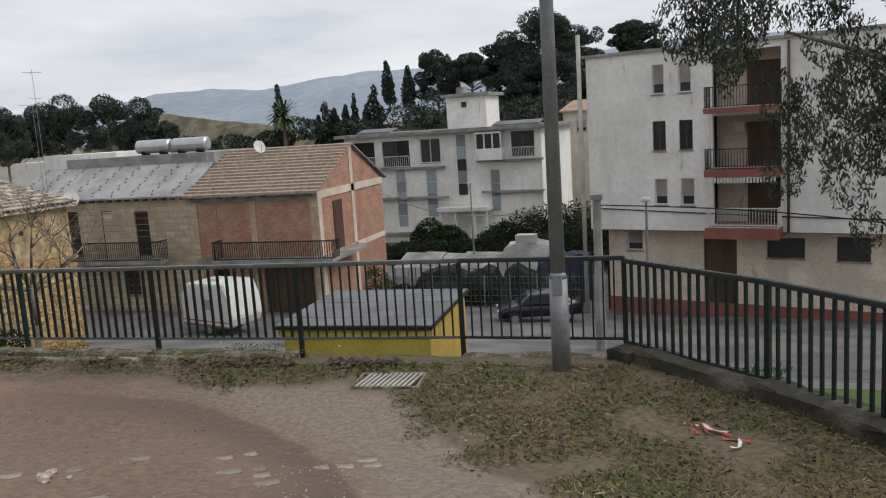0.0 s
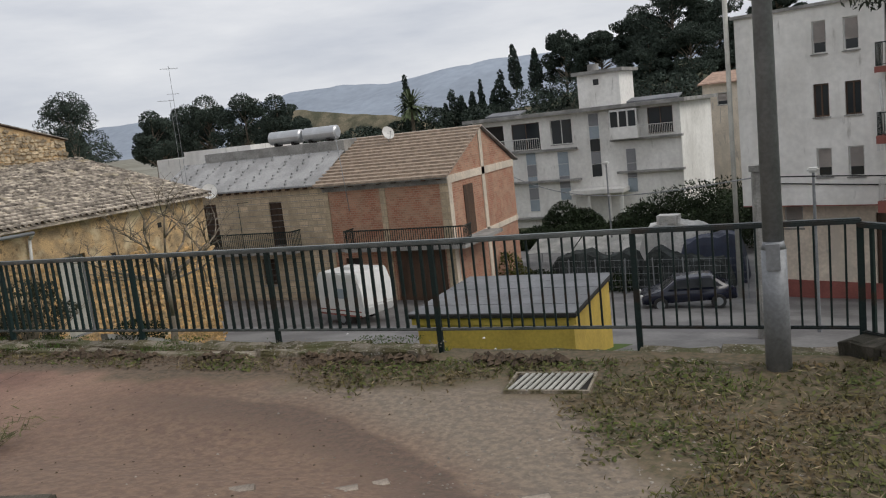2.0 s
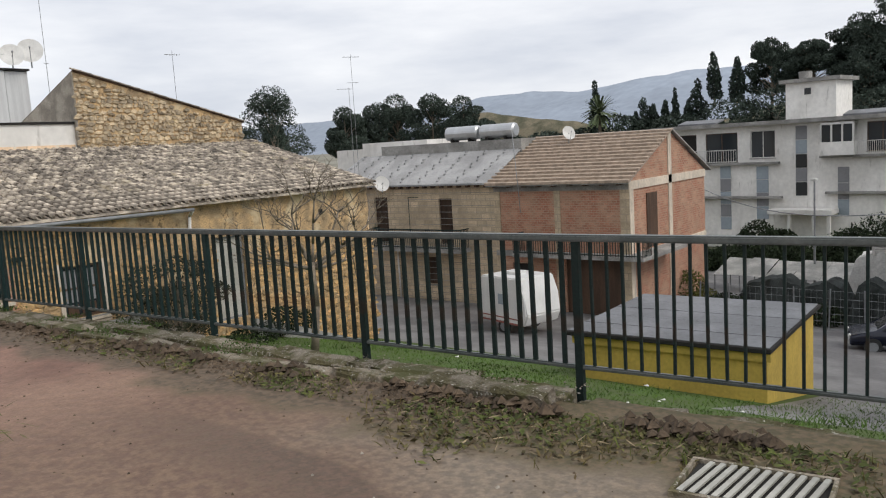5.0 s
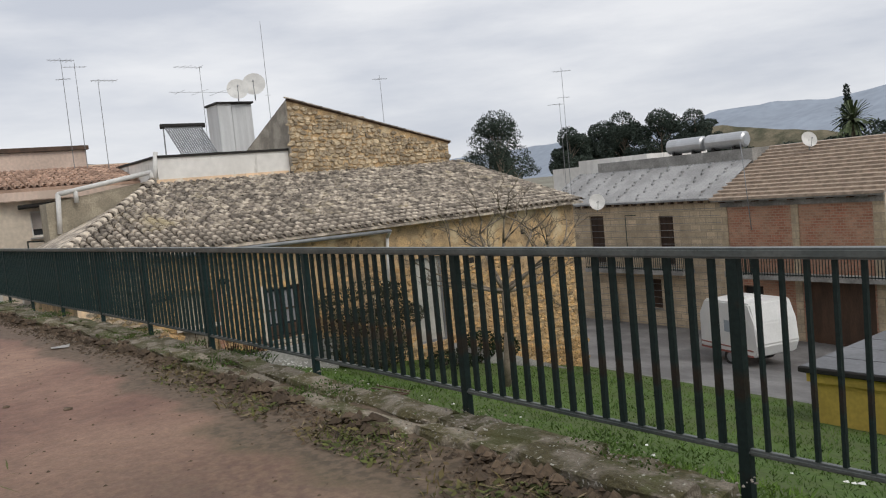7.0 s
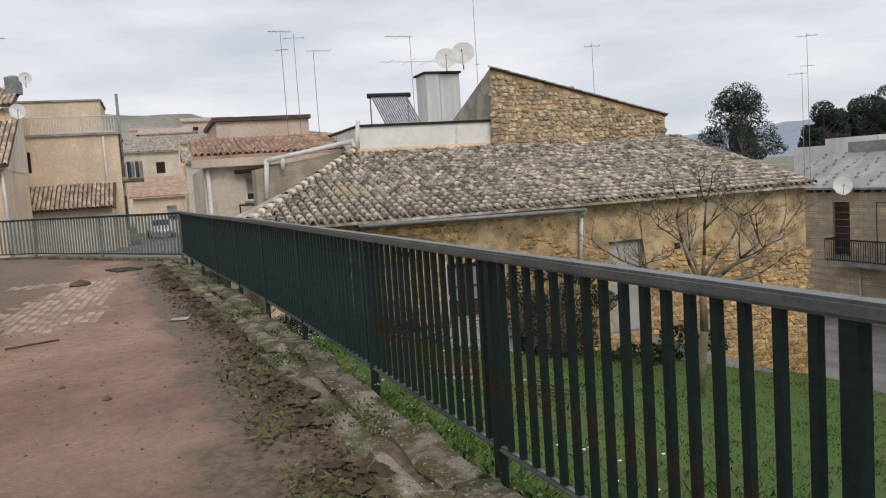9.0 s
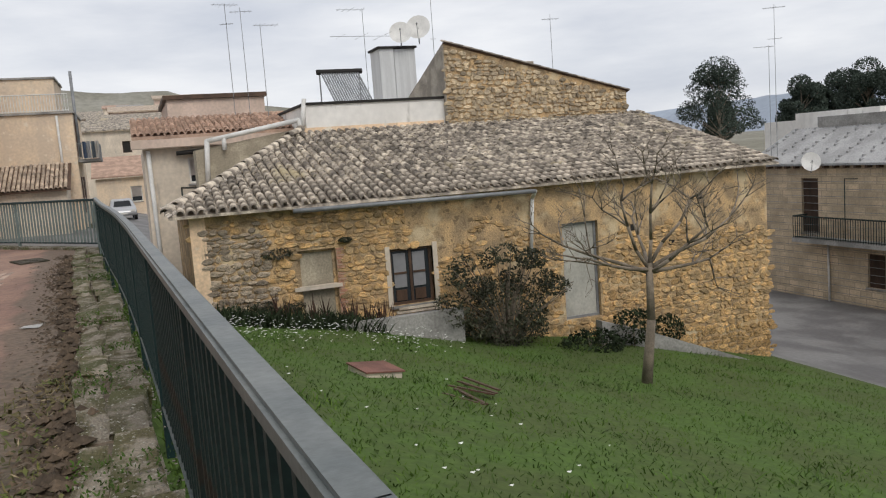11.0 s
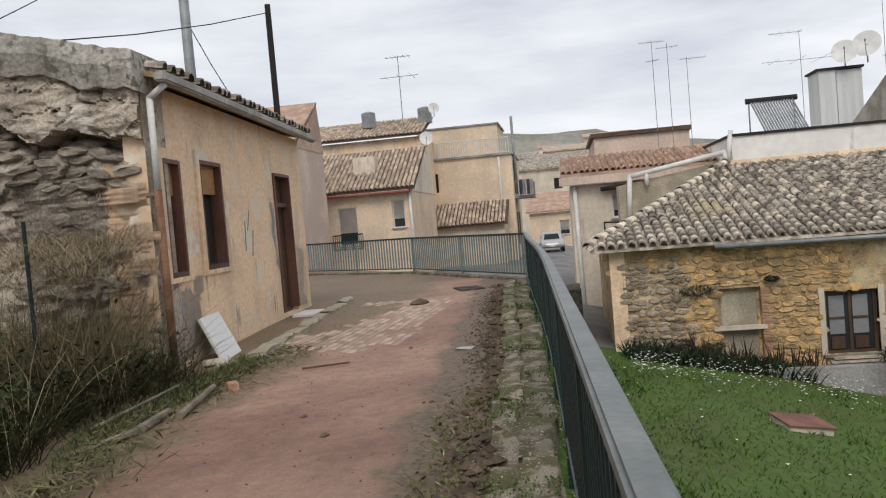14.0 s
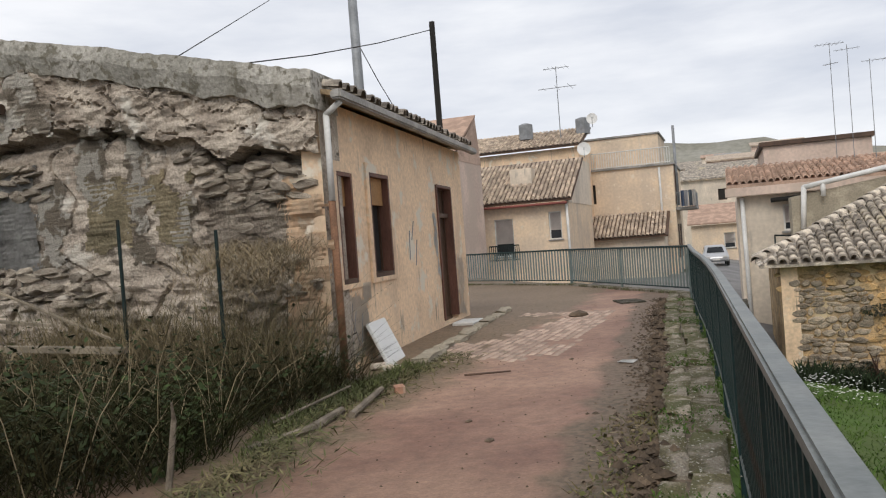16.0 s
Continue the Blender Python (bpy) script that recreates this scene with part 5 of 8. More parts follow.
for x0, x1, z in ((0.4, 10.1, -2.05), (1.5, 10.3, -4.8), (13.6, 19.3, -4.45), (13.2, 19.3, -1.7), (0.8, 9.5, -8.1)):
    bm = bmesh.new()
    box(bm, (x0, -0.5, z - 0.09), (x1, -0.051, z + 0.09))
    part("ledge", bm, M["concrete"], wf)
bm = bmesh.new()
box(bm, (13.4, -1.0, -1.6), (15.8, -0.06, -0.6))
b1 = part("balcony", bm, M["white"], wf)
bm = bmesh.new()
for k in range(4):
    box(bm, (13.4 + k * 0.76, -1.0, -0.59), (13.52 + k * 0.76, -0.9, 0.85))
box(bm, (13.4, -1.0, 0.7), (15.8, -0.06, 0.86))
part("glazing_bars", bm, M["whitepaint"], b1)
bm = bmesh.new()
box(bm, (13.45, -0.93, -0.59), (15.75, -0.9, 0.69))
part("pane", bm, M["glass"], b1)
bars(wf, 15.9, 19.0, -1.6, -0.6, -0.95, M["whitepaint"], 0.14, 0.015)
bars(wf, 0.9, 6.7, -1.9, -0.9, -0.45, M["whitepaint"], 0.2, 0.02)
bm = bmesh.new()
for x in (9.9, 11.2, 13.0, 14.1):
    box(bm, (x, -1.6, -9.2), (x + 0.22, -1.35, -6.0))
box(bm, (9.7, -1.8, -6.0), (14.5, -0.06, -5.65))
part("porch", bm, M["white"], wf)
bm = bmesh.new()
box(bm, (10.0, 1.5, 1.29), (13.8, 5.5, 4.1))
tw = part("stair_tower", bm, M["white"], wf)
bm = bmesh.new()
box(bm, (9.6, 1.1, 4.11), (14.2, 5.9, 4.4))
part("tower_roof", bm, M["concrete"], tw)
bm = bmesh.new()
box(bm, (11.45, 1.47, 3.15), (11.95, 1.49, 3.65))
part("tower_window", bm, M["glass"], tw)
bm = bmesh.new()
rod(bm, (11.2, 2.5, 4.41), (11.2, 2.5, 5.0), 0.5, seg=14)
part("tower_tank", bm, M["concrete"], tw)
bm = bmesh.new()
for x0, x1 in ((1.0, 4.5), (14.5, 18.8)):
    vs = box(bm, (x0, 0.8, 1.29), (x1, 2.4, 1.42))
    for v in vs:
        if v.co.y > 2:
            v.co.z += 0.3
tagged(part("solar_panel", bm, M["panel"], wf), kind="stuff")
rr = thing("red_roof_house", "small white house with a red tiled roof", "house", facing((-12.5, 92), (-4.5, 90), 0))
shell(rr, 8.2, 7, -9, 2.2, M["cream"], [(1.5, 0.0, 1.2, 1.3, "blind"), (4.5, 0.0, 1.2, 1.3, "blind")])
slab_roof(rr, -0.3, 8.5, -0.5, 2.2, 4, 3.4, 0.15, M["redtile"])

# tall white block
BP0, BP1 = (-4.62, 43.0), (13.5, 37.5)
bk = thing("apartment_block", "four storey white apartment block with red balconies", "apartment building", facing(BP0, BP1, 0))
BW = math.dist(BP0, BP1)
bwin = [(3.44, 2.54, 0.6, 1.42, "blind"), (4.74, 2.54, 0.62, 1.4, "blind"), (3.42, -0.23, 0.66, 1.46, "wood"), (4.74, -0.23, 0.66, 1.45, "wood"), (3.46, -2.92, 0.66, 1.3, "blind"), (4.79, -2.95, 0.66, 1.35, "blind")]
loggia = [(6.35, 1.72, 3.05, 2.55, "x"), (6.35, -1.14, 3.05, 2.45, "x"), (6.35, -3.9, 3.05, 2.3, "x")]
bm = bmesh.new()
facade(bm, 0, BW, -4.2, 4.6, [q[:4] for q in bwin + loggia])
part("front_wall", bm, M["white"], bk)
bm = bmesh.new()
facade(bm, 0, BW, -4.25, -4.21, [], 0.0, 1.0)
part("overhang_soffit", bm, M["redrib"], bk)
gwin = [(1.6, -5.43, 0.87, 1.2, "blind"), (5.6, -8.3, 1.6, 3.6, "door"), (8.6, -5.6, 1.7, 1.0, "wood"), (11.66, -5.66, 1.4, 1.15, "wood")]
bm = bmesh.new()
facade(bm, 0.6, BW, -9.2, -4.26, [q[:4] for q in gwin], 0.9, 1.15)
part("ground_floor_wall", bm, M["cream"], bk)
bm = bmesh.new()
box(bm, (0.6, 0.84, -9.2), (BW, 0.897, -7.95))
part("plinth", bm, M["redrib"], bk)
for q in bwin:
    window_in(bk, *q)
gf = new("ground_floor")
gf.parent = bk
gf.matrix_basis = Matrix.Translation((0, 0.9, 0))
for q in gwin:
    window_in(gf, *q)
bm = bmesh.new()
box(bm, (0, 0.25, -4.2), (0.25, 12, 4.6)), box(bm, (0.25, 11.7, -4.2), (BW, 12, 4.6)), box(bm, (0.6, 1.15, -9.2), (0.85, 12, -4.26))
part("side_wall", bm, M["white"], bk)
bm = bmesh.new()
box(bm, (0.3, 1.6, -9.0), (BW - 0.3, 1.7, 4.5))
part("interior", bm, M["cream"], bk)
# near-black sheets paint the shade of the rooms behind the windows
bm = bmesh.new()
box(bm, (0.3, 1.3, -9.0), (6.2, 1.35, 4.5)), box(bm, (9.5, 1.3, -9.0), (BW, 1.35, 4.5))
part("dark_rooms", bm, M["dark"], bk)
bm = bmesh.new()
box(bm, (-0.15, -0.15, 4.6), (BW, 12, 4.74))
part("roof", bm, M["concrete"], bk)
for z0, z1 in ((1.44, 1.70), (-1.5, -1.16), (-4.42, -3.92)):
    bm = bmesh.new()
    box(bm, (6.2, -1.1, z0), (9.5, 1.6, z1 - 0.01))
    bal = part("balcony", bm, M["redrib"], bk, "faded red balcony slab")
    bars(bal, 6.25, 9.45, z1, z1 + 0.95, -1.05, M["rust"] if z1 > 0 else M["whitepaint"] if z1 < -3 else M["rust"], 0.13, 0.014, ends=1.0)
    bm = bmesh.new()
    box(bm, (7.6, 1.5, z1), (9.1, 1.58, z1 + 2.1))
    part("balcony_door", bm, M["wood"], bal)
bm = bmesh.new()
for i in range(22):
    box(bm, (6.25 + i * 0.146, -1.2, -1.78 + 0.02 * (i % 2)), (6.25 + (i + 0.6) * 0.146, -1.17, -1.52))
tagged(part("awning", bm, M["whitepaint"], bk), kind="stuff")
pipe("curtain_rail", [(6.5, -0.95, -1.0), (6.35, -0.9, 1.2)], 0.06, M["whitepaint"], bk)
pipe("flue", [(-0.3, -0.2, -9.2), (-0.3, -0.2, 5.8)], 0.12, M["palepanel"], bk)
pipe("downpipe", [(9.75, -0.1, -4.2), (9.75, -0.1, 4.5)], 0.06, M["wood"], bk)
pipe("cable", [(0.5, -0.08, -3.1), (4.0, -0.08, -3.25), (9.0, -0.08, -3.45), (15, -0.08, -3.6)], 0.03, M["dark"], bk)
for z in (3.3, 0.5, -2.2):
    bm = bmesh.new()
    box(bm, (7.0, 1.35, z), (7.5, 1.55, z + 0.45))
    part("boiler", bm, M["whitepaint"], bk)

# yellow shed
yh = thing("yellow_shed", "low yellow shed with a flat grey felt roof", "shed", facing((-12.0, 21.55), (-7.0, 21.75), 0))
bm = bmesh.new()
box(bm, (0.22, 0.25, -7), (4.85, 5.0, -4.06))
part("wall", bm, M["yellow"], yh)
bm = bmesh.new()
vs = box(bm, (-0.02, 0, -4.08), (5.0, 5.2, -3.96))
bmesh.ops.bevel(bm, geom=bm.edges[:], offset=0.02, segments=1, affect="EDGES")
rf = part("roof", bm, M["dark"], yh)
for i in range(5):
    bm = bmesh.new()
    box(bm, (0.03, 0.06 + i * 1.02, -3.957), (4.95, 1.05 + i * 1.02, -3.945 + 0.004 * (i % 2)))
    part("felt_strip", bm, M["panel"], rf)
bm = bmesh.new()
box(bm, (0.1, 0.14, -4.3), (4.95, 0.25, -4.085))
part("fascia", bm, M["yellow"], yh)

# ---- houses across the street ----
def tiled_roof(h, w, ya, za, yb, zb, over=0.25, material="warmtile", pitch=0.24, course=0.38):
    # dark slab below paints the shade in the gaps between tiles
    slab_roof(h, -over, w + over, ya - 0.1, za - 0.02, yb, zb, 0.08, M["wood"])
    m, length = roof_plane(ya - 0.15, za + 0.09, yb, zb + 0.11, -over)
    tiled(h, m, int((w + 2 * over) / pitch), int(length / course), pitch, course, rng, lambda x, y: True, M[material], jitter=0.012)


ha = thing("house", "ochre plastered house with an old clay tile roof and roller blinds", "house", facing((-45, -6.2), (-45, 0.75), 0))
shell(ha, 6.95, 7.5, -3, 2.35, M["yellowp"], [(2.9, -0.3, 1.05, 2.0, "blind"), (5.85, 0.45, 0.68, 1.45, "blind")], z1b=2.35)
tiled_roof(ha, 6.95, -0.3, 2.42, 4.2, 4.85)
bm = bmesh.new()
vs = [bm.verts.new(p) for p in ((6.75, 0, 2.3), (6.75, 4.2, 4.85), (6.75, 7.5, 4.85), (6.75, 7.5, 2.3), (6.98, 0, 2.3), (6.98, 4.2, 4.85), (6.98, 7.5, 4.85), (6.98, 7.5, 2.3))]
for f in ((0, 1, 2, 3), (7, 6, 5, 4), (0, 4, 5, 1), (1, 5, 6, 2), (2, 6, 7, 3), (0, 3, 7, 4)):
    bm.faces.new([vs[k] for k in f])
part("gable", bm, M["cream"], ha)
pipe("downpipe", [(6.85, -0.1, 2.35), (6.9, -0.1, -1.8)], 0.07, M["whitepaint"], ha)
pipe("gutter", [(0, -0.42, 2.34), (6.95, -0.42, 2.3)], 0.07, M["redrib"], ha)
bm = bmesh.new()
box(bm, (3.6, 1.4, 3.4), (4.8, 2.3, 4.4))
part("dormer", bm, M["cream"], ha)
bars(ha, 2.7, 4.3, -0.5, 0.3, -0.5, M["rust"], 0.1, 0.02)
dish(-44.6, -5.1, 0.9, 0.42, (1, 0.3, 0.3))
hb = thing("house", "house with a clay tile roof, water tanks and a dish", "house", facing((-52.5, -8.5), (-52.5, 0.2), 0))
shell(hb, 8.7, 7, -4, 5.9, M["plaster"], [], z1b=5.9)
tiled_roof(hb, 8.7, -0.3, 5.95, 4.0, 7.4)
for x, z in ((-54.5, -3.4), (-54.8, 0.2)):
    t = thing("water_tank", "grey upright roof water tank", "water tank", Matrix.Translation((x, z, 6.9)), group="upright roof tanks")
    bm = bmesh.new()
    rod(bm, (0, 0, 0), (0, 0, 0.95), 0.45, seg=16), rod(bm, (0, 0, 0.95), (0, 0, 1.05), 0.45, 0.2, 16)
    part("body", bm, M["galv"], t)
dish(-51.5, 0.7, 5.6, 0.4, (1, 0.2, 0.3))
dish(-53.5, 1.0, 7.6, 0.34, (1, 0.2, 0.3))
antenna(-53, -0.9, 6.6, 11.0, [(10.9, 1.6, 0.0, 6, 90), (9.7, 2.4, 0.0, 3, 90)], rx=0.03)
hc = thing("house", "tall pink plastered gabled house by the street", "house", facing((-38, -10.25), (-38, -3.0), 0))
shell(hc, 7.25, 4.3, -3, 4.4, M["pinkp"], [], z1b=4.4)
bm = bmesh.new()
vs = [bm.verts.new(p) for p in ((7.0, 0, 4.4), (7.0, 3.8, 6.7), (7.0, 4.3, 4.4), (7.27, 0, 4.4), (7.27, 3.8, 6.7), (7.27, 4.3, 4.4))]
for f in ((0, 1, 2), (5, 4, 3), (0, 3, 4, 1), (1, 4, 5, 2), (0, 2, 5, 3)):
    bm.faces.new([vs[k] for k in f])
part("gable", bm, M["pinkbrick"], hc)
slab_roof(hc, -0.2, 7.3, -0.3, 4.42, 3.8, 6.75, 0.12, M["redtile"])
bm = bmesh.new()
box(bm, (3.6, 1.4, 5.3), (4.7, 2.6, 6.4))
part("dormer", bm, M["wood"], hc)
hd = thing("house", "ochre house with a roof terrace, balcony and hanging laundry", "house", facing((-57, -1.5), (-57, 5.35), 0))
shell(hd, 6.85, 8, -4, 4.6, M["yellowp"], [(1.55, 2.5, 0.34, 1.25, "bare")])
bm = bmesh.new()
box(bm, (-0.1, -0.15, 4.61), (6.95, 8, 4.74))
part("cornice", bm, M["concrete"], hd)
bars(hd, 0.3, 6.7, 4.74, 5.75, -0.05, M["whitepaint"], 0.16, 0.02)
bm = bmesh.new()
box(bm, (0.3, 2.2, 4.74), (5.9, 8, 6.9))
part("penthouse", bm, M["yellowp"], hd)
bm = bmesh.new()
box(bm, (0.2, 2.1, 6.91), (6.0, 8, 7.02))
part("penthouse_roof", bm, M["concrete"], hd)
pipe("downpipe", [(6.0, -0.1, 4.5), (6.0, -0.1, 0)], 0.07, M["whitepaint"], hd)
for z in (2.1, -1.4):
    bm = bmesh.new()
    box(bm, (6.86, 0.9, z), (6.9, 2.0, z + 2.2))
    part("side_door", bm, M["wood"], hd)
    bm = bmesh.new()
    box(bm, (6.86, 3.2, z), (6.9, 4.3, z + 2.2))
    part("side_door", bm, M["wood"], hd)
bm = bmesh.new()
box(bm, (6.86, 0.3, 1.7), (8.1, 5, 1.86))
bal = part("balcony", bm, M["concrete"], hd)
bm = bmesh.new()
for i in range(30):
    rod(bm, (8.05, 0.35 + i * 0.155, 1.86), (8.05, 0.35 + i * 0.155, 2.8), 0.02, seg=4)
for i in range(8):
    rod(bm, (6.95 + i * 0.155, 0.35, 1.86), (6.95 + i * 0.155, 0.35, 2.8), 0.02, seg=4)
rod(bm, (8.05, 0.3, 2.8), (8.05, 5, 2.8), 0.03, seg=5), rod(bm, (6.9, 0.35, 2.8), (8.05, 0.35, 2.8), 0.03, seg=5)
tagged(part("railing", bm, M["galv"], bal), kind="stuff")
for i, c in enumerate(((0.10, 0.14, 0.22), (0.5, 0.5, 0.52), (0.14, 0.17, 0.2), (0.55, 0.53, 0.5))):
    lt = thing("laundry", "garment hanging on a balcony line", "laundry", facing((-57, -1.5), (-57, 5.35), 0), group="laundry on the balcony")
    bm = bmesh.new()
    g = []
    for a in range(5):
        g.append([bm.verts.new((7.2 + i * 0.24 + 0.2 * a / 4, 0.1 + 0.05 * math.sin(a * 2 + i), 2.9 - b * 0.25)) for b in range(5)])
    for a in range(4):
        for b in range(4):
            bm.faces.new((g[a][b], g[a + 1][b], g[a + 1][b + 1], g[a][b + 1]))
    bmesh.ops.solidify(bm, geom=bm.faces[:], thickness=0.02)
    part("cloth", bm, mat("cloth", c, 0.9, 0.1, 3, 0.1), lt)
pipe("flue", [(6.95, 1.2, 2.0), (6.95, 1.2, 7.2)], 0.09, M["galv"], hd)
he = thing("annex", "low annex with a corrugated clay tile roof", "house", facing((-54, -0.9), (-54, 4.75), 0))
shell(he, 5.65, 2.9, -4, 0.1, M["cream"], [], z1b=1.4)
tiled_roof(he, 5.65, -0.3, 0.12, 2.8, 1.6)
hf = thing("house", "cream plastered house with brown eaves", "house", facing((-31.5, 8.75), (-31.5, 14.6), 0))
shell(hf, 5.85, 8, -5, 1.45, M["cream"], [(1.35, 0.25, 0.62, 0.85, "blind"), (0.8, -2.9, 0.9, 1.3, "blind")])
bm = bmesh.new()
box(bm, (-0.35, -0.4, 1.46), (5.9, 0.1, 1.72))
part("eave", bm, M["pinkp"], hf)
slab_roof(hf, -0.3, 5.85, -0.4, 1.73, 3.2, 2.5, 0.1, M["redtile"])
m, length = roof_plane(-0.42, 1.84, 3.2, 2.60, -0.3)
tiled(hf, m, 30, 9, 0.205, 0.4, rng, lambda x, y: True, M["redtile"], jitter=0.012)
pipe("downpipe", [(0.15, -0.1, 1.4), (0.2, -0.1, -3.8)], 0.07, M["whitepaint"], hf)
pipe("cable_gutter", [(1.0, -0.25, 1.25), (3.5, -0.25, 1.35)], 0.07, M["dark"], hf)
pipe("handrail", [(1.0, -1.2, -0.6), (1.0, -1.2, 0.15), (2.4, -1.6, 0.05)], 0.025, M["rust"], hf)
hg = thing("house", "pale plastered house with a dark flat roof edge", "house", facing((-42, 10.1), (-42, 14.4), 0))
shell(hg, 4.3, 7, -4, 3.85, M["pinkp"], [])
bm = bmesh.new()
box(bm, (-0.15, -0.15, 3.86), (4.4, 7, 4.05))
part("roof", bm, M["wood"], hg)
hh = thing("house", "low house with a flat parapet behind the pipes", "house", facing((-46, 14.5), (-46, 20.0), 0))
shell(hh, 5.5, 7, -4, 3.4, M["yellowp"], [])
hi = thing("house", "far ochre house at the end of the street", "house", facing((-76, 5.4), (-76, 9.6), 0))
shell(hi, 4.2, 6, -4, 0.55, M["yellowp"], [(2.6, -1.5, 0.9, 1.3, "blind")])
slab_roof(hi, -0.3, 4.5, -0.4, 0.6, 4, 2.3, 0.12, M["redtile"])
for k, (x, y, w, zt, mt) in enumerate(((-95, 2, 8, 5.4, "cream"), (-98, 11.5, 7, 5.0, "pinkp"), (-110, 4, 9, 7.0, "plaster"), (-120, 14, 10, 8.2, "cream"), (-84, 10.2, 5, 3.6, "cream"), (-130, -4, 9, 9.0, "pinkp"))):
    h = thing("house", ("distant cream house on the slope", "distant pink house on the slope", "distant beige house on the slope")[k % 3], "house", facing((x, y), (x, y + w), 0), group="distant houses")
    shell(h, w, 7, -5, zt, M[mt], [(1.2, zt - 2.2, 0.9, 1.2, "bare"), (w - 2.4, zt - 2.3, 0.9, 1.2, "bare")])
    slab_roof(h, -0.3, w + 0.3, -0.4, zt, 4, zt + 1.3, 0.15, M["tile_i"])

# ---- railing ----
def railing(p0, p1, base, material, rail_material, height=1.05, gap=0.108, bar=0.03, deep=0.024, label="dark green painted steel railing panel with square bars"):
    d = math.dist(p0, p1)
    r = thing("railing_panel", label, "railing", facing(p0, p1, base), group="railing panels")
    n = int(d / gap)
    bm = bmesh.new()
    box(bm, (-0.026, -0.022, -0.22), (0.026, 0.022, height - 0.03))
    part("post", bm, material, r)
    bm = bmesh.new()
    box(bm, (-bar / 2, -deep / 2, 0.17), (bar / 2, deep / 2, height - 0.035))
    me = mesh_of(bm, "baluster", material)
    for i in range(1, n):
        shared("baluster", me, r, Matrix.Translation((d * i / n + rng.normal(0, 0.002), 0, 0)) @ Matrix.Rotation(rng.normal(0, 0.004), 4, "Y"))
    for nm, za, zb, hw in (("bottom_rail", 0.14, 0.17, 0.02), ("top_rail", height - 0.035, height + 0.012, 0.036)):
        bm = bmesh.new()
        box(bm, (-0.012, -hw, za), (d + 0.012, hw, zb))
        bmesh.ops.bevel(bm, geom=bm.edges[:], offset=0.01, segments=2, affect="EDGES")
        part(nm, bm, rail_material, r)


# greyer and lighter than the bars: sky sheen on the rail painted in
RAILTOP = mat("sky_sheen_green_rail", (0.075, 0.09, 0.088), 0.4, 0.3, 3.0, 0.08, col2=(0.15, 0.16, 0.15), mix=(0.35, 0.65))
RAILDARK = mat("rusted_green_rail", (0.02, 0.03, 0.03), 0.45, 0.4, 3.0, 0.1, col2=(0.045, 0.032, 0.024), mix=(0.35, 0.5))
for k, (a, b) in enumerate(zip(FENCE, FENCE[1:])):
    railing(a, b, -0.8 if k > 2 else -0.83, M["green"] if k > 6 else M["rust"], RAILTOP if k > 3 else RAILDARK, bar=0.017 if k in (3, 4) else 0.03)
for a, b in (((-21.3, 7.6), (-23.9, 5.85)), ((-23.9, 5.85), (-26.5, 4.1)), ((-26.5, 4.1), (-28.1, 2.0)), ((-28.1, 2.0), (-29.7, -0.2)), ((-29.7, -0.2), (-31.3, -2.4))):
    railing(a, b, -0.82, M["palegreen"], M["green"], gap=0.125, bar=0.045, deep=0.02, label="pale green painted railing panel across the lane")
bm = bmesh.new()
for a, b in (((-21.3, 7.6), (-26.5, 4.1)), ((-26.5, 4.1), (-31.3, -2.4))):
    box(bm, (0, -0.12, -3), (math.dist(a, b), 0.15, -0.75), facing(a, b, 0))
single("low_kerb_wall", bm, M["kerb"], "low mossy kerb wall under the far railing", "wall", kind="structure")

# lamp pole by the railing
lp = thing("lamp_pole", "grey galvanised steel lighting pole", "pole", Matrix.Translation((-1.28, 8.15, -0.85)))
bm = bmesh.new()
rod(bm, (0, 0, 0), (0, 0, 1.0), 0.098, 0.092, 18), rod(bm, (0, 0, 1.0), (0, 0, 1.06), 0.092, 0.075, 18), rod(bm, (0, 0, 1.06), (0, 0, 7.5), 0.075, 0.055, 18)
part("shaft", bm, M["galv"], lp, smooth=True)
bm = bmesh.new()
box(bm, (-0.05, -0.104, 0.85), (0.05, -0.06, 1.05))
part("hatch", bm, M["galv"], lp)
# concrete pole and yard lamps beyond
cp = thing("concrete_pole", "square tapered concrete utility pole in the yard", "pole", Matrix.Translation((-3.0, 29.8, -7.2)))
bm = bmesh.new()
rod(bm, (0, 0, 0), (0, 0, 5.9), 0.2, 0.15, 8)
part("shaft", bm, M["concrete"], cp)
bm = bmesh.new()
box(bm, (-0.2, -0.2, 5.9), (0.2, 0.2, 6.1))
part("cap", bm, M["concrete"], cp)
for x, y, z0, z1 in ((-1.32, 31.3, -7.2, -1.6), (-13.4, 52.0, -9.0, -2.3)):
    t = thing("street_lamp", "thin grey street lamp with a white lantern", "street lamp", Matrix.Translation((x, y, z0)), group="yard lamps")
    bm = bmesh.new()
    rod(bm, (0, 0, 0), (0, 0, z1 - z0), 0.07, 0.045, 8)
    part("shaft", bm, M["galv"], t)
    bm = bmesh.new()
    vs = box(bm, (-0.18, -0.3, z1 - z0), (0.18, 0.12, z1 - z0 + 0.16))
    bmesh.ops.bevel(bm, geom=bm.edges[:], offset=0.05, segments=2, affect="EDGES")
    part("lantern", bm, M["whitepaint"], t)
cb = thing("cable", "slack overhead cable from the concrete pole", "cable")
pts = [(-3.0 + 14 * f, 29.8 - 4 * f, -1.5 + 0.6 * math.sin(f * 3.14) * 0.6 - 1.4 * f) for f in [i / 16 for i in range(17)]]
pipe("wire", pts, 0.022, M["dark"], cb, 5)
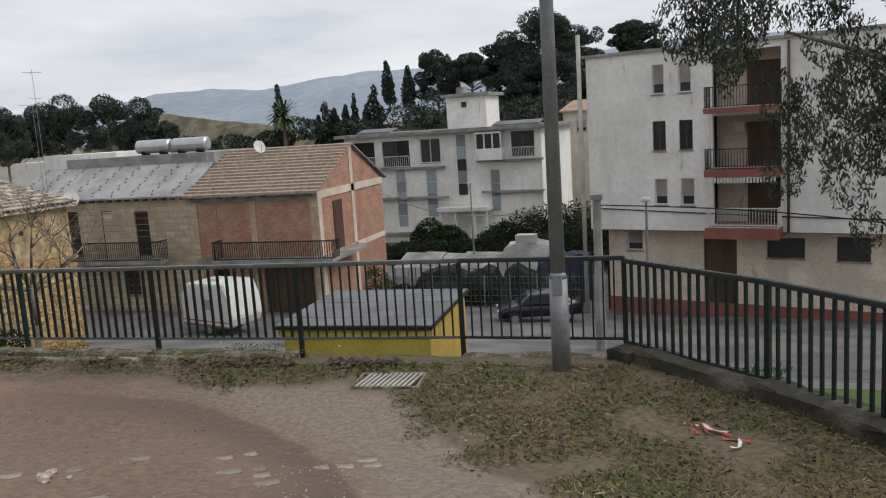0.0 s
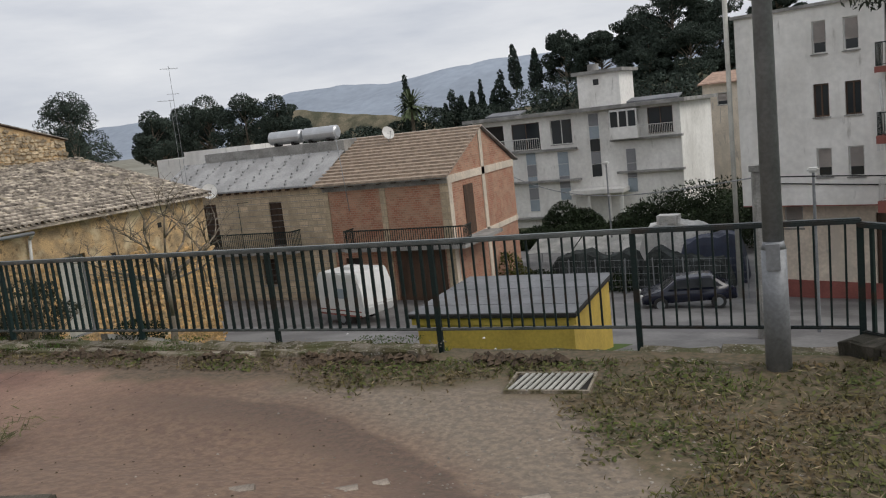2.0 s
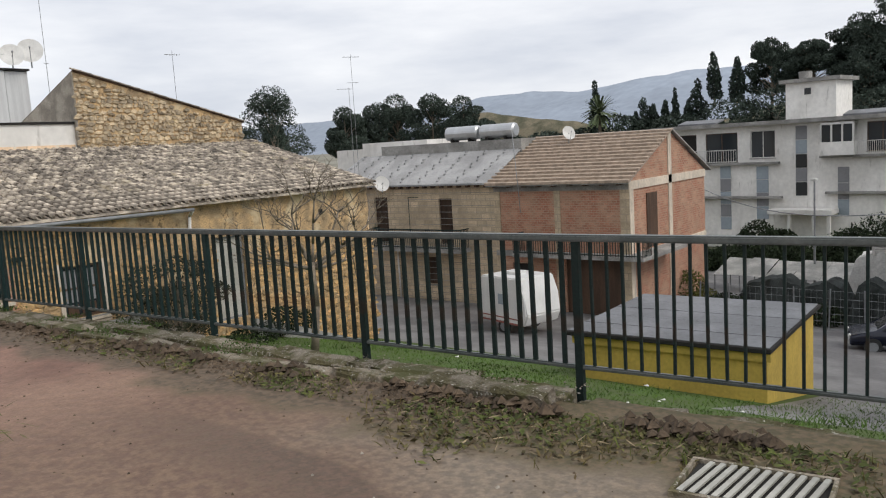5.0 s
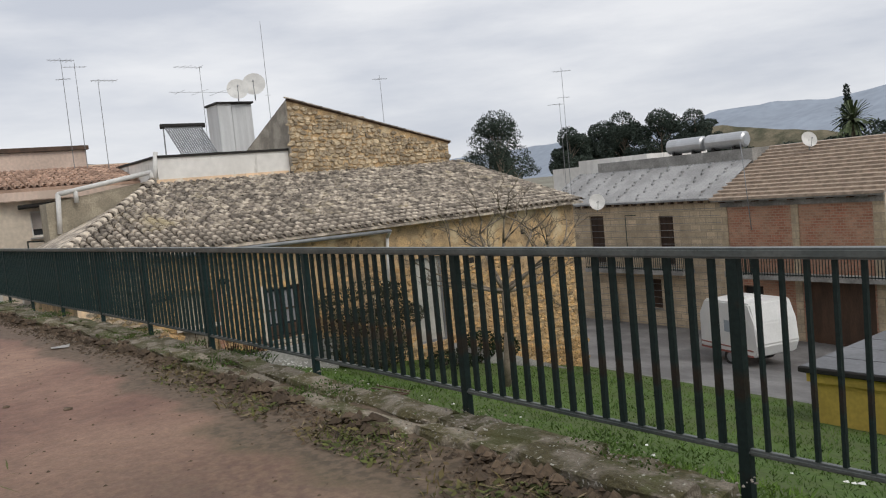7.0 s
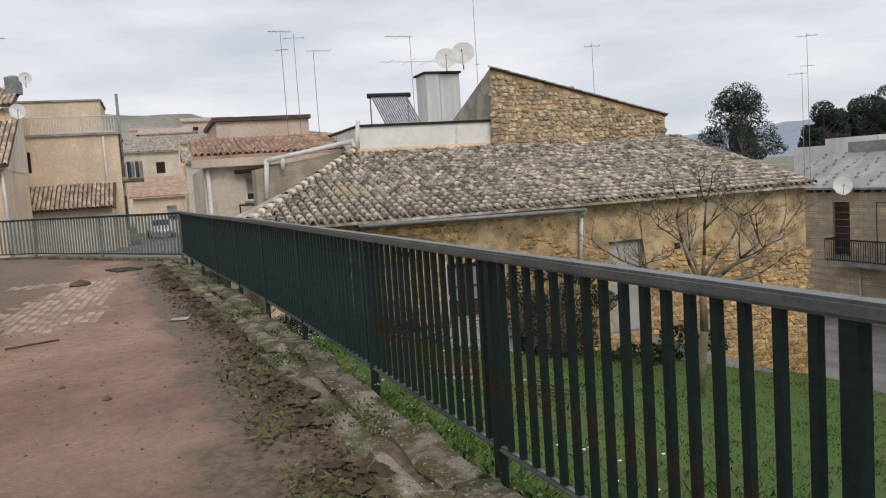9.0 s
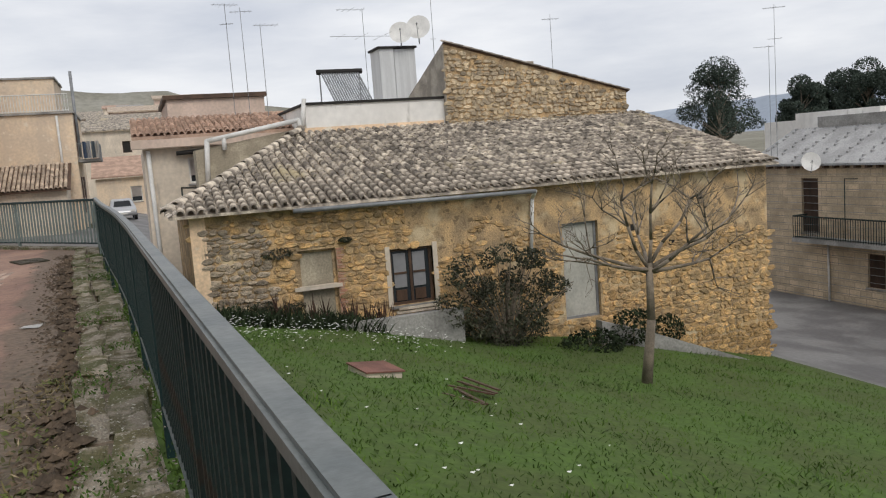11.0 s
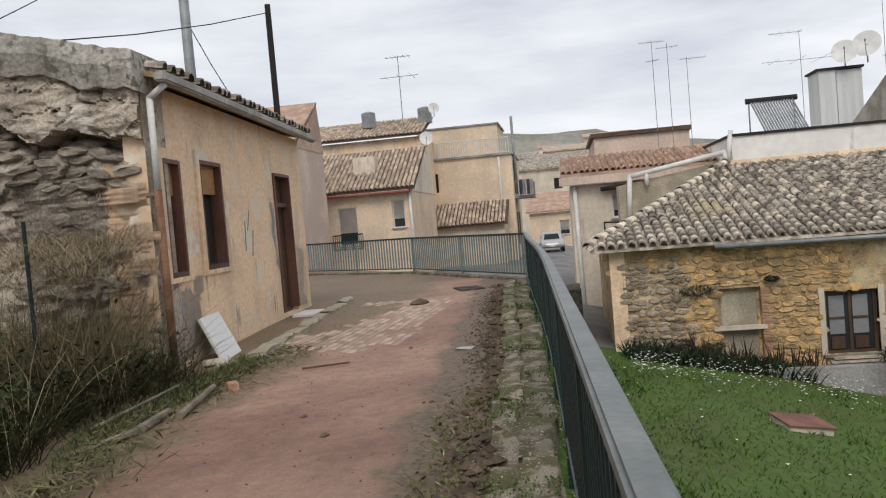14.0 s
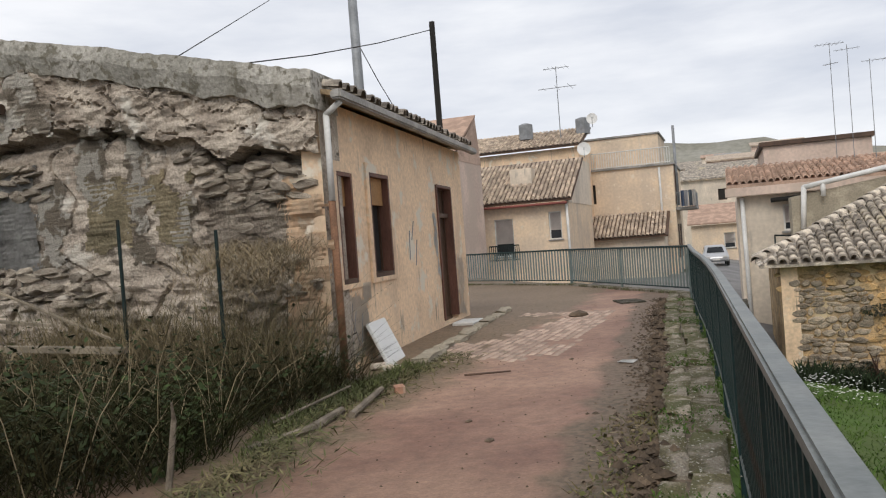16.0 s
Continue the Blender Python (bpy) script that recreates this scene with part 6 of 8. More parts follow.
pts = [(-3.0 - 20 * f, 29.8 + 28 * f, -1.5 - 1.2 * math.sin(f * 3.14) - 1.0 * f) for f in [i / 16 for i in range(17)]]
pipe("wire", pts, 0.025, M["galv"], cb, 5)

# poles behind the plastered house
bm = bmesh.new()
rod(bm, (-19.4, 1.2, -1), (-19.3, 1.2, 7.5), 0.13, 0.09, 10)
single("utility_pole", bm, M["galv"], "grey utility pole behind the plastered house", "pole", smooth=True)
bm = bmesh.new()
rod(bm, (-20.4, 2.6, -1), (-20.0, 2.72, 5.45), 0.075, 0.06, 8)
single("black_pole", bm, M["dark"], "dark tarred pole behind the plastered house", "pole")
wr = thing("overhead_wire", "overhead wires between poles and roofs", "cable")
pipe("wire", [(-20.0, 2.69, 5.28), (-17.5, 2.5, 4.5), (-15.0, 2.4, 3.8), (-12.6, 2.3, 3.2)], 0.009, M["dark"], wr, 4)
pipe("wire", [(-19.35, 1.25, 5.05), (-19.6, 1.55, 4.25), (-19.9, 1.86, 3.49)], 0.01, M["dark"], wr, 4)
pipe("wire", [(-24.8, -3.35, 8.54), (-15.5, 0.64, 4.7), (-14.0, 1.28, 4.08), (-11.6, 2.31, 3.09)], 0.008, M["dark"], wr, 4)

# ---- vehicles and yard ----
cv = thing("caravan", "old white caravan parked in the tarmac yard", "caravan", facing((-22.7, 32.4), (-19.6, 31.5), -7.25))
bm = bmesh.new()
prof = [(0.0, 0.55), (0.0, 1.9), (0.35, 2.45), (2.9, 2.5), (3.15, 1.75), (3.3, 0.95), (3.1, 0.5)]
a, b = [bm.verts.new((x, 0, z)) for x, z in prof], [bm.verts.new((x, 1.95, z)) for x, z in prof]
bm.faces.new(a[::-1]), bm.faces.new(b)
for i in range(len(prof)):
    bm.faces.new((a[i], a[(i + 1) % 7], b[(i + 1) % 7], b[i]))
bmesh.ops.bevel(bm, geom=bm.edges[:], offset=0.06, segments=2, affect="EDGES")
part("body", bm, M["vanwhite"], cv)
for z, h, mt in ((0.72, 0.05, "redrib"), (0.5, 0.07, "redrib")):
    bm = bmesh.new()
    box(bm, (0.05, -0.012, z), (3.05, 0.0, z + h))
    part("stripe", bm, M[mt], cv)
bm = bmesh.new()
vs = [bm.verts.new(p) for p in ((3.215, 0.25, 1.25), (3.215, 1.7, 1.25), (3.06, 1.7, 1.85), (3.06, 0.25, 1.85))]
bm.faces.new(vs)
bmesh.ops.solidify(bm, geom=bm.faces[:], thickness=-0.04)
part("end_window", bm, M["dark"], cv)
bm = bmesh.new()
box(bm, (1.5, -0.015, 1.3), (2.0, 0.0, 1.75))
part("side_window", bm, M["bluegrey"], cv)
bm = bmesh.new()
box(bm, (1.2, 0.7, 2.48), (1.9, 1.3, 2.6))
part("roof_vent", bm, M["vanwhite"], cv)
for y in (0.12, 1.8):
    bm = bmesh.new()
    rod(bm, (1.7, y - 0.09, 0.32), (1.7, y + 0.09, 0.32), 0.32, seg=18)
    w = part("wheel", bm, M["rubber"], cv)
    bm = bmesh.new()
    rod(bm, (1.7, y - 0.1, 0.32), (1.7, y + 0.1, 0.32), 0.18, seg=14)
    part("rim", bm, M["galv"], w)

def car_at(m, paint, label):
    c = thing("car", label, "car", m)
    bm = bmesh.new()
    prof = [(0.0, 0.35), (0.02, 0.75), (0.9, 0.92), (1.55, 1.42), (3.1, 1.48), (3.75, 1.0), (4.05, 0.9), (4.1, 0.4)]
    rows = []
    for y, k in ((0.0, 0.97), (0.12, 1.0), (1.58, 1.0), (1.7, 0.97)):
        rows.append([bm.verts.new((2.05 + (x - 2.05) * (1 if z < 0.95 else 0.98), 0.85 + (y - 0.85) * (1 if z < 0.95 else 0.82), 0.35 + (z - 0.35) * k)) for x, z in prof])
    bm.faces.new(rows[0][::-1]), bm.faces.new(rows[3])
    for a, b in zip(rows, rows[1:]):
        for i in range(8):
            bm.faces.new((a[i], a[(i + 1) % 8], b[(i + 1) % 8], b[i]))
    bmesh.ops.bevel(bm, geom=bm.edges[:], offset=0.04, segments=2, affect="EDGES")
    part("body", bm, paint, c, smooth=True)
    for y in (0.045, 1.655):
        bm = bmesh.new()
        vs = [bm.verts.new((x, 0.85 + (y - 0.85) * (1.06 if z < 1.1 else 0.90), z)) for x, z in ((1.1, 0.98), (1.65, 1.36), (3.0, 1.4), (3.5, 1.0))]
        bm.faces.new(vs)
        bmesh.ops.solidify(bm, geom=bm.faces[:], thickness=0.03)
        part("side_window", bm, M["glass"], c)
    for xa, za, xb, zb in ((0.98, 0.98, 1.5, 1.36), (3.68, 1.05, 3.16, 1.42)):
        bm = bmesh.new()
        d = -0.03 if xa < 2 else 0.03
        vs = [bm.verts.new(p) for p in ((xa + d, 0.25, za), (xa + d, 1.45, za), (xb + d, 1.35, zb), (xb + d, 0.35, zb))]
        bm.faces.new(vs)
        bmesh.ops.solidify(bm, geom=bm.faces[:], thickness=0.03)
        part("windscreen", bm, M["glass"], c)
    for x in (0.8, 3.3):
        for y in (0.05, 1.65):
            bm = bmesh.new()
            rod(bm, (x, y - 0.1, 0.32), (x, y + 0.1, 0.32), 0.32, seg=18)
            w = part("wheel", bm, M["rubber"], c)
            bm = bmesh.new()
            rod(bm, (x, y - 0.11, 0.32), (x, y + 0.11, 0.32), 0.19, seg=12)
            part("rim", bm, M["galv"], w)
    for y in (0.25, 1.45):
        bm = bmesh.new()
        box(bm, (-0.015, y - 0.15, 0.62), (0.05, y + 0.15, 0.74))
        part("headlight", bm, M["whitepaint"], c)
    bm = bmesh.new()
    box(bm, (-0.02, 0.6, 0.45), (0.03, 1.1, 0.56))
    part("number_plate", bm, M["whitepaint"], c)
    return c


car_at(facing((-8.6, 37.3), (-5.2, 38.2), -8.05), M["navy"], "dark navy hatchback car on the wet tarmac")
car_at(facing((-64, 8.3), (-68, 8.1), -2.42), mat("silver_paint", (0.5, 0.51, 0.53), 0.3, 0.1, 1, 0, metal=0.3), "silver car parked in the far street")

# sheeted heaps, awnings and hedge between the yard and the flats
def draped(name, label, category, x0, x1, y0, y1, z0, tops, material, seed, group=""):
    """A cloth thrown over uneven things: tops are (x, height) along it, falling to z0 at the edges."""
    nx, ny = 44, 16
    bm, g = bmesh.new(), []
    for i in range(nx + 1):
        x = x0 + (x1 - x0) * i / nx
        row = []
        for j in range(ny + 1):
            f, y = j / ny, y0 + (y1 - y0) * j / ny
            side = min(1, 6 * min(f, 1 - f), 9 * min(i / nx, 1 - i / nx))
            h = lerp_table(tops, x) + 0.16 * noise.noise((x * 1.1, y * 1.1, seed)) + 0.10 * noise.noise((x * 3.1, y * 2.0, seed + 3))
            row.append(bm.verts.new((x, y + 0.12 * noise.noise((x * 2.3, h, seed)), z0 + (h - z0) * side ** 0.6)))
        g.append(row)
    for i in range(nx):
        for j in range(ny):
            bm.faces.new((g[i][j], g[i + 1][j], g[i + 1][j + 1], g[i][j + 1]))
    bm.faces.new([r[0] for r in g[::-1]] + [v for v in g[0][1:-1]] + [r[-1] for r in g] + [v for v in g[-1][-2:0:-1]])
    return single(name, bm, material, label, category, group=group)


NET = mat("dark_shade_net", (0.055, 0.062, 0.06), 0.95, 0.5, 1.4, 0.6, col2=(0.024, 0.028, 0.026), spec=0.2)
SHEET = mat("dirty_white_sheet", (0.66, 0.65, 0.62), 0.8, 0.25, 0.7, 0.3, col2=(0.42, 0.42, 0.40))
# two lumpy heaps covered with shade netting
draped("netted_mound", "long lumpy heap under dark shade netting in the yard", "heap", -15.6, -9.8, 44.0, 46.6, -8.9, [(-15.6, -7.4), (-14.6, -6.8), (-13.2, -6.55), (-12.2, -6.95), (-11, -6.6), (-9.8, -7.0)], NET, 3, "sheeted heaps")
draped("netted_mound", "long lumpy heap under dark shade netting in the yard", "heap", -10.2, -5.4, 43.9, 46.2, -8.9, [(-10.2, -7.0), (-9.2, -6.45), (-8.2, -6.95), (-7.2, -7.1), (-5.4, -7.2)], NET, 9, "sheeted heaps")
draped("blue_tarpaulin", "dark blue tarpaulin over a parked trailer in the yard", "tarpaulin", -8.6, -4.9, 46.4, 48.6, -8.9, [(-8.6, -6.75), (-7.5, -6.4), (-6, -6.2), (-4.9, -6.35)], mat("dark_blue_tarpaulin", (0.025, 0.035, 0.07), 0.6, 0.3, 1.0, 0.2), 5)
draped("white_sheet", "rumpled dirty white sheet over a low stack", "sheet", -11.3, -6.9, 48.9, 52.0, -8.9, [(-11.3, -6.4), (-10.2, -5.95), (-9.4, -5.8), (-8.0, -6.0), (-6.9, -6.5)], SHEET, 7)
aw = thing("yard_awning", "long pale sheeted awning on thin posts in the yard", "awning", facing((-18.6, 50.4), (-11.2, 49.8), 0))
for i in range(5):
    bm = bmesh.new()
    xa, xb, k = i * 1.48, i * 1.48 + 1.46, 0.06 * math.sin(i * 2.3)
    vs = [bm.verts.new(p) for p in ((xa, 0, -7.55 + k), (xb, 0, -7.5 - k), (xb, 2.4, -6.9 + k), (xa, 2.4, -6.86 + k))]
    bm.faces.new(vs)
    bmesh.ops.solidify(bm, geom=bm.faces[:], thickness=0.05)
    part("roof_sheet", bm, SHEET, aw)
    for yy, zz in ((0.1, -7.55), (2.3, -6.95)):
        bm = bmesh.new()
        rod(bm, (xa + 0.05, yy, -9.1), (xa + 0.05, yy, zz), 0.04, seg=6)
        part("post", bm, M["galv"], aw)
wc = thing("white_crate", "pale slatted crate on top of the white sheet", "crate", Matrix.Translation((-9.4, 49.8, -5.86)) @ Matrix.Rotation(radians(-6), 4, "Z"))
for i in range(5):
    bm = bmesh.new()
    box(bm, (-0.62, -0.4, i * 0.1), (0.62, 0.4, i * 0.1 + 0.075))
    part("slat", bm, M["whitepaint"], wc)
for x in (-0.5, 0.5):
    bm = bmesh.new()
    box(bm, (x - 0.05, -0.44, -0.12), (x + 0.05, -0.402, 0.5))
    part("batten", bm, M["whitepaint"], wc)
hedge_rng = np.random.default_rng(21)


def bush(name, label, category, blobs, count, size, material="bush", group="", twigs=0):
    x, y, z = blobs[0][0], blobs[0][1], min(b[2] - b[5] for b in blobs)
    t = thing(name, label, category, Matrix.Translation((x, y, z)), group=group)
    loc = [(b[0] - x, b[1] - y, b[2] - z, b[3], b[4], b[5]) for b in blobs]
    me = cloud_mesh("leaves", loc, count, size, M[material], hedge_rng)
    ob = new("leaves", me)
    ob.parent = t
    tagged(ob, kind="stuff")
    bm = bmesh.new()
    for k in range(max(3, twigs)):
        b = loc[int(hedge_rng.integers(len(loc)))]
        tip = Vector((b[0] + hedge_rng.normal(0, b[3] * 0.6), b[1] + hedge_rng.normal(0, b[4] * 0.6), b[2] + hedge_rng.uniform(0, b[5])))
        mid = Vector((tip.x * 0.4, tip.y * 0.4, tip.z * 0.55))
        rod(bm, (hedge_rng.normal(0, 0.05), hedge_rng.normal(0, 0.05), 0), mid, 0.02 + size * 0.08, 0.015 + size * 0.05, 5), rod(bm, mid, tip, 0.015 + size * 0.05, 0.008, 4)
    part("stem", bm, M["bark"], t)
    return t


for x, y, zt, r in ((-23.5, 60.5, -7.4, 1.3), (-21.0, 60, -7.2, 1.3), (-18.6, 60, -7.15, 1.3), (-16.2, 60, -7.0, 1.3), (-13.6, 60.5, -6.6, 1.4), (-20.0, 63.5, -5.8, 1.15), (-18.4, 64, -6.5, 1.0), (-13.6, 62.5, -6.2, 1.7), (-11.6, 62, -5.1, 2.0), (-9.6, 62, -4.7, 2.2), (-7.4, 62, -4.6, 2.1), (-9.0, 58.5, -6.4, 1.7), (-5.6, 58, -5.0, 2.2), (-3.0, 57, -4.6, 2.2), (-11.8, 58.5, -7.2, 1.3)):
    z = low(x, y)
    h = (zt - z) / 2
    bush("hedge_bush", "dark green evergreen bush behind the yard", "bush", [(x, y, z + h, r * 1.15, r, h), (x + r * 0.7, y + 0.3, z + h * 0.8, r * 0.8, r, h * 0.8), (x - r * 0.7, y - 0.2, z + h * 0.75, r * 0.8, r, h * 0.75)], 5200, 0.12, "bush", "yard bushes")
M["yellowbush"] = mat("yellow_green_leaves", (0.13, 0.135, 0.035), 0.85, 0.4, 0.5, 0, rand=0.5, island=True, spec=0.2)
bush("low_bush", "yellowish green bush beside the brick house", "bush", [(-17.6, 44.2, -7.4, 1.0, 0.9, 1.1), (-16.9, 44.5, -7.9, 0.8, 0.7, 0.7)], 2600, 0.09, "yellowbush", "yard fence bushes")
for x, y, r in ((-15.4, 43.6, 0.7), (-12.6, 43.4, 0.6), (-11.2, 43.5, 0.7)):
    z = low(x, y)
    bush("low_bush", "low dark bush by the yard fence", "bush", [(x, y, z + r * 0.6, r * 1.6, r, r * 0.8)], 1400, 0.09, "bush", "yard fence bushes")
yf = thing("wire_fence", "wire fence on thin posts along the yard", "fence", facing((-16.5, 42.6), (-4.5, 42.2), -8.6))
for i in range(9):
    bm = bmesh.new()
    rod(bm, (i * 1.5, 0, 0), (i * 1.5 + rng.normal(0, 0.05), 0, 2.1), 0.035, seg=5)
    part("post", bm, M["galv"], yf)
bm = bmesh.new()
for k in range(6):
    rod(bm, (0, 0, 0.25 + k * 0.35), (12, 0, 0.25 + k * 0.35), 0.009, seg=3)
for k in range(48):
    rod(bm, (k * 0.25, 0, 0.2), (k * 0.25, 0, 2.05), 0.006, seg=3)
tagged(part("wire", bm, M["galv"], yf), kind="stuff")

# ---- trees ----
tree_rng = np.random.default_rng(5)


def pine(x, y, top, r, label="dark umbrella pine with a broad crown", spread=1.0, crown=0.5, count=4200, base=None, size=0.42, cone=0.5):
    z0 = low(x, y) - 0.3 if base is None else base
    t = thing("pine_tree", label, "tree", Matrix.Translation((x, y, z0)), group="pines on the slopes")
    h = top - z0
    hb = h * (1 - crown)
    bm = bmesh.new()
    rod(bm, (0, 0, 0), (0.2, 0, hb), 0.32, 0.22, 8), rod(bm, (0.2, 0, hb), (0.1, 0.2, h * 0.93), 0.22, 0.08, 7)
    blobs = []
    for k in range(30):
        a = 2.4 * k + tree_rng.uniform(-0.4, 0.4)
        f = tree_rng.uniform(0.15, 0.85)
        q = r * spread * tree_rng.uniform(0.45, 0.85) * (1.1 - f * cone)
        c = (q * math.cos(a), q * math.sin(a), hb + (h - hb) * f)
        rod(bm, (0.15, 0.1, hb + (h - hb) * max(0, f - 0.3)), c, 0.1, 0.04, 5)
        blobs.append((*c, r * tree_rng.uniform(0.15, 0.34), r * tree_rng.uniform(0.15, 0.34), (h - hb) * tree_rng.uniform(0.07, 0.16)))
    blobs.append((0, 0, h - (h - hb) * 0.16, r * 0.4, r * 0.4, (h - hb) * 0.2))
    part("trunk", bm, M["bark"], t)
    ob = new("crown", cloud_mesh("crown", blobs, int(count * 3.4), size * 0.62, M["leaf"], tree_rng, thin=0.4))
    ob.parent = t
    tagged(ob, kind="stuff")


for x, y, top, r in ((-141, 122, 16.5, 12.5), (-122, 125, 10.8, 6.5), (-131, 137, 9.8, 7), (-119, 138, 13.2, 8), (-110, 139, 12.6, 7.5), (-101, 138, 11.4, 6.5), (-126, 140, 12, 7.5), (-150, 130, 9, 7), (-95, 137, 6.5, 4)):
    pine(x, y, top - 1.0, r * 0.84, crown=0.62 if x > -141 else 0.74, cone=0.5 if x > -141 else 0.95)
for x, y, top, r, c in ((-44.5, 152, 15.5, 4.5, 0.7), (-37.5, 151, 14.4, 6, 0.55), (-31, 155, 17, 7, 0.6), (-24.5, 151, 21, 9, 0.62), (-18.5, 156, 18, 7.5, 0.7), (-7.6, 150, 17.4, 5.2, 0.34), (-28, 146, 12, 6, 0.75), (-21, 145, 13, 6.5, 0.8), (-14, 147, 9, 5, 0.8)):
    pine(x, y, top, r, crown=c, count=5200)


def cypress(x, y, z0, top, r):
    t = thing("cypress_tree", "slender dark green cypress tree", "tree", Matrix.Translation((x, y, z0)), group="row of cypresses")
    h = top - z0
    bm = bmesh.new()
    rod(bm, (0, 0, -1), (0, 0, h * 0.6), 0.16, 0.06, 6)
    part("trunk", bm, M["bark"], t)
    blobs = [(tree_rng.normal(0, r * 0.12), tree_rng.normal(0, r * 0.12), h * (0.12 + 0.8 * k / 9), r * (0.75 + 0.35 * math.sin(math.pi * min(1, (k + 2) / 10))) * (1 - 0.55 * (k / 9) ** 3), r * 0.8 * (1 - 0.5 * (k / 9) ** 3), h * 0.09) for k in range(10)]
    ob = new("crown", cloud_mesh("crown", blobs, 1700, 0.3, M["cypress"], tree_rng, droop=-1.5))
    ob.parent = t
    tagged(ob, kind="stuff")


for x, z0, top, r in ((-77.3, -1, 11.7, 1.35), (-67, -1, 7.6, 1.7), (-65.2, -1, 6.2, 1.2), (-63, -1, 6.8, 1.1), (-61, -1, 8.8, 0.75), (-56.8, 0, 10.1, 1.5), (-58.6, 0, 6.5, 1.0), (-53.7, 5.8, 14.4, 1.25), (-49.7, 5.2, 13.2, 1.35), (-69, -1, 5.0, 1.0)):
    cypress(x, 150, z0, top, r)
# bushes along the cypress row
for x, y, z, r in ((-72, 148, 2.6, 3.2), (-79, 149, 1.0, 2.5), (-60, 147, 2.0, 3.0), (-50, 147, 3.5, 3.6), (-42, 146, 4.5, 4.0), (-34, 143, 4.0, 4.5), (-86, 145, 0.5, 3.0), (-94, 142, 0.5, 3.2), (-10, 120, -1, 4.5), (-3, 112, -2, 5), (-24, 135, 2.5, 4)):
    bush("shrub", "dark green shrub on the hillside", "bush", [(x, y, z, r * 1.4, r, r * 0.7), (x + r, y, z - 0.4, r, r, r * 0.6)], 1700, 0.34, "leaf", "hillside shrubs")
# palm among the cypresses
pa = thing("palm_tree", "palm with a full round head of fronds", "tree", Matrix.Translation((-74.4, 146, -2)))
bm = bmesh.new()
rod(bm, (0, 0, 0), (0, 0, 7), 0.4, 0.35, 8)
part("trunk", bm, M["bark"], pa)
vs = []
for k in range(110):
    a, e = tree_rng.uniform(0, 6.28), tree_rng.uniform(-0.5, 1.4)
    d = np.array([math.cos(a) * math.cos(e), math.sin(a) * math.cos(e), math.sin(e)])
    sd = np.array([-math.sin(a), math.cos(a), 0]) * 0.22
    p = np.array([0, 0, 7.0])
    for j in range(4):
        q = p + d * 1.02
        vs += [p - sd, p + sd, q + sd * 0.8, q - sd * 0.8]
        p = q
        d = d - np.array([0, 0, 0.28])
        d /= np.linalg.norm(d)
ob = new("fronds", quads("fronds", np.array(vs), M["palm"]))
ob.parent = pa
tagged(ob, kind="stuff")

# drooping tree over the apartment block
dt = thing("drooping_tree", "drooping dark green tree crown beside the yard", "tree", Matrix.Translation((9.2, 25.0, -6.2)))
bm = bmesh.new()
rod(bm, (0, 0, 0), (-0.8, 0, 5.0), 0.38, 0.3, 10), rod(bm, (-0.8, 0, 5.0), (-2.4, -0.6, 9.0), 0.28, 0.16, 8), rod(bm, (-2.4, -0.6, 9.0), (-5.2, -1.0, 11.6), 0.16, 0.06, 6)
rod(bm, (-0.8, 0, 5.0), (-3.8, -1.0, 7.4), 0.14, 0.06, 6), rod(bm, (-2.0, -0.5, 8.2), (-6.5, -1.0, 9.8), 0.12, 0.04, 6), rod(bm, (-3.8, -1, 7.4), (-5.6, -1.2, 6.6), 0.06, 0.02, 5)
part("trunk", bm, M["bark"], dt)
blobs = []
for k in range(120):
    f = tree_rng.random() ** 0.65
    x = -9.4 + 10.2 * f
    top, bottom = 12.6, 9.6 - 5.4 * min(1, max(0, (x + 8.4) / 3.2)) + 0.8 * math.sin(x * 2.3)
    z = bottom + (top - bottom) * tree_rng.random() ** 0.85
    blobs.append((x + tree_rng.normal(0, 0.2), -1 + tree_rng.normal(0, 1.1), z, tree_rng.uniform(0.35, 0.9), 0.7, tree_rng.uniform(0.5, 1.2)))
ob = new("crown", cloud_mesh("crown", blobs, 52000, 0.095, M["droopleaf"], tree_rng, thin=0.28, droop=1.8))
ob.parent = dt
tagged(ob, kind="stuff")

# bare tree on the lawn
bt = thing("bare_tree", "leafless grey tree with spreading branches on the lawn", "tree", Matrix.Translation((-17.0, 17.5, low(-17.0, 17.5) - 0.1)))
bm = bmesh.new()


def limb(p, d, length, r, depth):
    p, d = Vector(p), Vector(d).normalized()
    n = 3
    for i in range(n):
        q = p + d * length / n
        rod(bm, p, q, r * (1 - 0.18 * i), r * (1 - 0.18 * (i + 1)), 6 if r > 0.03 else 4)
        p = q
        d = (d + Vector((tree_rng.normal(0, 0.16), tree_rng.normal(0, 0.16), tree_rng.normal(0.06, 0.1)))).normalized()
        if depth and i:
            for _ in range(2):
                side = Vector((tree_rng.normal(), tree_rng.normal(), tree_rng.normal(0.25, 0.4))).normalized()
                limb(p, d * 0.6 + side * 0.6, length * tree_rng.uniform(0.4, 0.62), max(0.0045, r * 0.5), depth - 1)


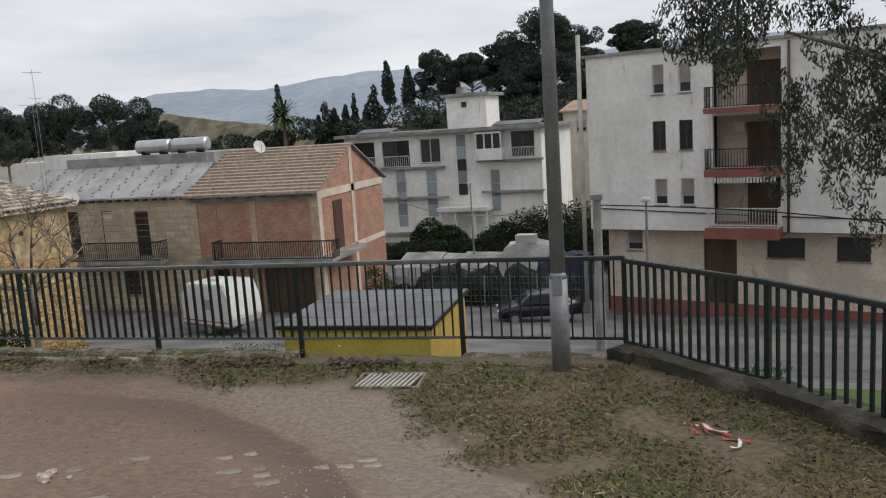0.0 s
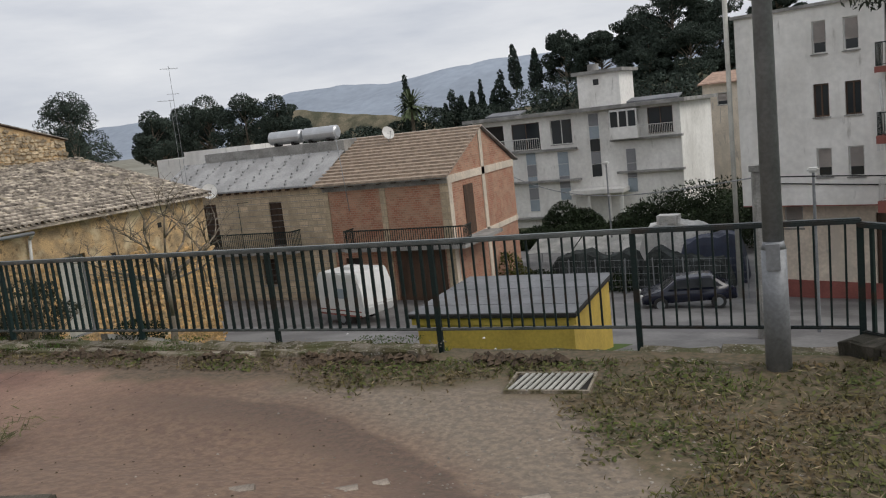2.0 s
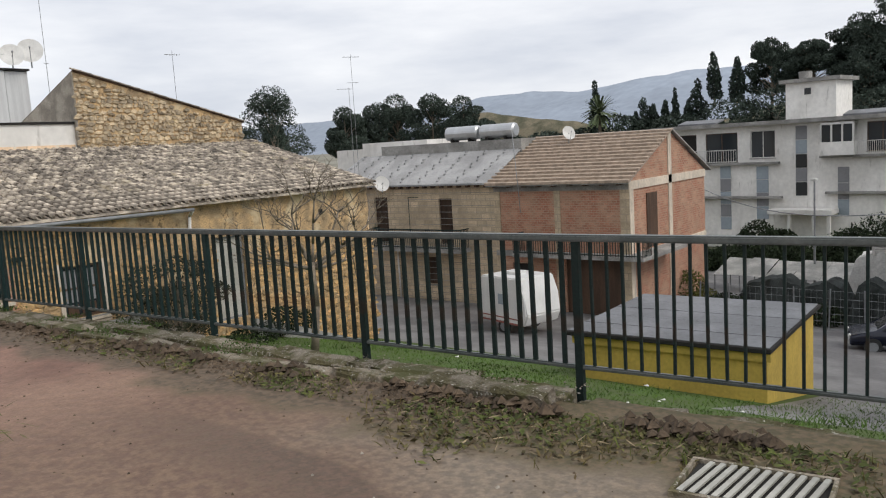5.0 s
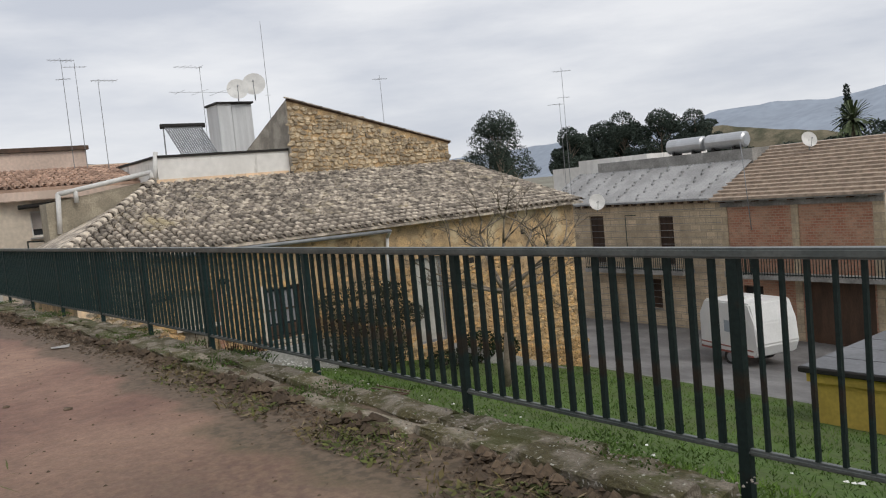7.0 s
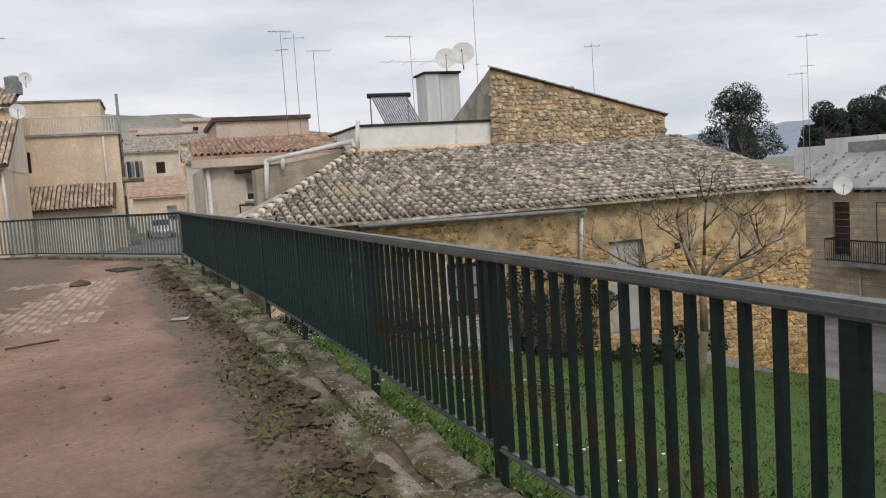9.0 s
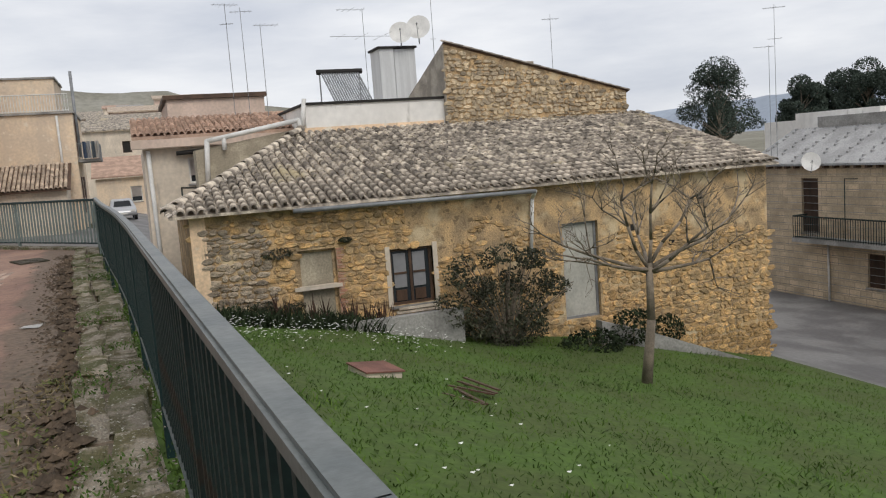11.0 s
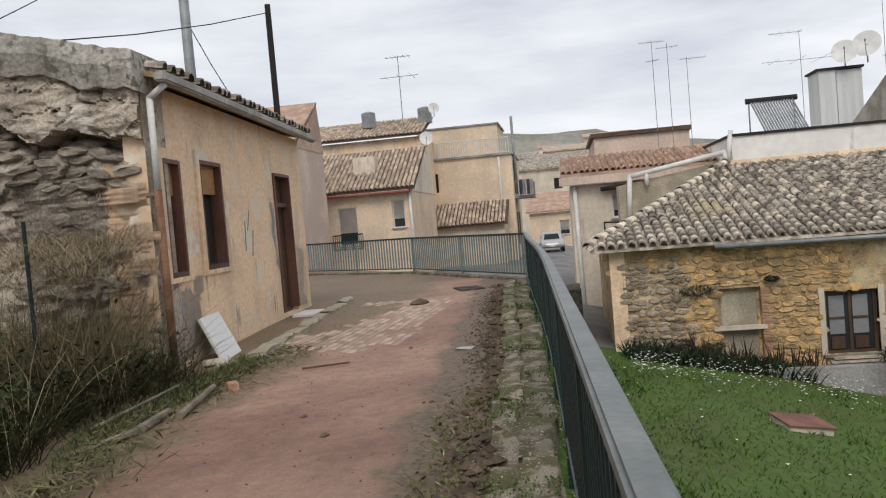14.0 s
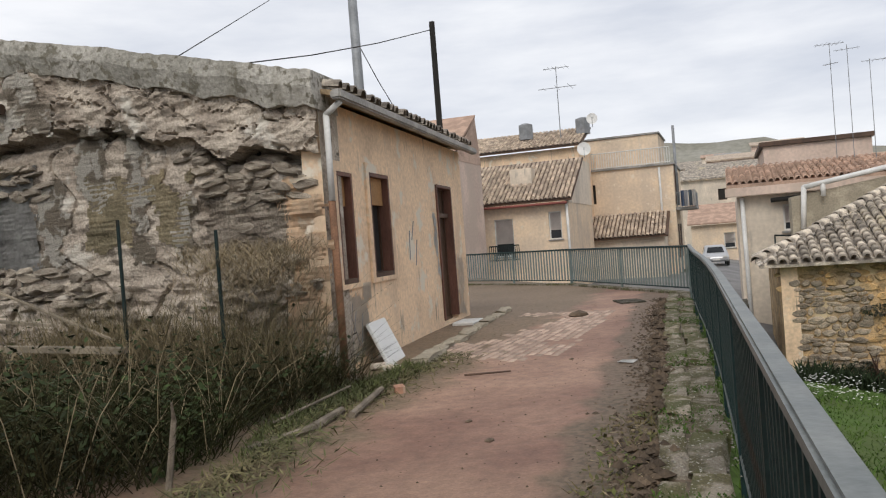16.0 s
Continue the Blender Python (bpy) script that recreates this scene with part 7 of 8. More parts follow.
rod(bm, (0, 0, 0), (0.12, 0.1, 1.4), 0.115, 0.085, 9), rod(bm, (0.12, 0.1, 1.4), (-0.02, 0.2, 2.5), 0.085, 0.065, 9)
part("trunk", bm, M["bark"], bt, smooth=True)
for d, length in (((0.1, 0.05, 1), 1.8), ((0.3, 1, 0.5), 1.9), ((-0.2, -1, 0.42), 1.9), ((0.8, 0.5, 0.6), 1.5), ((-0.7, 0.3, 0.6), 1.5), ((0.2, 1, 0.08), 1.5), ((0.3, -1, 0.15), 1.6), ((0.1, 0.6, 0.9), 1.6), ((0.1, -0.6, 0.8), 1.6)):
    bm = bmesh.new()
    limb((-0.02, 0.2, 2.3 + 0.15 * tree_rng.random()), d, length, 0.045, 3)
    part("branch", bm, M["bark"], bt, smooth=True)

# bushes by the stone house
M["shrub"] = mat("dull_shrub_leaves", (0.055, 0.06, 0.032), 0.85, 0.4, 0.8, 0, rand=0.5, island=True)
bush("shrub", "wide dark leafy shrub with bare twigs by the stone house", "shrub", [(-21.5, 16.6, -3.4, 0.7, 1.1, 1.0)] + [(-21.55 + 0.4 * math.sin(3.1 * k), 16.55 + 1.4 * ((0.618 * k) % 1 * 2 - 1), -2.95 + 1.15 * math.sin(2.7 * k) * (1 - 0.55 * ((0.618 * k) % 1 * 2 - 1) ** 2), 0.28 + 0.08 * math.sin(5 * k), 0.3 + 0.1 * math.cos(3 * k), 0.26) for k in range(30)], 8500, 0.05, "shrub", twigs=80)
bush("shrub", "low dark shrub against the stone wall", "shrub", [(-21.3, 20.1, -4.2, 0.5, 0.6, 0.45), (-21.9, 21.6, -4.6, 0.35, 0.5, 0.4)], 1500, 0.06, "bush")
bush("shrub", "low dark shrub below the metal door", "shrub", [(-20.9, 18.6, -4.4, 0.6, 0.9, 0.4)], 1500, 0.06, "bush")
for y, z, r in ((11.3, -1.42, 0.24), (12.95, -1.25, 0.11), (10.9, -2.6, 0.2), (11.6, -2.7, 0.18)):
    bush("wall_plant", "dark plant tuft growing out of the stone wall", "plant", [(-22.5, y, z, 0.16, r * 1.5, r * 0.55)], 320, 0.035, "shrub", "wall plants")

# ---- backdrop ----
RIDGE = [(-3000, 60), (-2200, 78), (-1466, 84), (-1310, 87), (-1164, 89), (-1035, 103), (-914, 103), (-799, 93), (-685, 106), (-589, 112), (-474, 110), (-330, 118), (-150, 112), (0, 122), (60, 124), (300, 110), (900, 95), (2000, 70)]
bm = bmesh.new()
prev = None
for i in range(241):
    x = -3000 + 5000 * i / 240
    h = lerp_table(RIDGE, x) + 3.0 * noise.noise((x * 0.02, 0, 0)) + 1.2 * noise.noise((x * 0.08, 0, 0))
    row = [bm.verts.new((x, 1500 - 420 * (1 - f) + 25 * noise.noise((x * 0.012, f * 5, 2)), -25 + (h + 25) * f ** 1.2 + 6 * noise.noise((x * 0.02, f * 7, 4)) * (1 - f))) for f in (0, 0.2, 0.4, 0.6, 0.8, 1.0)]
    row.append(bm.verts.new((x, 1900, -30)))
    if prev:
        for a in range(6):
            bm.faces.new((prev[a], row[a], row[a + 1], prev[a + 1]))
    prev = row
single("mountain_backdrop", bm, M["mount"], "mountain ridge in the distance, its haze painted blue grey", "mountain", kind="structure", smooth=True)
WEST = [(-900, 30), (-300, 34), (-60, 41), (-16, 40.5), (5, 37.5), (27, 38.5), (32, 37), (40, 32), (90, 27), (150, 18), (300, 6)]
bm = bmesh.new()
prev = None
for i in range(181):
    y = -900 + 1200 * i / 180
    h = lerp_table(WEST, y) + 0.8 * noise.noise((y * 0.05, 0, 0))
    row = [bm.verts.new((-300 - 100 * f, y, -6 + (h + 6) * f + 2.5 * noise.noise((y * 0.03, f * 4, 4)) * (1 - f))) for f in (0, 0.25, 0.5, 0.75, 1.0)]
    row.append(bm.verts.new((-500, y, -10)))
    if prev:
        for a in range(5):
            bm.faces.new((prev[a], row[a], row[a + 1], prev[a + 1]))
    prev = row
single("hill_backdrop", bm, M["hill"], "low dry grey green hill beyond the town", "hill", kind="structure", smooth=True)

HILLOCK = [(-150, -4), (-136, 5), (-125, 8.0), (-118, 8.6), (-106, 6.4), (-97, 5.2), (-88, 3.4), (-80, 1.0), (-70, 2.4), (-60, 3.0), (-48, 1.0), (-40, -4)]
bm, prev = bmesh.new(), None
for i in range(81):
    x = -150 + 110 * i / 80
    h = lerp_table(HILLOCK, x) + 0.5 * noise.noise((x * 0.2, 0, 0))
    row = [bm.verts.new((x, y, -9 + (h + 9) * f + 0.8 * noise.noise((x * 0.15, y * 0.2, 3)) * (f < 1))) for y, f in ((158, 0), (162, 0.45), (166, 0.8), (170, 1.0), (180, 0.9), (200, 0))]
    if prev:
        for a in range(5):
            bm.faces.new((prev[a], row[a], row[a + 1], prev[a + 1]))
    prev = row
single("hillock_backdrop", bm, mat("dry_brush_slope", (0.20, 0.175, 0.125), 1.0, 0.4, 0.25, 0.0, col2=(0.10, 0.10, 0.07), spec=0.0), "low brown hillock with dry brush behind the roofs", "hill", kind="structure", smooth=True)
town = np.random.default_rng(77)
for k in range(26):
    x = town.uniform(-240, -140)
    y = 8.5 + (-x - 3.6) * town.uniform(-0.03, 0.11)
    zt = 0.6 + (-x - 3.6) * town.uniform(0.030, 0.088)
    w = town.uniform(5, 10)
    h = thing("house", ("distant cream house on the slope", "distant pink house on the slope", "distant beige house on the slope")[k % 3], "house", facing((x, y), (x, y + w), 0), group="distant houses")
    bm = bmesh.new()
    box(bm, (0, 0, -6), (w, 6, zt))
    part("wall", bm, M[("cream", "pinkp", "yellowp")[k % 3]], h)
    slab_roof(h, -0.3, w + 0.3, -0.4, zt, 6.3, zt + town.uniform(0.1, 1.5), 0.2, M[("redtile", "warmtile", "concrete")[k % 3]])
    for q in range(2):
        bm = bmesh.new()
        box(bm, (w * (0.2 + 0.45 * q), -0.04, zt - 2.4), (w * (0.2 + 0.45 * q) + 1.0, -0.005, zt - 1.0))
        part("window", bm, M["dark"], h)
# stepped rubble walls below the corner of the lane
for k in range(5):
    bm = bmesh.new()
    x0, z = -24.2 - 1.5 * k, -1.35 - 0.4 * k
    vs = box(bm, (x0 - 1.4, 7.9 - 0.02 * k, -6.0), (x0, 8.75, z))
    bmesh.ops.subdivide_edges(bm, edges=bm.edges[:], cuts=3, use_grid_fill=True)
    for v in bm.verts:
        v.co += Vector(noise.noise_vector(v.co * 2.1)) * 0.07
    single("rubble_step", bm, M["darkkerb"], "dark stepped rubble wall below the lane corner", "wall", group="stepped walls")

# ---- lane details ----
gr = thing("drain_grate", "pale slotted iron drain grate set in the ground", "drain grate", Matrix.Translation((-2.97, 7.61, terrace(-2.97, 7.61) + 0.016)) @ Matrix.Rotation(radians(6), 4, "Z"))
bm = bmesh.new()
facade(bm, -0.345, 0.345, -0.23, 0.23, [(-0.325, -0.205, 0.65, 0.41)], -0.012, 0.02)
bmesh.ops.transform(bm, matrix=Matrix.Rotation(radians(-90), 4, "X"), verts=bm.verts[:])
part("frame", bm, M["kerb"], gr)
for i in range(11):
    bm = bmesh.new()
    box(bm, (-0.0135, -0.2, 0.0), (0.0135, 0.2, 0.012), Matrix.Translation((-0.27 + i * 0.054, 0, 0)) @ Matrix.Rotation(radians(-9), 4, "Z"))
    part("slat", bm, M["palepanel"], gr)
# thin near-black sheet paints the shade of the drain below the slats
bm = bmesh.new()
box(bm, (-0.312, -0.212, -0.018), (0.32, 0.2, -0.008))
part("pit", bm, M["dark"], gr)
g2 = thing("drain_grate", "dark iron drain cover in the lane", "drain grate", Matrix.Translation((-20.1, 6.45, terrace(-20.1, 6.45) + 0.012)) @ Matrix.Rotation(radians(20), 4, "Z"))
for i in range(8):
    bm = bmesh.new()
    box(bm, (-0.4 + i * 0.1, -0.25, -0.01), (-0.34 + i * 0.1, 0.25, 0.02))
    part("bar", bm, M["darkkerb"], g2)


def scatter(name, label, category, count, where, make, material, seed):
    r = np.random.default_rng(seed)
    vs = []
    while len(vs) < count * 4:
        p = where(r)
        if p is not None:
            vs += make(r, np.array(p))
    ob = new(name, quads(name, np.array(vs), material))
    return tagged(ob, label, category, kind="stuff")


def flat_bit(lo, hi, lift=0.03, long=2.2):
    def make(r, p):
        a, s, t = r.uniform(0, 6.28), r.uniform(lo, hi), r.normal(0, 0.35)
        u = np.array([math.cos(a), math.sin(a), t]) * s
        v = np.array([-math.sin(a), math.cos(a), r.normal(0, 0.4)]) * s / long
        q = p + np.array([0, 0, r.uniform(0.002, lift)])
        return [q - u, q - v, q + u, q + v]
    return make


def stalk(lo, hi, width, bend=0.35):
    def make(r, p):
        h, a = r.uniform(lo, hi), r.uniform(0, 6.28)
        w = np.array([math.cos(a), math.sin(a), 0]) * width
        tip = p + np.array([r.normal(0, bend) * h, r.normal(0, bend) * h, h * r.uniform(0.7, 1)])
        mid = p + (tip - p) * 0.5 + np.array([0, 0, h * 0.12])
        return [p - w, p + w, mid + w * 0.9, mid - w * 0.9, mid - w * 0.9, mid + w * 0.9, tip + w * 0.1, tip - w * 0.1]
    return make


def mossy(x, y):
    return y - 0.12 * max(0, -5 - x) + 1.15 * max(0, x + 3.0) + 0.55 * noise.noise((x * 0.8, y * 0.8, 0))


def in_moss(r):
    x, y = r.uniform(-12, 2.0), r.uniform(3.0, 8.5)
    if not on_terrace(x, y) or mossy(x, y) < 7.15 + r.uniform(-0.2, 0.5) or (x < -0.7 and y > fence_y(x) - 0.5) or (x < -5.5 and y < fence_y(x) - 0.95) or noise.noise((x * 1.3, y * 1.3, 14)) + r.normal(0, 0.12) < -0.18 or (abs(x + 2.95) < 0.36 and abs(y - 7.6) < 0.28):
        return None
    return (x, y, terrace(x, y))


scatter("leaf_litter", "dead leaves and moss scraps strewn by the railing", "leaf litter", 16000, in_moss, flat_bit(0.008, 0.032), M["litter"], 31)
scatter("weed_tufts", "short weeds growing by the railing", "weeds", 9000, in_moss, stalk(0.02, 0.075, 0.004, 0.6), mat("short_weeds", (0.095, 0.12, 0.02), 0.9, 0.4, 1.0, 0, col2=(0.13, 0.10, 0.038), rand=0.5, island=True), 32)
scatter("straw_bits", "straw scraps lying by the railing", "straw", 3500, in_moss, flat_bit(0.015, 0.05, 0.03, 9), M["straw"], 33)


SOIL = mat("dark_soil", (0.12, 0.085, 0.055), 0.95, 0.4, 3.0, 0.4, rand=0.35, island=True)


def near_kerb(r):
    x = r.uniform(-20.5, -4.5)
    y = fence_y(x) - 0.5 - abs(r.normal(0, 0.17))
    return (x, y, terrace(x, y)) if r.random() < 0.25 + 0.75 * (noise.noise((x * 0.9, 0, 7)) > -0.1) else None


scatter("kerb_litter", "soil clods and dead leaves along the kerb", "leaf litter", 3000, near_kerb, flat_bit(0.005, 0.02, 0.03, 1.5), SOIL, 34)
scatter("kerb_moss", "moss and weeds growing between the kerb stones", "moss", 6000, lambda r: (lambda x: (x, fence_y(x) - r.uniform(-0.1, 0.5), -0.745) if noise.noise((x * 1.1, 3, 1)) > 0.04 else None)(r.uniform(-20, -4)), stalk(0.008, 0.026, 0.006, 0.6), M["blade"], 35)


def clods(name, label, count, where, lo, hi, material, seed):
    """Small angular lumps, joined."""
    r = np.random.default_rng(seed)
    vs, fs = [], []
    while len(fs) < count * 8:
        p = where(r)
        if p is None:
            continue
        s = r.uniform(lo, hi)
        o = np.array([(1, 0, 0), (0, 1, 0), (-1, 0, 0), (0, -1, 0), (0, 0, 0.7), (0, 0, -0.5)], float) * s * r.uniform(0.6, 1.3, (6, 3))
        k = len(vs)
        vs += [tuple(np.array(p) + q) for q in o]
        fs += [(k, k + 1, k + 4), (k + 1, k + 2, k + 4), (k + 2, k + 3, k + 4), (k + 3, k, k + 4), (k + 1, k, k + 5), (k + 2, k + 1, k + 5), (k + 3, k + 2, k + 5), (k, k + 3, k + 5)]
    me = bpy.data.meshes.new(name)
    me.from_pydata(vs, [], fs)
    me.materials.append(material)
    return tagged(new(name, me), label, "stones", kind="stuff")


PEBBLE = mat("pale_pebbles", (0.31, 0.275, 0.23), 0.9, 0.3, 3.0, 0.3, rand=0.35, island=True)
clods("kerb_crumbs", "pale crumbs and lichen specks on the kerb stones", 1500, lambda r: (lambda x: (x, fence_y(x) - 0.08 - r.uniform(-0.1, 0.4), -0.752) if noise.noise((x * 1.7, 1, 5)) > -0.1 else None)(r.uniform(-19, -4.3)), 0.004, 0.013, PEBBLE, 44)
clods("kerb_soil", "earth washed up against and over the kerb stones", 1300, lambda r: (lambda x: (x, fence_y(x) - 0.54 - r.normal(0, 0.05), -0.80 + abs(r.normal(0, 0.025))) if noise.noise((x * 0.9, 2, 8)) > -0.15 else None)(r.uniform(-20, -3.0)), 0.015, 0.06, SOIL, 46)
clods("soil_clods", "dark soil clods along the rut by the kerb", 2600, near_kerb, 0.006, 0.03, SOIL, 41)


def on_gravel(r):
    x, y = r.normal(-2.0, 1.0), r.uniform(2.5, 7.2)
    return (x, y, terrace(x, y)) if on_terrace(x, y) else None


clods("gravel", "loose pale gravel on the lane", 1500, on_gravel, 0.004, 0.016, PEBBLE, 42)
clods("lane_grit", "scattered grit and scraps on the lane", 700, lambda r: (lambda x, y: (x, y, terrace(x, y)))(r.uniform(-20, -3.5), r.uniform(4.6, 7.6)), 0.004, 0.014, SOIL, 43)
for x, y, r0 in ((-17.7, 5.85, 0.17), (-9.7, 6.35, 0.028), (-9.1, 6.7, 0.035), (-12.9, 6.6, 0.03)):
    bm = bmesh.new()
    bmesh.ops.create_icosphere(bm, subdivisions=2, radius=r0)
    for v in bm.verts:
        v.co = Vector((v.co.x * 1.5, v.co.y, v.co.z * 0.45)) * (1 + 0.45 * noise.noise(v.co * (2.2 / r0)))
    ob = single("soil_heap", bm, SOIL, "small heap of dark soil and leaves on the lane", "soil", group="soil heaps on the lane")
    ob.location = (x, y, terrace(x, y) + r0 * 0.12)
bm = bmesh.new()
rod(bm, (-11.75, 5.65, terrace(-11.8, 5.7) + 0.03), (-12.0, 6.1, terrace(-12, 6) + 0.025), 0.013, 0.009, 7)
single("stick", bm, M["wood"], "dark stick lying on the lane", "stick")
bm = bmesh.new()
poly(bm, [(-12.7, 7.2, 0.0), (-12.5, 7.18, 0.012), (-12.45, 7.36, 0.004), (-12.62, 7.4, 0.015)])
bmesh.ops.solidify(bm, geom=bm.faces[:], thickness=0.004)
ob = single("paper_scrap", bm, M["whitepaint"], "white paper scrap on the lane", "paper")
ob.location.z = terrace(-12.6, 7.3) + 0.006
# red and white barrier tape
tp = thing("barrier_tape", "crumpled red and white plastic barrier tape on the grass", "tape", Matrix.Translation((0.18, 6.55, terrace(0.18, 6.55) - 0.01)) @ Matrix.Diagonal((0.85, 0.85, 0.5, 1)))
for k in range(7):
    bm = bmesh.new()
    p, h = Vector((tree_rng.uniform(-0.22, 0.2), tree_rng.uniform(-0.14, 0.14), 0.01)), tree_rng.uniform(0, 6.28)
    a = None
    for j in range(6):
        sd = Vector((-math.sin(h), math.cos(h), 0.5 * math.sin(j * 1.7 + k))) * 0.017
        b = [bm.verts.new(p - sd + Vector((0, 0, 0.05))), bm.verts.new(p + sd + Vector((0, 0, 0.05)))]
        if a:
            bm.faces.new((a[0], a[1], b[1], b[0]))
        a = b
        h += tree_rng.normal(0, 0.6)
        p = p + Vector((math.cos(h), math.sin(h), tree_rng.normal(0, 0.25))) * 0.06
        p.z = max(-0.03, p.z)
    part("strip", bm, M["whitepaint"] if k % 2 else mat("red_plastic", (0.5, 0.06, 0.05), 0.4, 0.1, 2, 0), tp)

bm = bmesh.new()
vs = box(bm, (-0.27, -0.2, 0.0), (0.27, 0.2, 0.05))
bmesh.ops.bevel(bm, geom=bm.edges[:], offset=0.02, segments=2, affect="EDGES")
for v in bm.verts:
    v.co += Vector((0.02 * noise.noise(v.co * 5), 0.02 * noise.noise(v.co * 5 + Vector((3, 1, 2))), 0))
ob = single("concrete_slab", bm, M["darkkerb"], "dark concrete slab lying in the mud", "slab")
ob.matrix_basis = pose(-4.9, 4.12, terrace(-4.9, 4.12) - 0.015, 8, -2, 14)
for x, y, r0 in ((-4.34, 4.5, 0.035), (-4.28, 4.38, 0.05), (-4.2, 4.28, 0.035), (-4.12, 4.42, 0.022)):
    bm = bmesh.new()
    bmesh.ops.create_icosphere(bm, subdivisions=2, radius=r0)
    for v in bm.verts:
        v.co = Vector((v.co.x * 1.2, v.co.y, v.co.z * 0.7)) * (1 + 0.5 * noise.noise(v.co * (1.8 / r0)))
    ob = single("broken_stone", bm, M["greystone"], "broken grey stone beside the concrete slab", "stone", group="stones by the slab")
    ob.location = (x, y, terrace(x, y) + r0 * 0.3)

# pavement edge, board and debris at the plastered house
bm = bmesh.new()
a, b = (-12.6, 4.78), (-19.4, 4.05)
m = facing(a, b, 0)
x = 0.0
pk = thing("pavement_kerb", "broken concrete kerb along the plastered house", "kerb", m)
while x < 6.6:
    w = rng.uniform(0.7, 1.1)
    part("kerb_stone", stone_block(rng, w * 0.97, 0.2, 0.24, 0.025), M["patchrender"], pk).location = (x + w / 2, rng.normal(0, 0.03), -0.975 + rng.normal(0, 0.012))
    x += w
bd = thing("white_board", "white slab leaning against the plastered wall", "board")
BOARD = [(-12.70, 4.33, -0.83), (-13.45, 4.23, -0.83), (-12.79, 4.02, -0.30)]
bm = bmesh.new()
u, v = Vector(BOARD[1]) - Vector(BOARD[0]), Vector(BOARD[2]) - Vector(BOARD[0])
box(bm, (0, 0, 0), (1, 1, 1), Matrix.Translation(BOARD[0]) @ Matrix((u, v, u.cross(v).normalized() * 0.05)).transposed().to_4x4())
bmesh.ops.bevel(bm, geom=bm.edges[:], offset=0.008, segments=1, affect="EDGES")
part("panel", bm, M["vanwhite"], bd)
for k in range(9):
    bm = bmesh.new()
    s0 = rng.uniform(0.04, 0.11)
    box(bm, (-s0, -s0 * 0.6, 0), (s0, s0 * 0.6, s0 * 0.8), Matrix.Rotation(rng.uniform(0, 3), 4, "Z") @ Matrix.Rotation(rng.normal(0, 0.3), 4, "X"))
    bmesh.ops.bevel(bm, geom=bm.edges[:], offset=0.01, segments=1, affect="EDGES")
    ob = single("rubble_piece", bm, M["whitepaint"] if k % 3 else M["cream"], "broken pale rubble piece by the wall", "rubble", group="rubble by the board")
    ob.location = (-12.45 + rng.normal(0, 0.14), 4.42 + rng.normal(0, 0.1), -0.83 + 0.02 * k * 0.3)
bm = bmesh.new()
box(bm, (-17.55, 3.75, -0.82), (-16.9, 4.15, -0.74))
bmesh.ops.bevel(bm, geom=bm.edges[:], offset=0.02, segments=1, affect="EDGES")
single("door_step", bm, M["whitepaint"], "white stone door step", "step")
for pts, r0 in ((((-8.6, 4.95, -0.78), (-9.3, 5.15, -0.76), (-10.0, 5.05, -0.77)), 0.045), (((-9.8, 5.25, -0.77), (-10.9, 5.05, -0.75)), 0.035), (((-9.4, 4.7, -0.75), (-10.8, 4.75, -0.7)), 0.015)):
    bm = bmesh.new()
    for a, b in zip(pts, pts[1:]):
        rod(bm, a, b, r0, r0 * 0.8, 8)
    single("log", bm, M["bark"], "weathered branch lying along the lane edge", "branch", group="branches by the weeds")
bm = bmesh.new()
box(bm, (-0.09, -0.05, 0), (0.09, 0.05, 0.08))
ob = single("brick", bm, M["brick"], "loose orange brick on the lane edge", "brick")
ob.matrix_basis = pose(-11.0, 5.2, -0.82, 0, 0, 30)

# ---- weeds before the ruined gable ----
def in_weeds(r):
    x, y = r.uniform(-11.6, -5.9), r.uniform(-2.5, 5.2)
    edge = 4.55 + 0.4 * min(1, max(0, (x + 9.4) / 1.2)) + 0.25 * noise.noise((x * 1.5, 0, 2)) - 0.5 * max(0, x + 7.0)
    if y > edge or x > -6.35 + 0.3 * noise.noise((y * 1.1, 2, 0)) - 0.5 * max(0, y - 4.0):
        return None
    return (x, y, terrace(x, y) - 0.02)


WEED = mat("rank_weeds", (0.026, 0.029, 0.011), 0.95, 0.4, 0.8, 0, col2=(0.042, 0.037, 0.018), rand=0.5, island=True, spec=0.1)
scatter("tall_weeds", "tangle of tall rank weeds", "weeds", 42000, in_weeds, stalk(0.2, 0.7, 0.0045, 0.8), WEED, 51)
scatter("wall_weeds", "tall brown weeds against the ruined gable", "weeds", 6500, lambda r: (lambda x, y: (x, y, -0.8))(r.uniform(-11.7, -10.1), r.uniform(0.5, 4.15)), stalk(0.5, 1.35, 0.004, 0.35), mat("brown_weeds", (0.21, 0.165, 0.095), 0.9, 0.4, 0.8, 0, col2=(0.10, 0.085, 0.045), rand=0.5, island=True, spec=0.2), 57)


def dry_spot(r):
    p = in_weeds(r)
    if p is None or noise.noise((p[0] * 0.9, p[1] * 0.9, 6)) < -0.05:
        return None
    return p


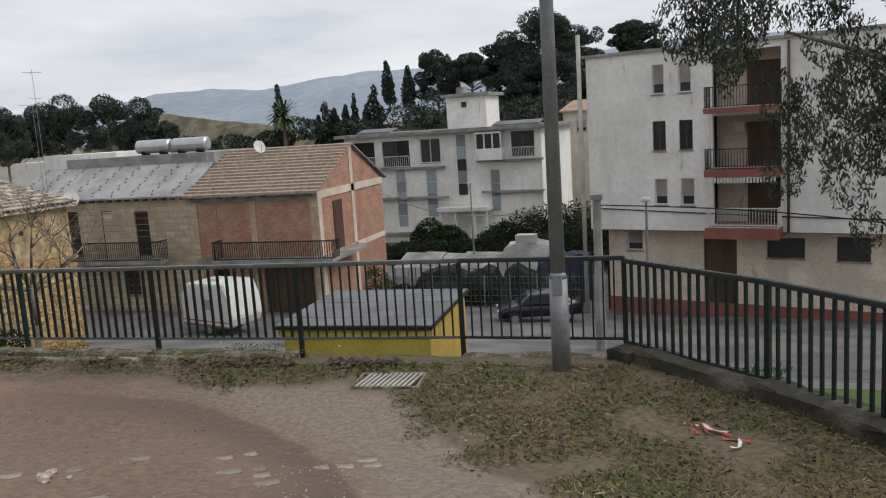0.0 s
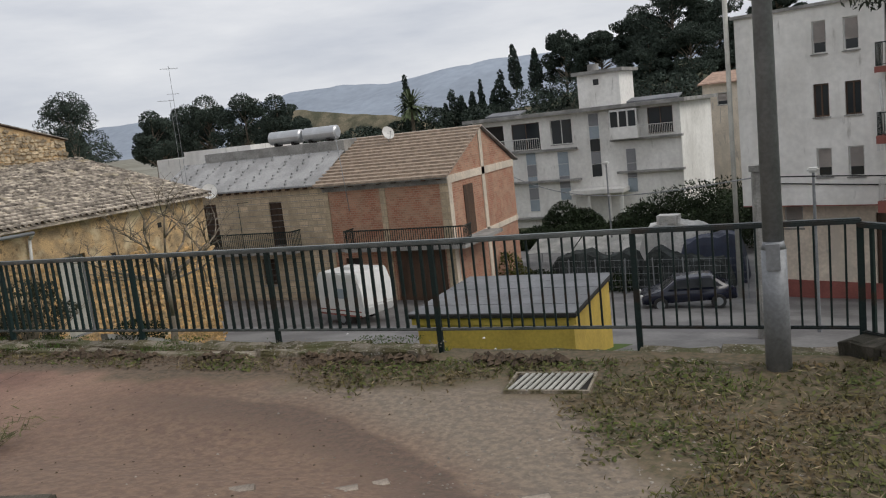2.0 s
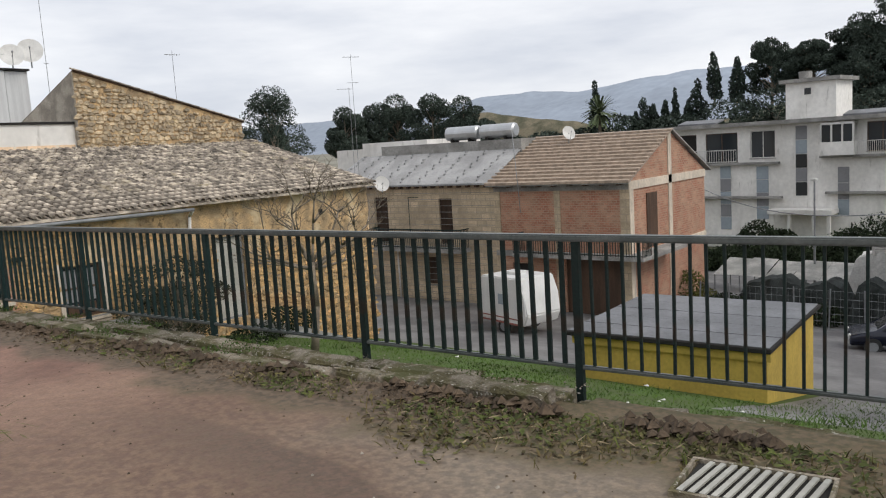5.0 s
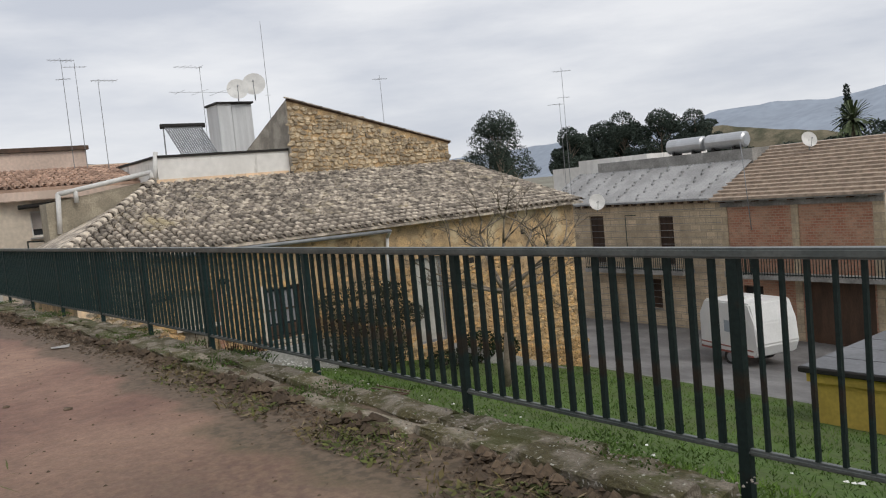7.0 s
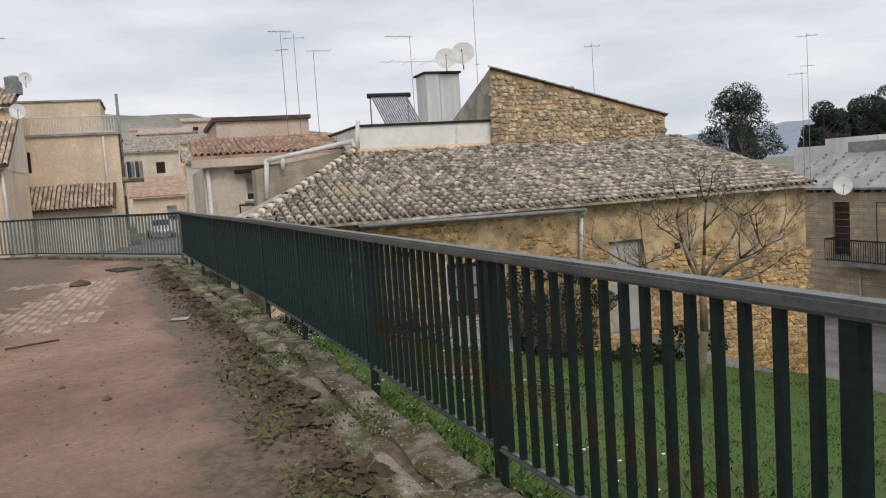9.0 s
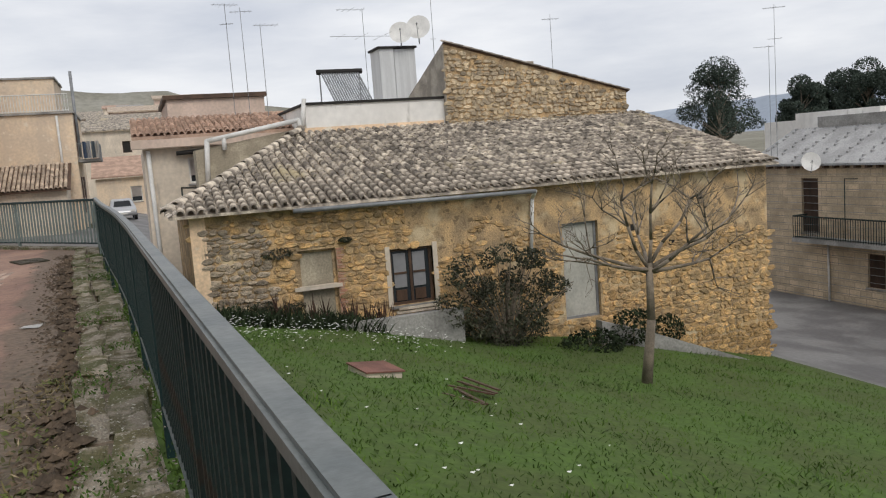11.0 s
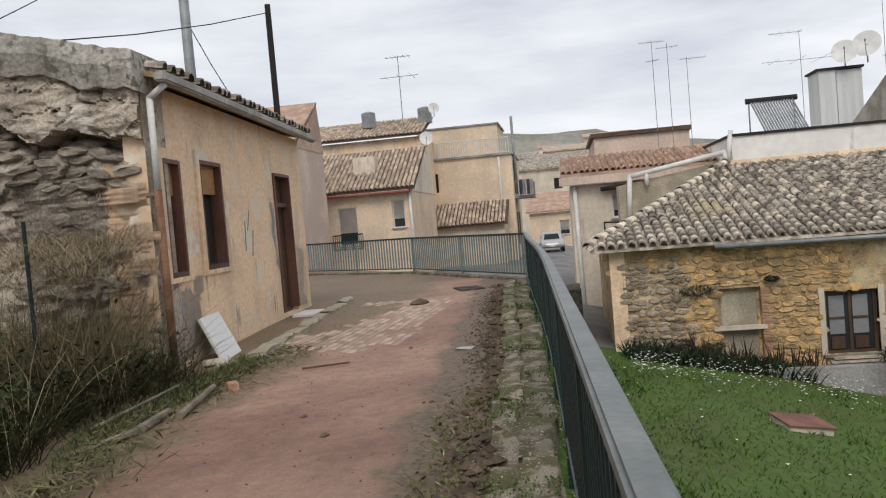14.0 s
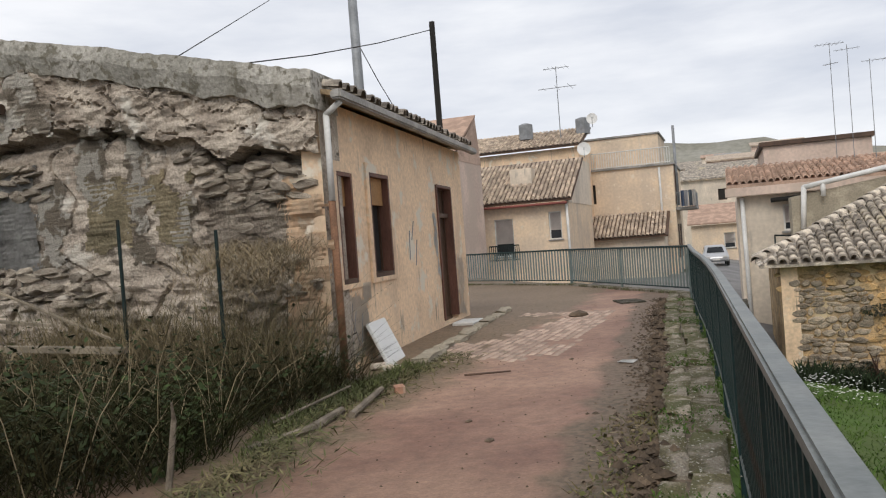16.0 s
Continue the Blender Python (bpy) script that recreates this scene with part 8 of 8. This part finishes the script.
scatter("dry_weeds", "dry straw coloured weed stalks", "weeds", 2600, dry_spot, stalk(0.4, 1.2, 0.0035, 0.6), M["straw"], 52)
scatter("seed_heads", "pale feathery dry seed heads", "weeds", 5200, lambda r: (lambda x, y, h: (x, y, -0.8 + h))(r.uniform(-11.7, -10.4), r.uniform(2.9, 4.15), 1.55 - abs(r.normal(0, 0.3))), stalk(0.06, 0.22, 0.003, 0.9), M["straw"], 53)
scatter("ground_leaves", "broad green leaves low in the weeds", "weeds", 26000, lambda r: (lambda p: None if p is None else (p[0], p[1], p[2] + abs(r.normal(0, 0.3))))(in_weeds(r)), flat_bit(0.015, 0.045, 0.05, 2.0), mat("weed_leaves", (0.036, 0.054, 0.016), 0.85, 0.4, 0.8, 0, col2=(0.022, 0.028, 0.011), rand=0.5, island=True, spec=0.2), 54)
scatter("verge_weeds", "trampled green weeds along the lane edge", "weeds", 5000, lambda r: (lambda x: (x, 4.6 + 0.5 * min(1, max(0, (x + 9.4) / 1.2)) + min(0.5, abs(r.normal(0, 0.2))), -0.81))(r.uniform(-12.6, -6.8)), stalk(0.03, 0.16, 0.006, 0.7), mat("trampled_weeds", (0.10, 0.115, 0.035), 0.9, 0.4, 0.8, 0, rand=0.5, island=True), 55)
scatter("verge_litter", "cut straw and dead stems along the lane edge", "straw", 4200, lambda r: (lambda x: (x, 4.75 + 0.5 * min(1, max(0, (x + 9.4) / 1.2)) + abs(r.normal(0, 0.27)), terrace(x, 5.0)))(r.uniform(-13.5, -6.6)), flat_bit(0.02, 0.09, 0.05, 12), mat("cut_stems", (0.15, 0.125, 0.06), 0.95, 0.4, 0.8, 0, col2=(0.10, 0.105, 0.04), rand=0.5, island=True), 58)
scatter("dock_stalks", "dark brown dead dock stalks by the stone wall", "weeds", 420, lambda r: (lambda y: (r.uniform(-22.3, -21.9), y, low(-22.1, y) - 0.05) if noise.noise((y * 2.2, 0, 3)) > -0.05 else None)(r.uniform(11.0, 13.8)), stalk(0.3, 0.95, 0.018, 0.18), mat("dead_dock", (0.07, 0.035, 0.022), 0.95, 0.3, 2.0, 0, rand=0.4, island=True), 59)
for x, y, h in ((-10.5, 2.3, 2.05), (-10.5, 3.52, 1.85)):
    bm = bmesh.new()
    rod(bm, (0, 0, 0), (0.02, 0.01, h), 0.022, 0.02, 6)
    ob = single("iron_post", bm, M["rust"], "thin rusty iron post among the weeds", "post", group="iron posts in the weeds")
    ob.location = (x, y, -0.88)
bm = bmesh.new()
rod(bm, (-7.5, 5.12, -0.85), (-7.58, 5.16, -0.3), 0.024, 0.018, 7), rod(bm, (-7.58, 5.16, -0.3), (-7.52, 5.2, -0.18), 0.016, 0.006, 6)
single("wooden_stake", bm, M["bark"], "pale broken wooden stake by the lane", "stake")
M["oldwood"] = mat("grey_old_wood", (0.30, 0.25, 0.18), 0.9, 0.4, 3.0, 0.4, stretch=(1, 1, 0.3))
for p, q, r0, mt in (((-10.0, -0.4, -0.05), (-10.1, 2.6, -0.18), 0.06, "oldwood"), ((-10.8, 0.0, 0.55), (-10.4, 2.2, -0.1), 0.02, "oldwood"), ((-10.9, -0.8, 0.2), (-10.2, 1.6, 0.1), 0.03, "oldwood")):
    bm = bmesh.new()
    d = Vector(q) - Vector(p)
    box(bm, (-r0, -r0 * 0.5, 0), (r0, r0 * 0.5, d.length), Matrix.Translation(p) @ d.to_track_quat("Z", "Y").to_matrix().to_4x4())
    single("plank", bm, M[mt], "old plank lying in the weeds", "plank", group="planks in the weeds")

# ---- lawn ----
def on_lawn(r):
    y = 8.75 + 17 * r.random() ** 1.5
    x = r.uniform(-22.4, 1.0)
    if y > 26 or (-12.2 < x < -6.8 and 21.3 < y) or (y < 8.9 and x > -0.5):
        return None
    return (x, y, low(x, y) - 0.01)


scatter("lawn_grass", "bright green rough lawn grass on the slope", "grass", 80000, on_lawn, stalk(0.03, 0.09, 0.008, 0.7), M["blade"], 61)
scatter("lawn_tufts", "darker tufts of coarse grass and weeds", "grass", 8000, lambda r: (lambda p: None if p is None or noise.noise((p[0] * 0.7, p[1] * 0.7, 9)) < 0.22 else p)(on_lawn(r)), stalk(0.05, 0.15, 0.012, 0.7), mat("dark_tufts", (0.066, 0.13, 0.014), 0.85, 0.35, 0.8, 0, rand=0.45, island=True), 62)
scatter("kerb_grass", "grass growing up against the kerb", "grass", 4500, lambda r: (lambda x: (lambda y: (x, y, low(x, y) - 0.01))(fence_y(x) - 0.02 + abs(r.normal(0, 0.2))))(r.uniform(-20, -4)), stalk(0.04, 0.12, 0.008, 0.6), M["blade"], 63)


def flower(r, p):
    s = r.uniform(0.014, 0.032)
    q = p + np.array([0, 0, r.uniform(0.1, 0.28)])
    return [q + np.array(o) * s for o in ((-1, 0, 0), (0, -1, 0.3), (1, 0, 0), (0, 1, 0.3))]


scatter("white_flowers", "small white flowers scattered in the grass", "flowers", 520, lambda r: (lambda x, y: (x, y, low(x, y)))(r.uniform(-22.0, -18.5), 9.6 + 5.0 * r.random() ** 1.4), flower, M["flower"], 64)
scatter("white_daisies", "sparse white daisies on the lawn", "flowers", 60, lambda r: (lambda x, y: (x, y, low(x, y)))(r.uniform(-20, -4), r.uniform(8.9, 13)), flower, M["flower"], 65)
scatter("nettles", "dark leafy weeds along the stone wall", "weeds", 3500, lambda r: (lambda x, y: (x, y, low(x, y)))(r.uniform(-22.4, -21.3), r.uniform(9.6, 13.5)), stalk(0.1, 0.5, 0.02, 0.4), M["bush"], 66)
wl_ = thing("well_cover", "rusty brown cover on a low concrete frame in the lawn", "cover", pose(-15.9, 11.65, low(-15.9, 11.65) - 0.02, -9, 3, 12))
bm = bmesh.new()
box(bm, (-0.32, -0.32, 0), (0.32, 0.32, 0.12))
part("frame", bm, M["cream"], wl_)
bm = bmesh.new()
box(bm, (-0.35, -0.35, 0.122), (0.35, 0.35, 0.145))
part("lid", bm, mat("rusty_lid", (0.22, 0.10, 0.075), 0.8, 0.35, 3.0, 0.3), wl_)
for k in range(5):
    bm = bmesh.new()
    box(bm, (-0.40, -0.035, 0), (0.40, 0.035, 0.022))
    ob = single("rotten_board", bm, M["wood"], "rotten brown board lying in the grass", "board", group="boards in the grass")
    ob.matrix_basis = pose(-14.3 - 0.12 * k + rng.normal(0, 0.05), 12.5 + 0.13 * k, low(-14.4, 12.6) + 0.015, -12, 4, 20 + rng.normal(0, 6))

# ---- lane pavers ----
pv = tagged(new("paver_field"), "worn brick pavers showing through the earth lane", "pavers", kind="structure")
PAVER = mat("worn_paver", (0.33, 0.215, 0.165), 0.85, 0.35, 3.0, 0.4, col2=(0.42, 0.32, 0.25), rand=0.3)
bm = bmesh.new()
box(bm, (-0.098, -0.048, -0.03), (0.098, 0.048, 0.006))
bmesh.ops.bevel(bm, geom=[e for e in bm.edges if all(v.co.z > 0 for v in e.verts)], offset=0.008, segments=1, affect="EDGES")
pm_ = mesh_of(bm, "paver", PAVER)
cnt = 0
for i in range(46):
    for j in range(24):
        x, y = -18.6 + i * 0.208 + 0.104 * (j % 2), 4.75 + j * 0.108 - 0.02 * i * 0.5
        k = noise.noise((x * 0.55, y * 0.9, 12)) + 0.25 * noise.noise((x * 3, y * 3, 1))
        inside = (-18.4 < x < -13.2 and 4.6 < y < 6.4 and k > -0.12) or (x >= -13.2 and y < 6.0 and k > 0.16)
        if inside and cnt < 300:
            shared("paver", pm_, pv, Matrix.Translation((x, y, terrace(x, y) + rng.normal(0, 0.002))) @ Matrix.Rotation(rng.normal(0, 0.03), 4, "Z"))
            cnt += 1
PALE = mesh_of((lambda b: (box(b, (-0.098, -0.048, -0.03), (0.098, 0.048, 0.007)), b)[1])(bmesh.new()), "paver", mat("pale_paver", (0.33, 0.275, 0.22), 0.8, 0.3, 3.0, 0.3, rand=0.3))
for k in range(95):
    u, v = int(rng.integers(-9, 10)), int(rng.integers(-9, 10))
    x, y = -3.7 + 0.82 * u * 0.205 - 0.57 * v * 0.105 + rng.normal(0, 0.012), 4.2 + 0.57 * u * 0.205 + 0.82 * v * 0.105 + rng.normal(0, 0.012)
    if noise.noise((x * 1.5, y * 1.5, 3)) > -0.05:
        shared("paver", PALE, pv, Matrix.Translation((x, y, terrace(x, y))) @ Matrix.Rotation(0.6 + rng.normal(0, 0.08), 4, "Z") @ Matrix.Diagonal((rng.uniform(0.45, 0.9), rng.uniform(0.6, 0.95), 1, 1)))
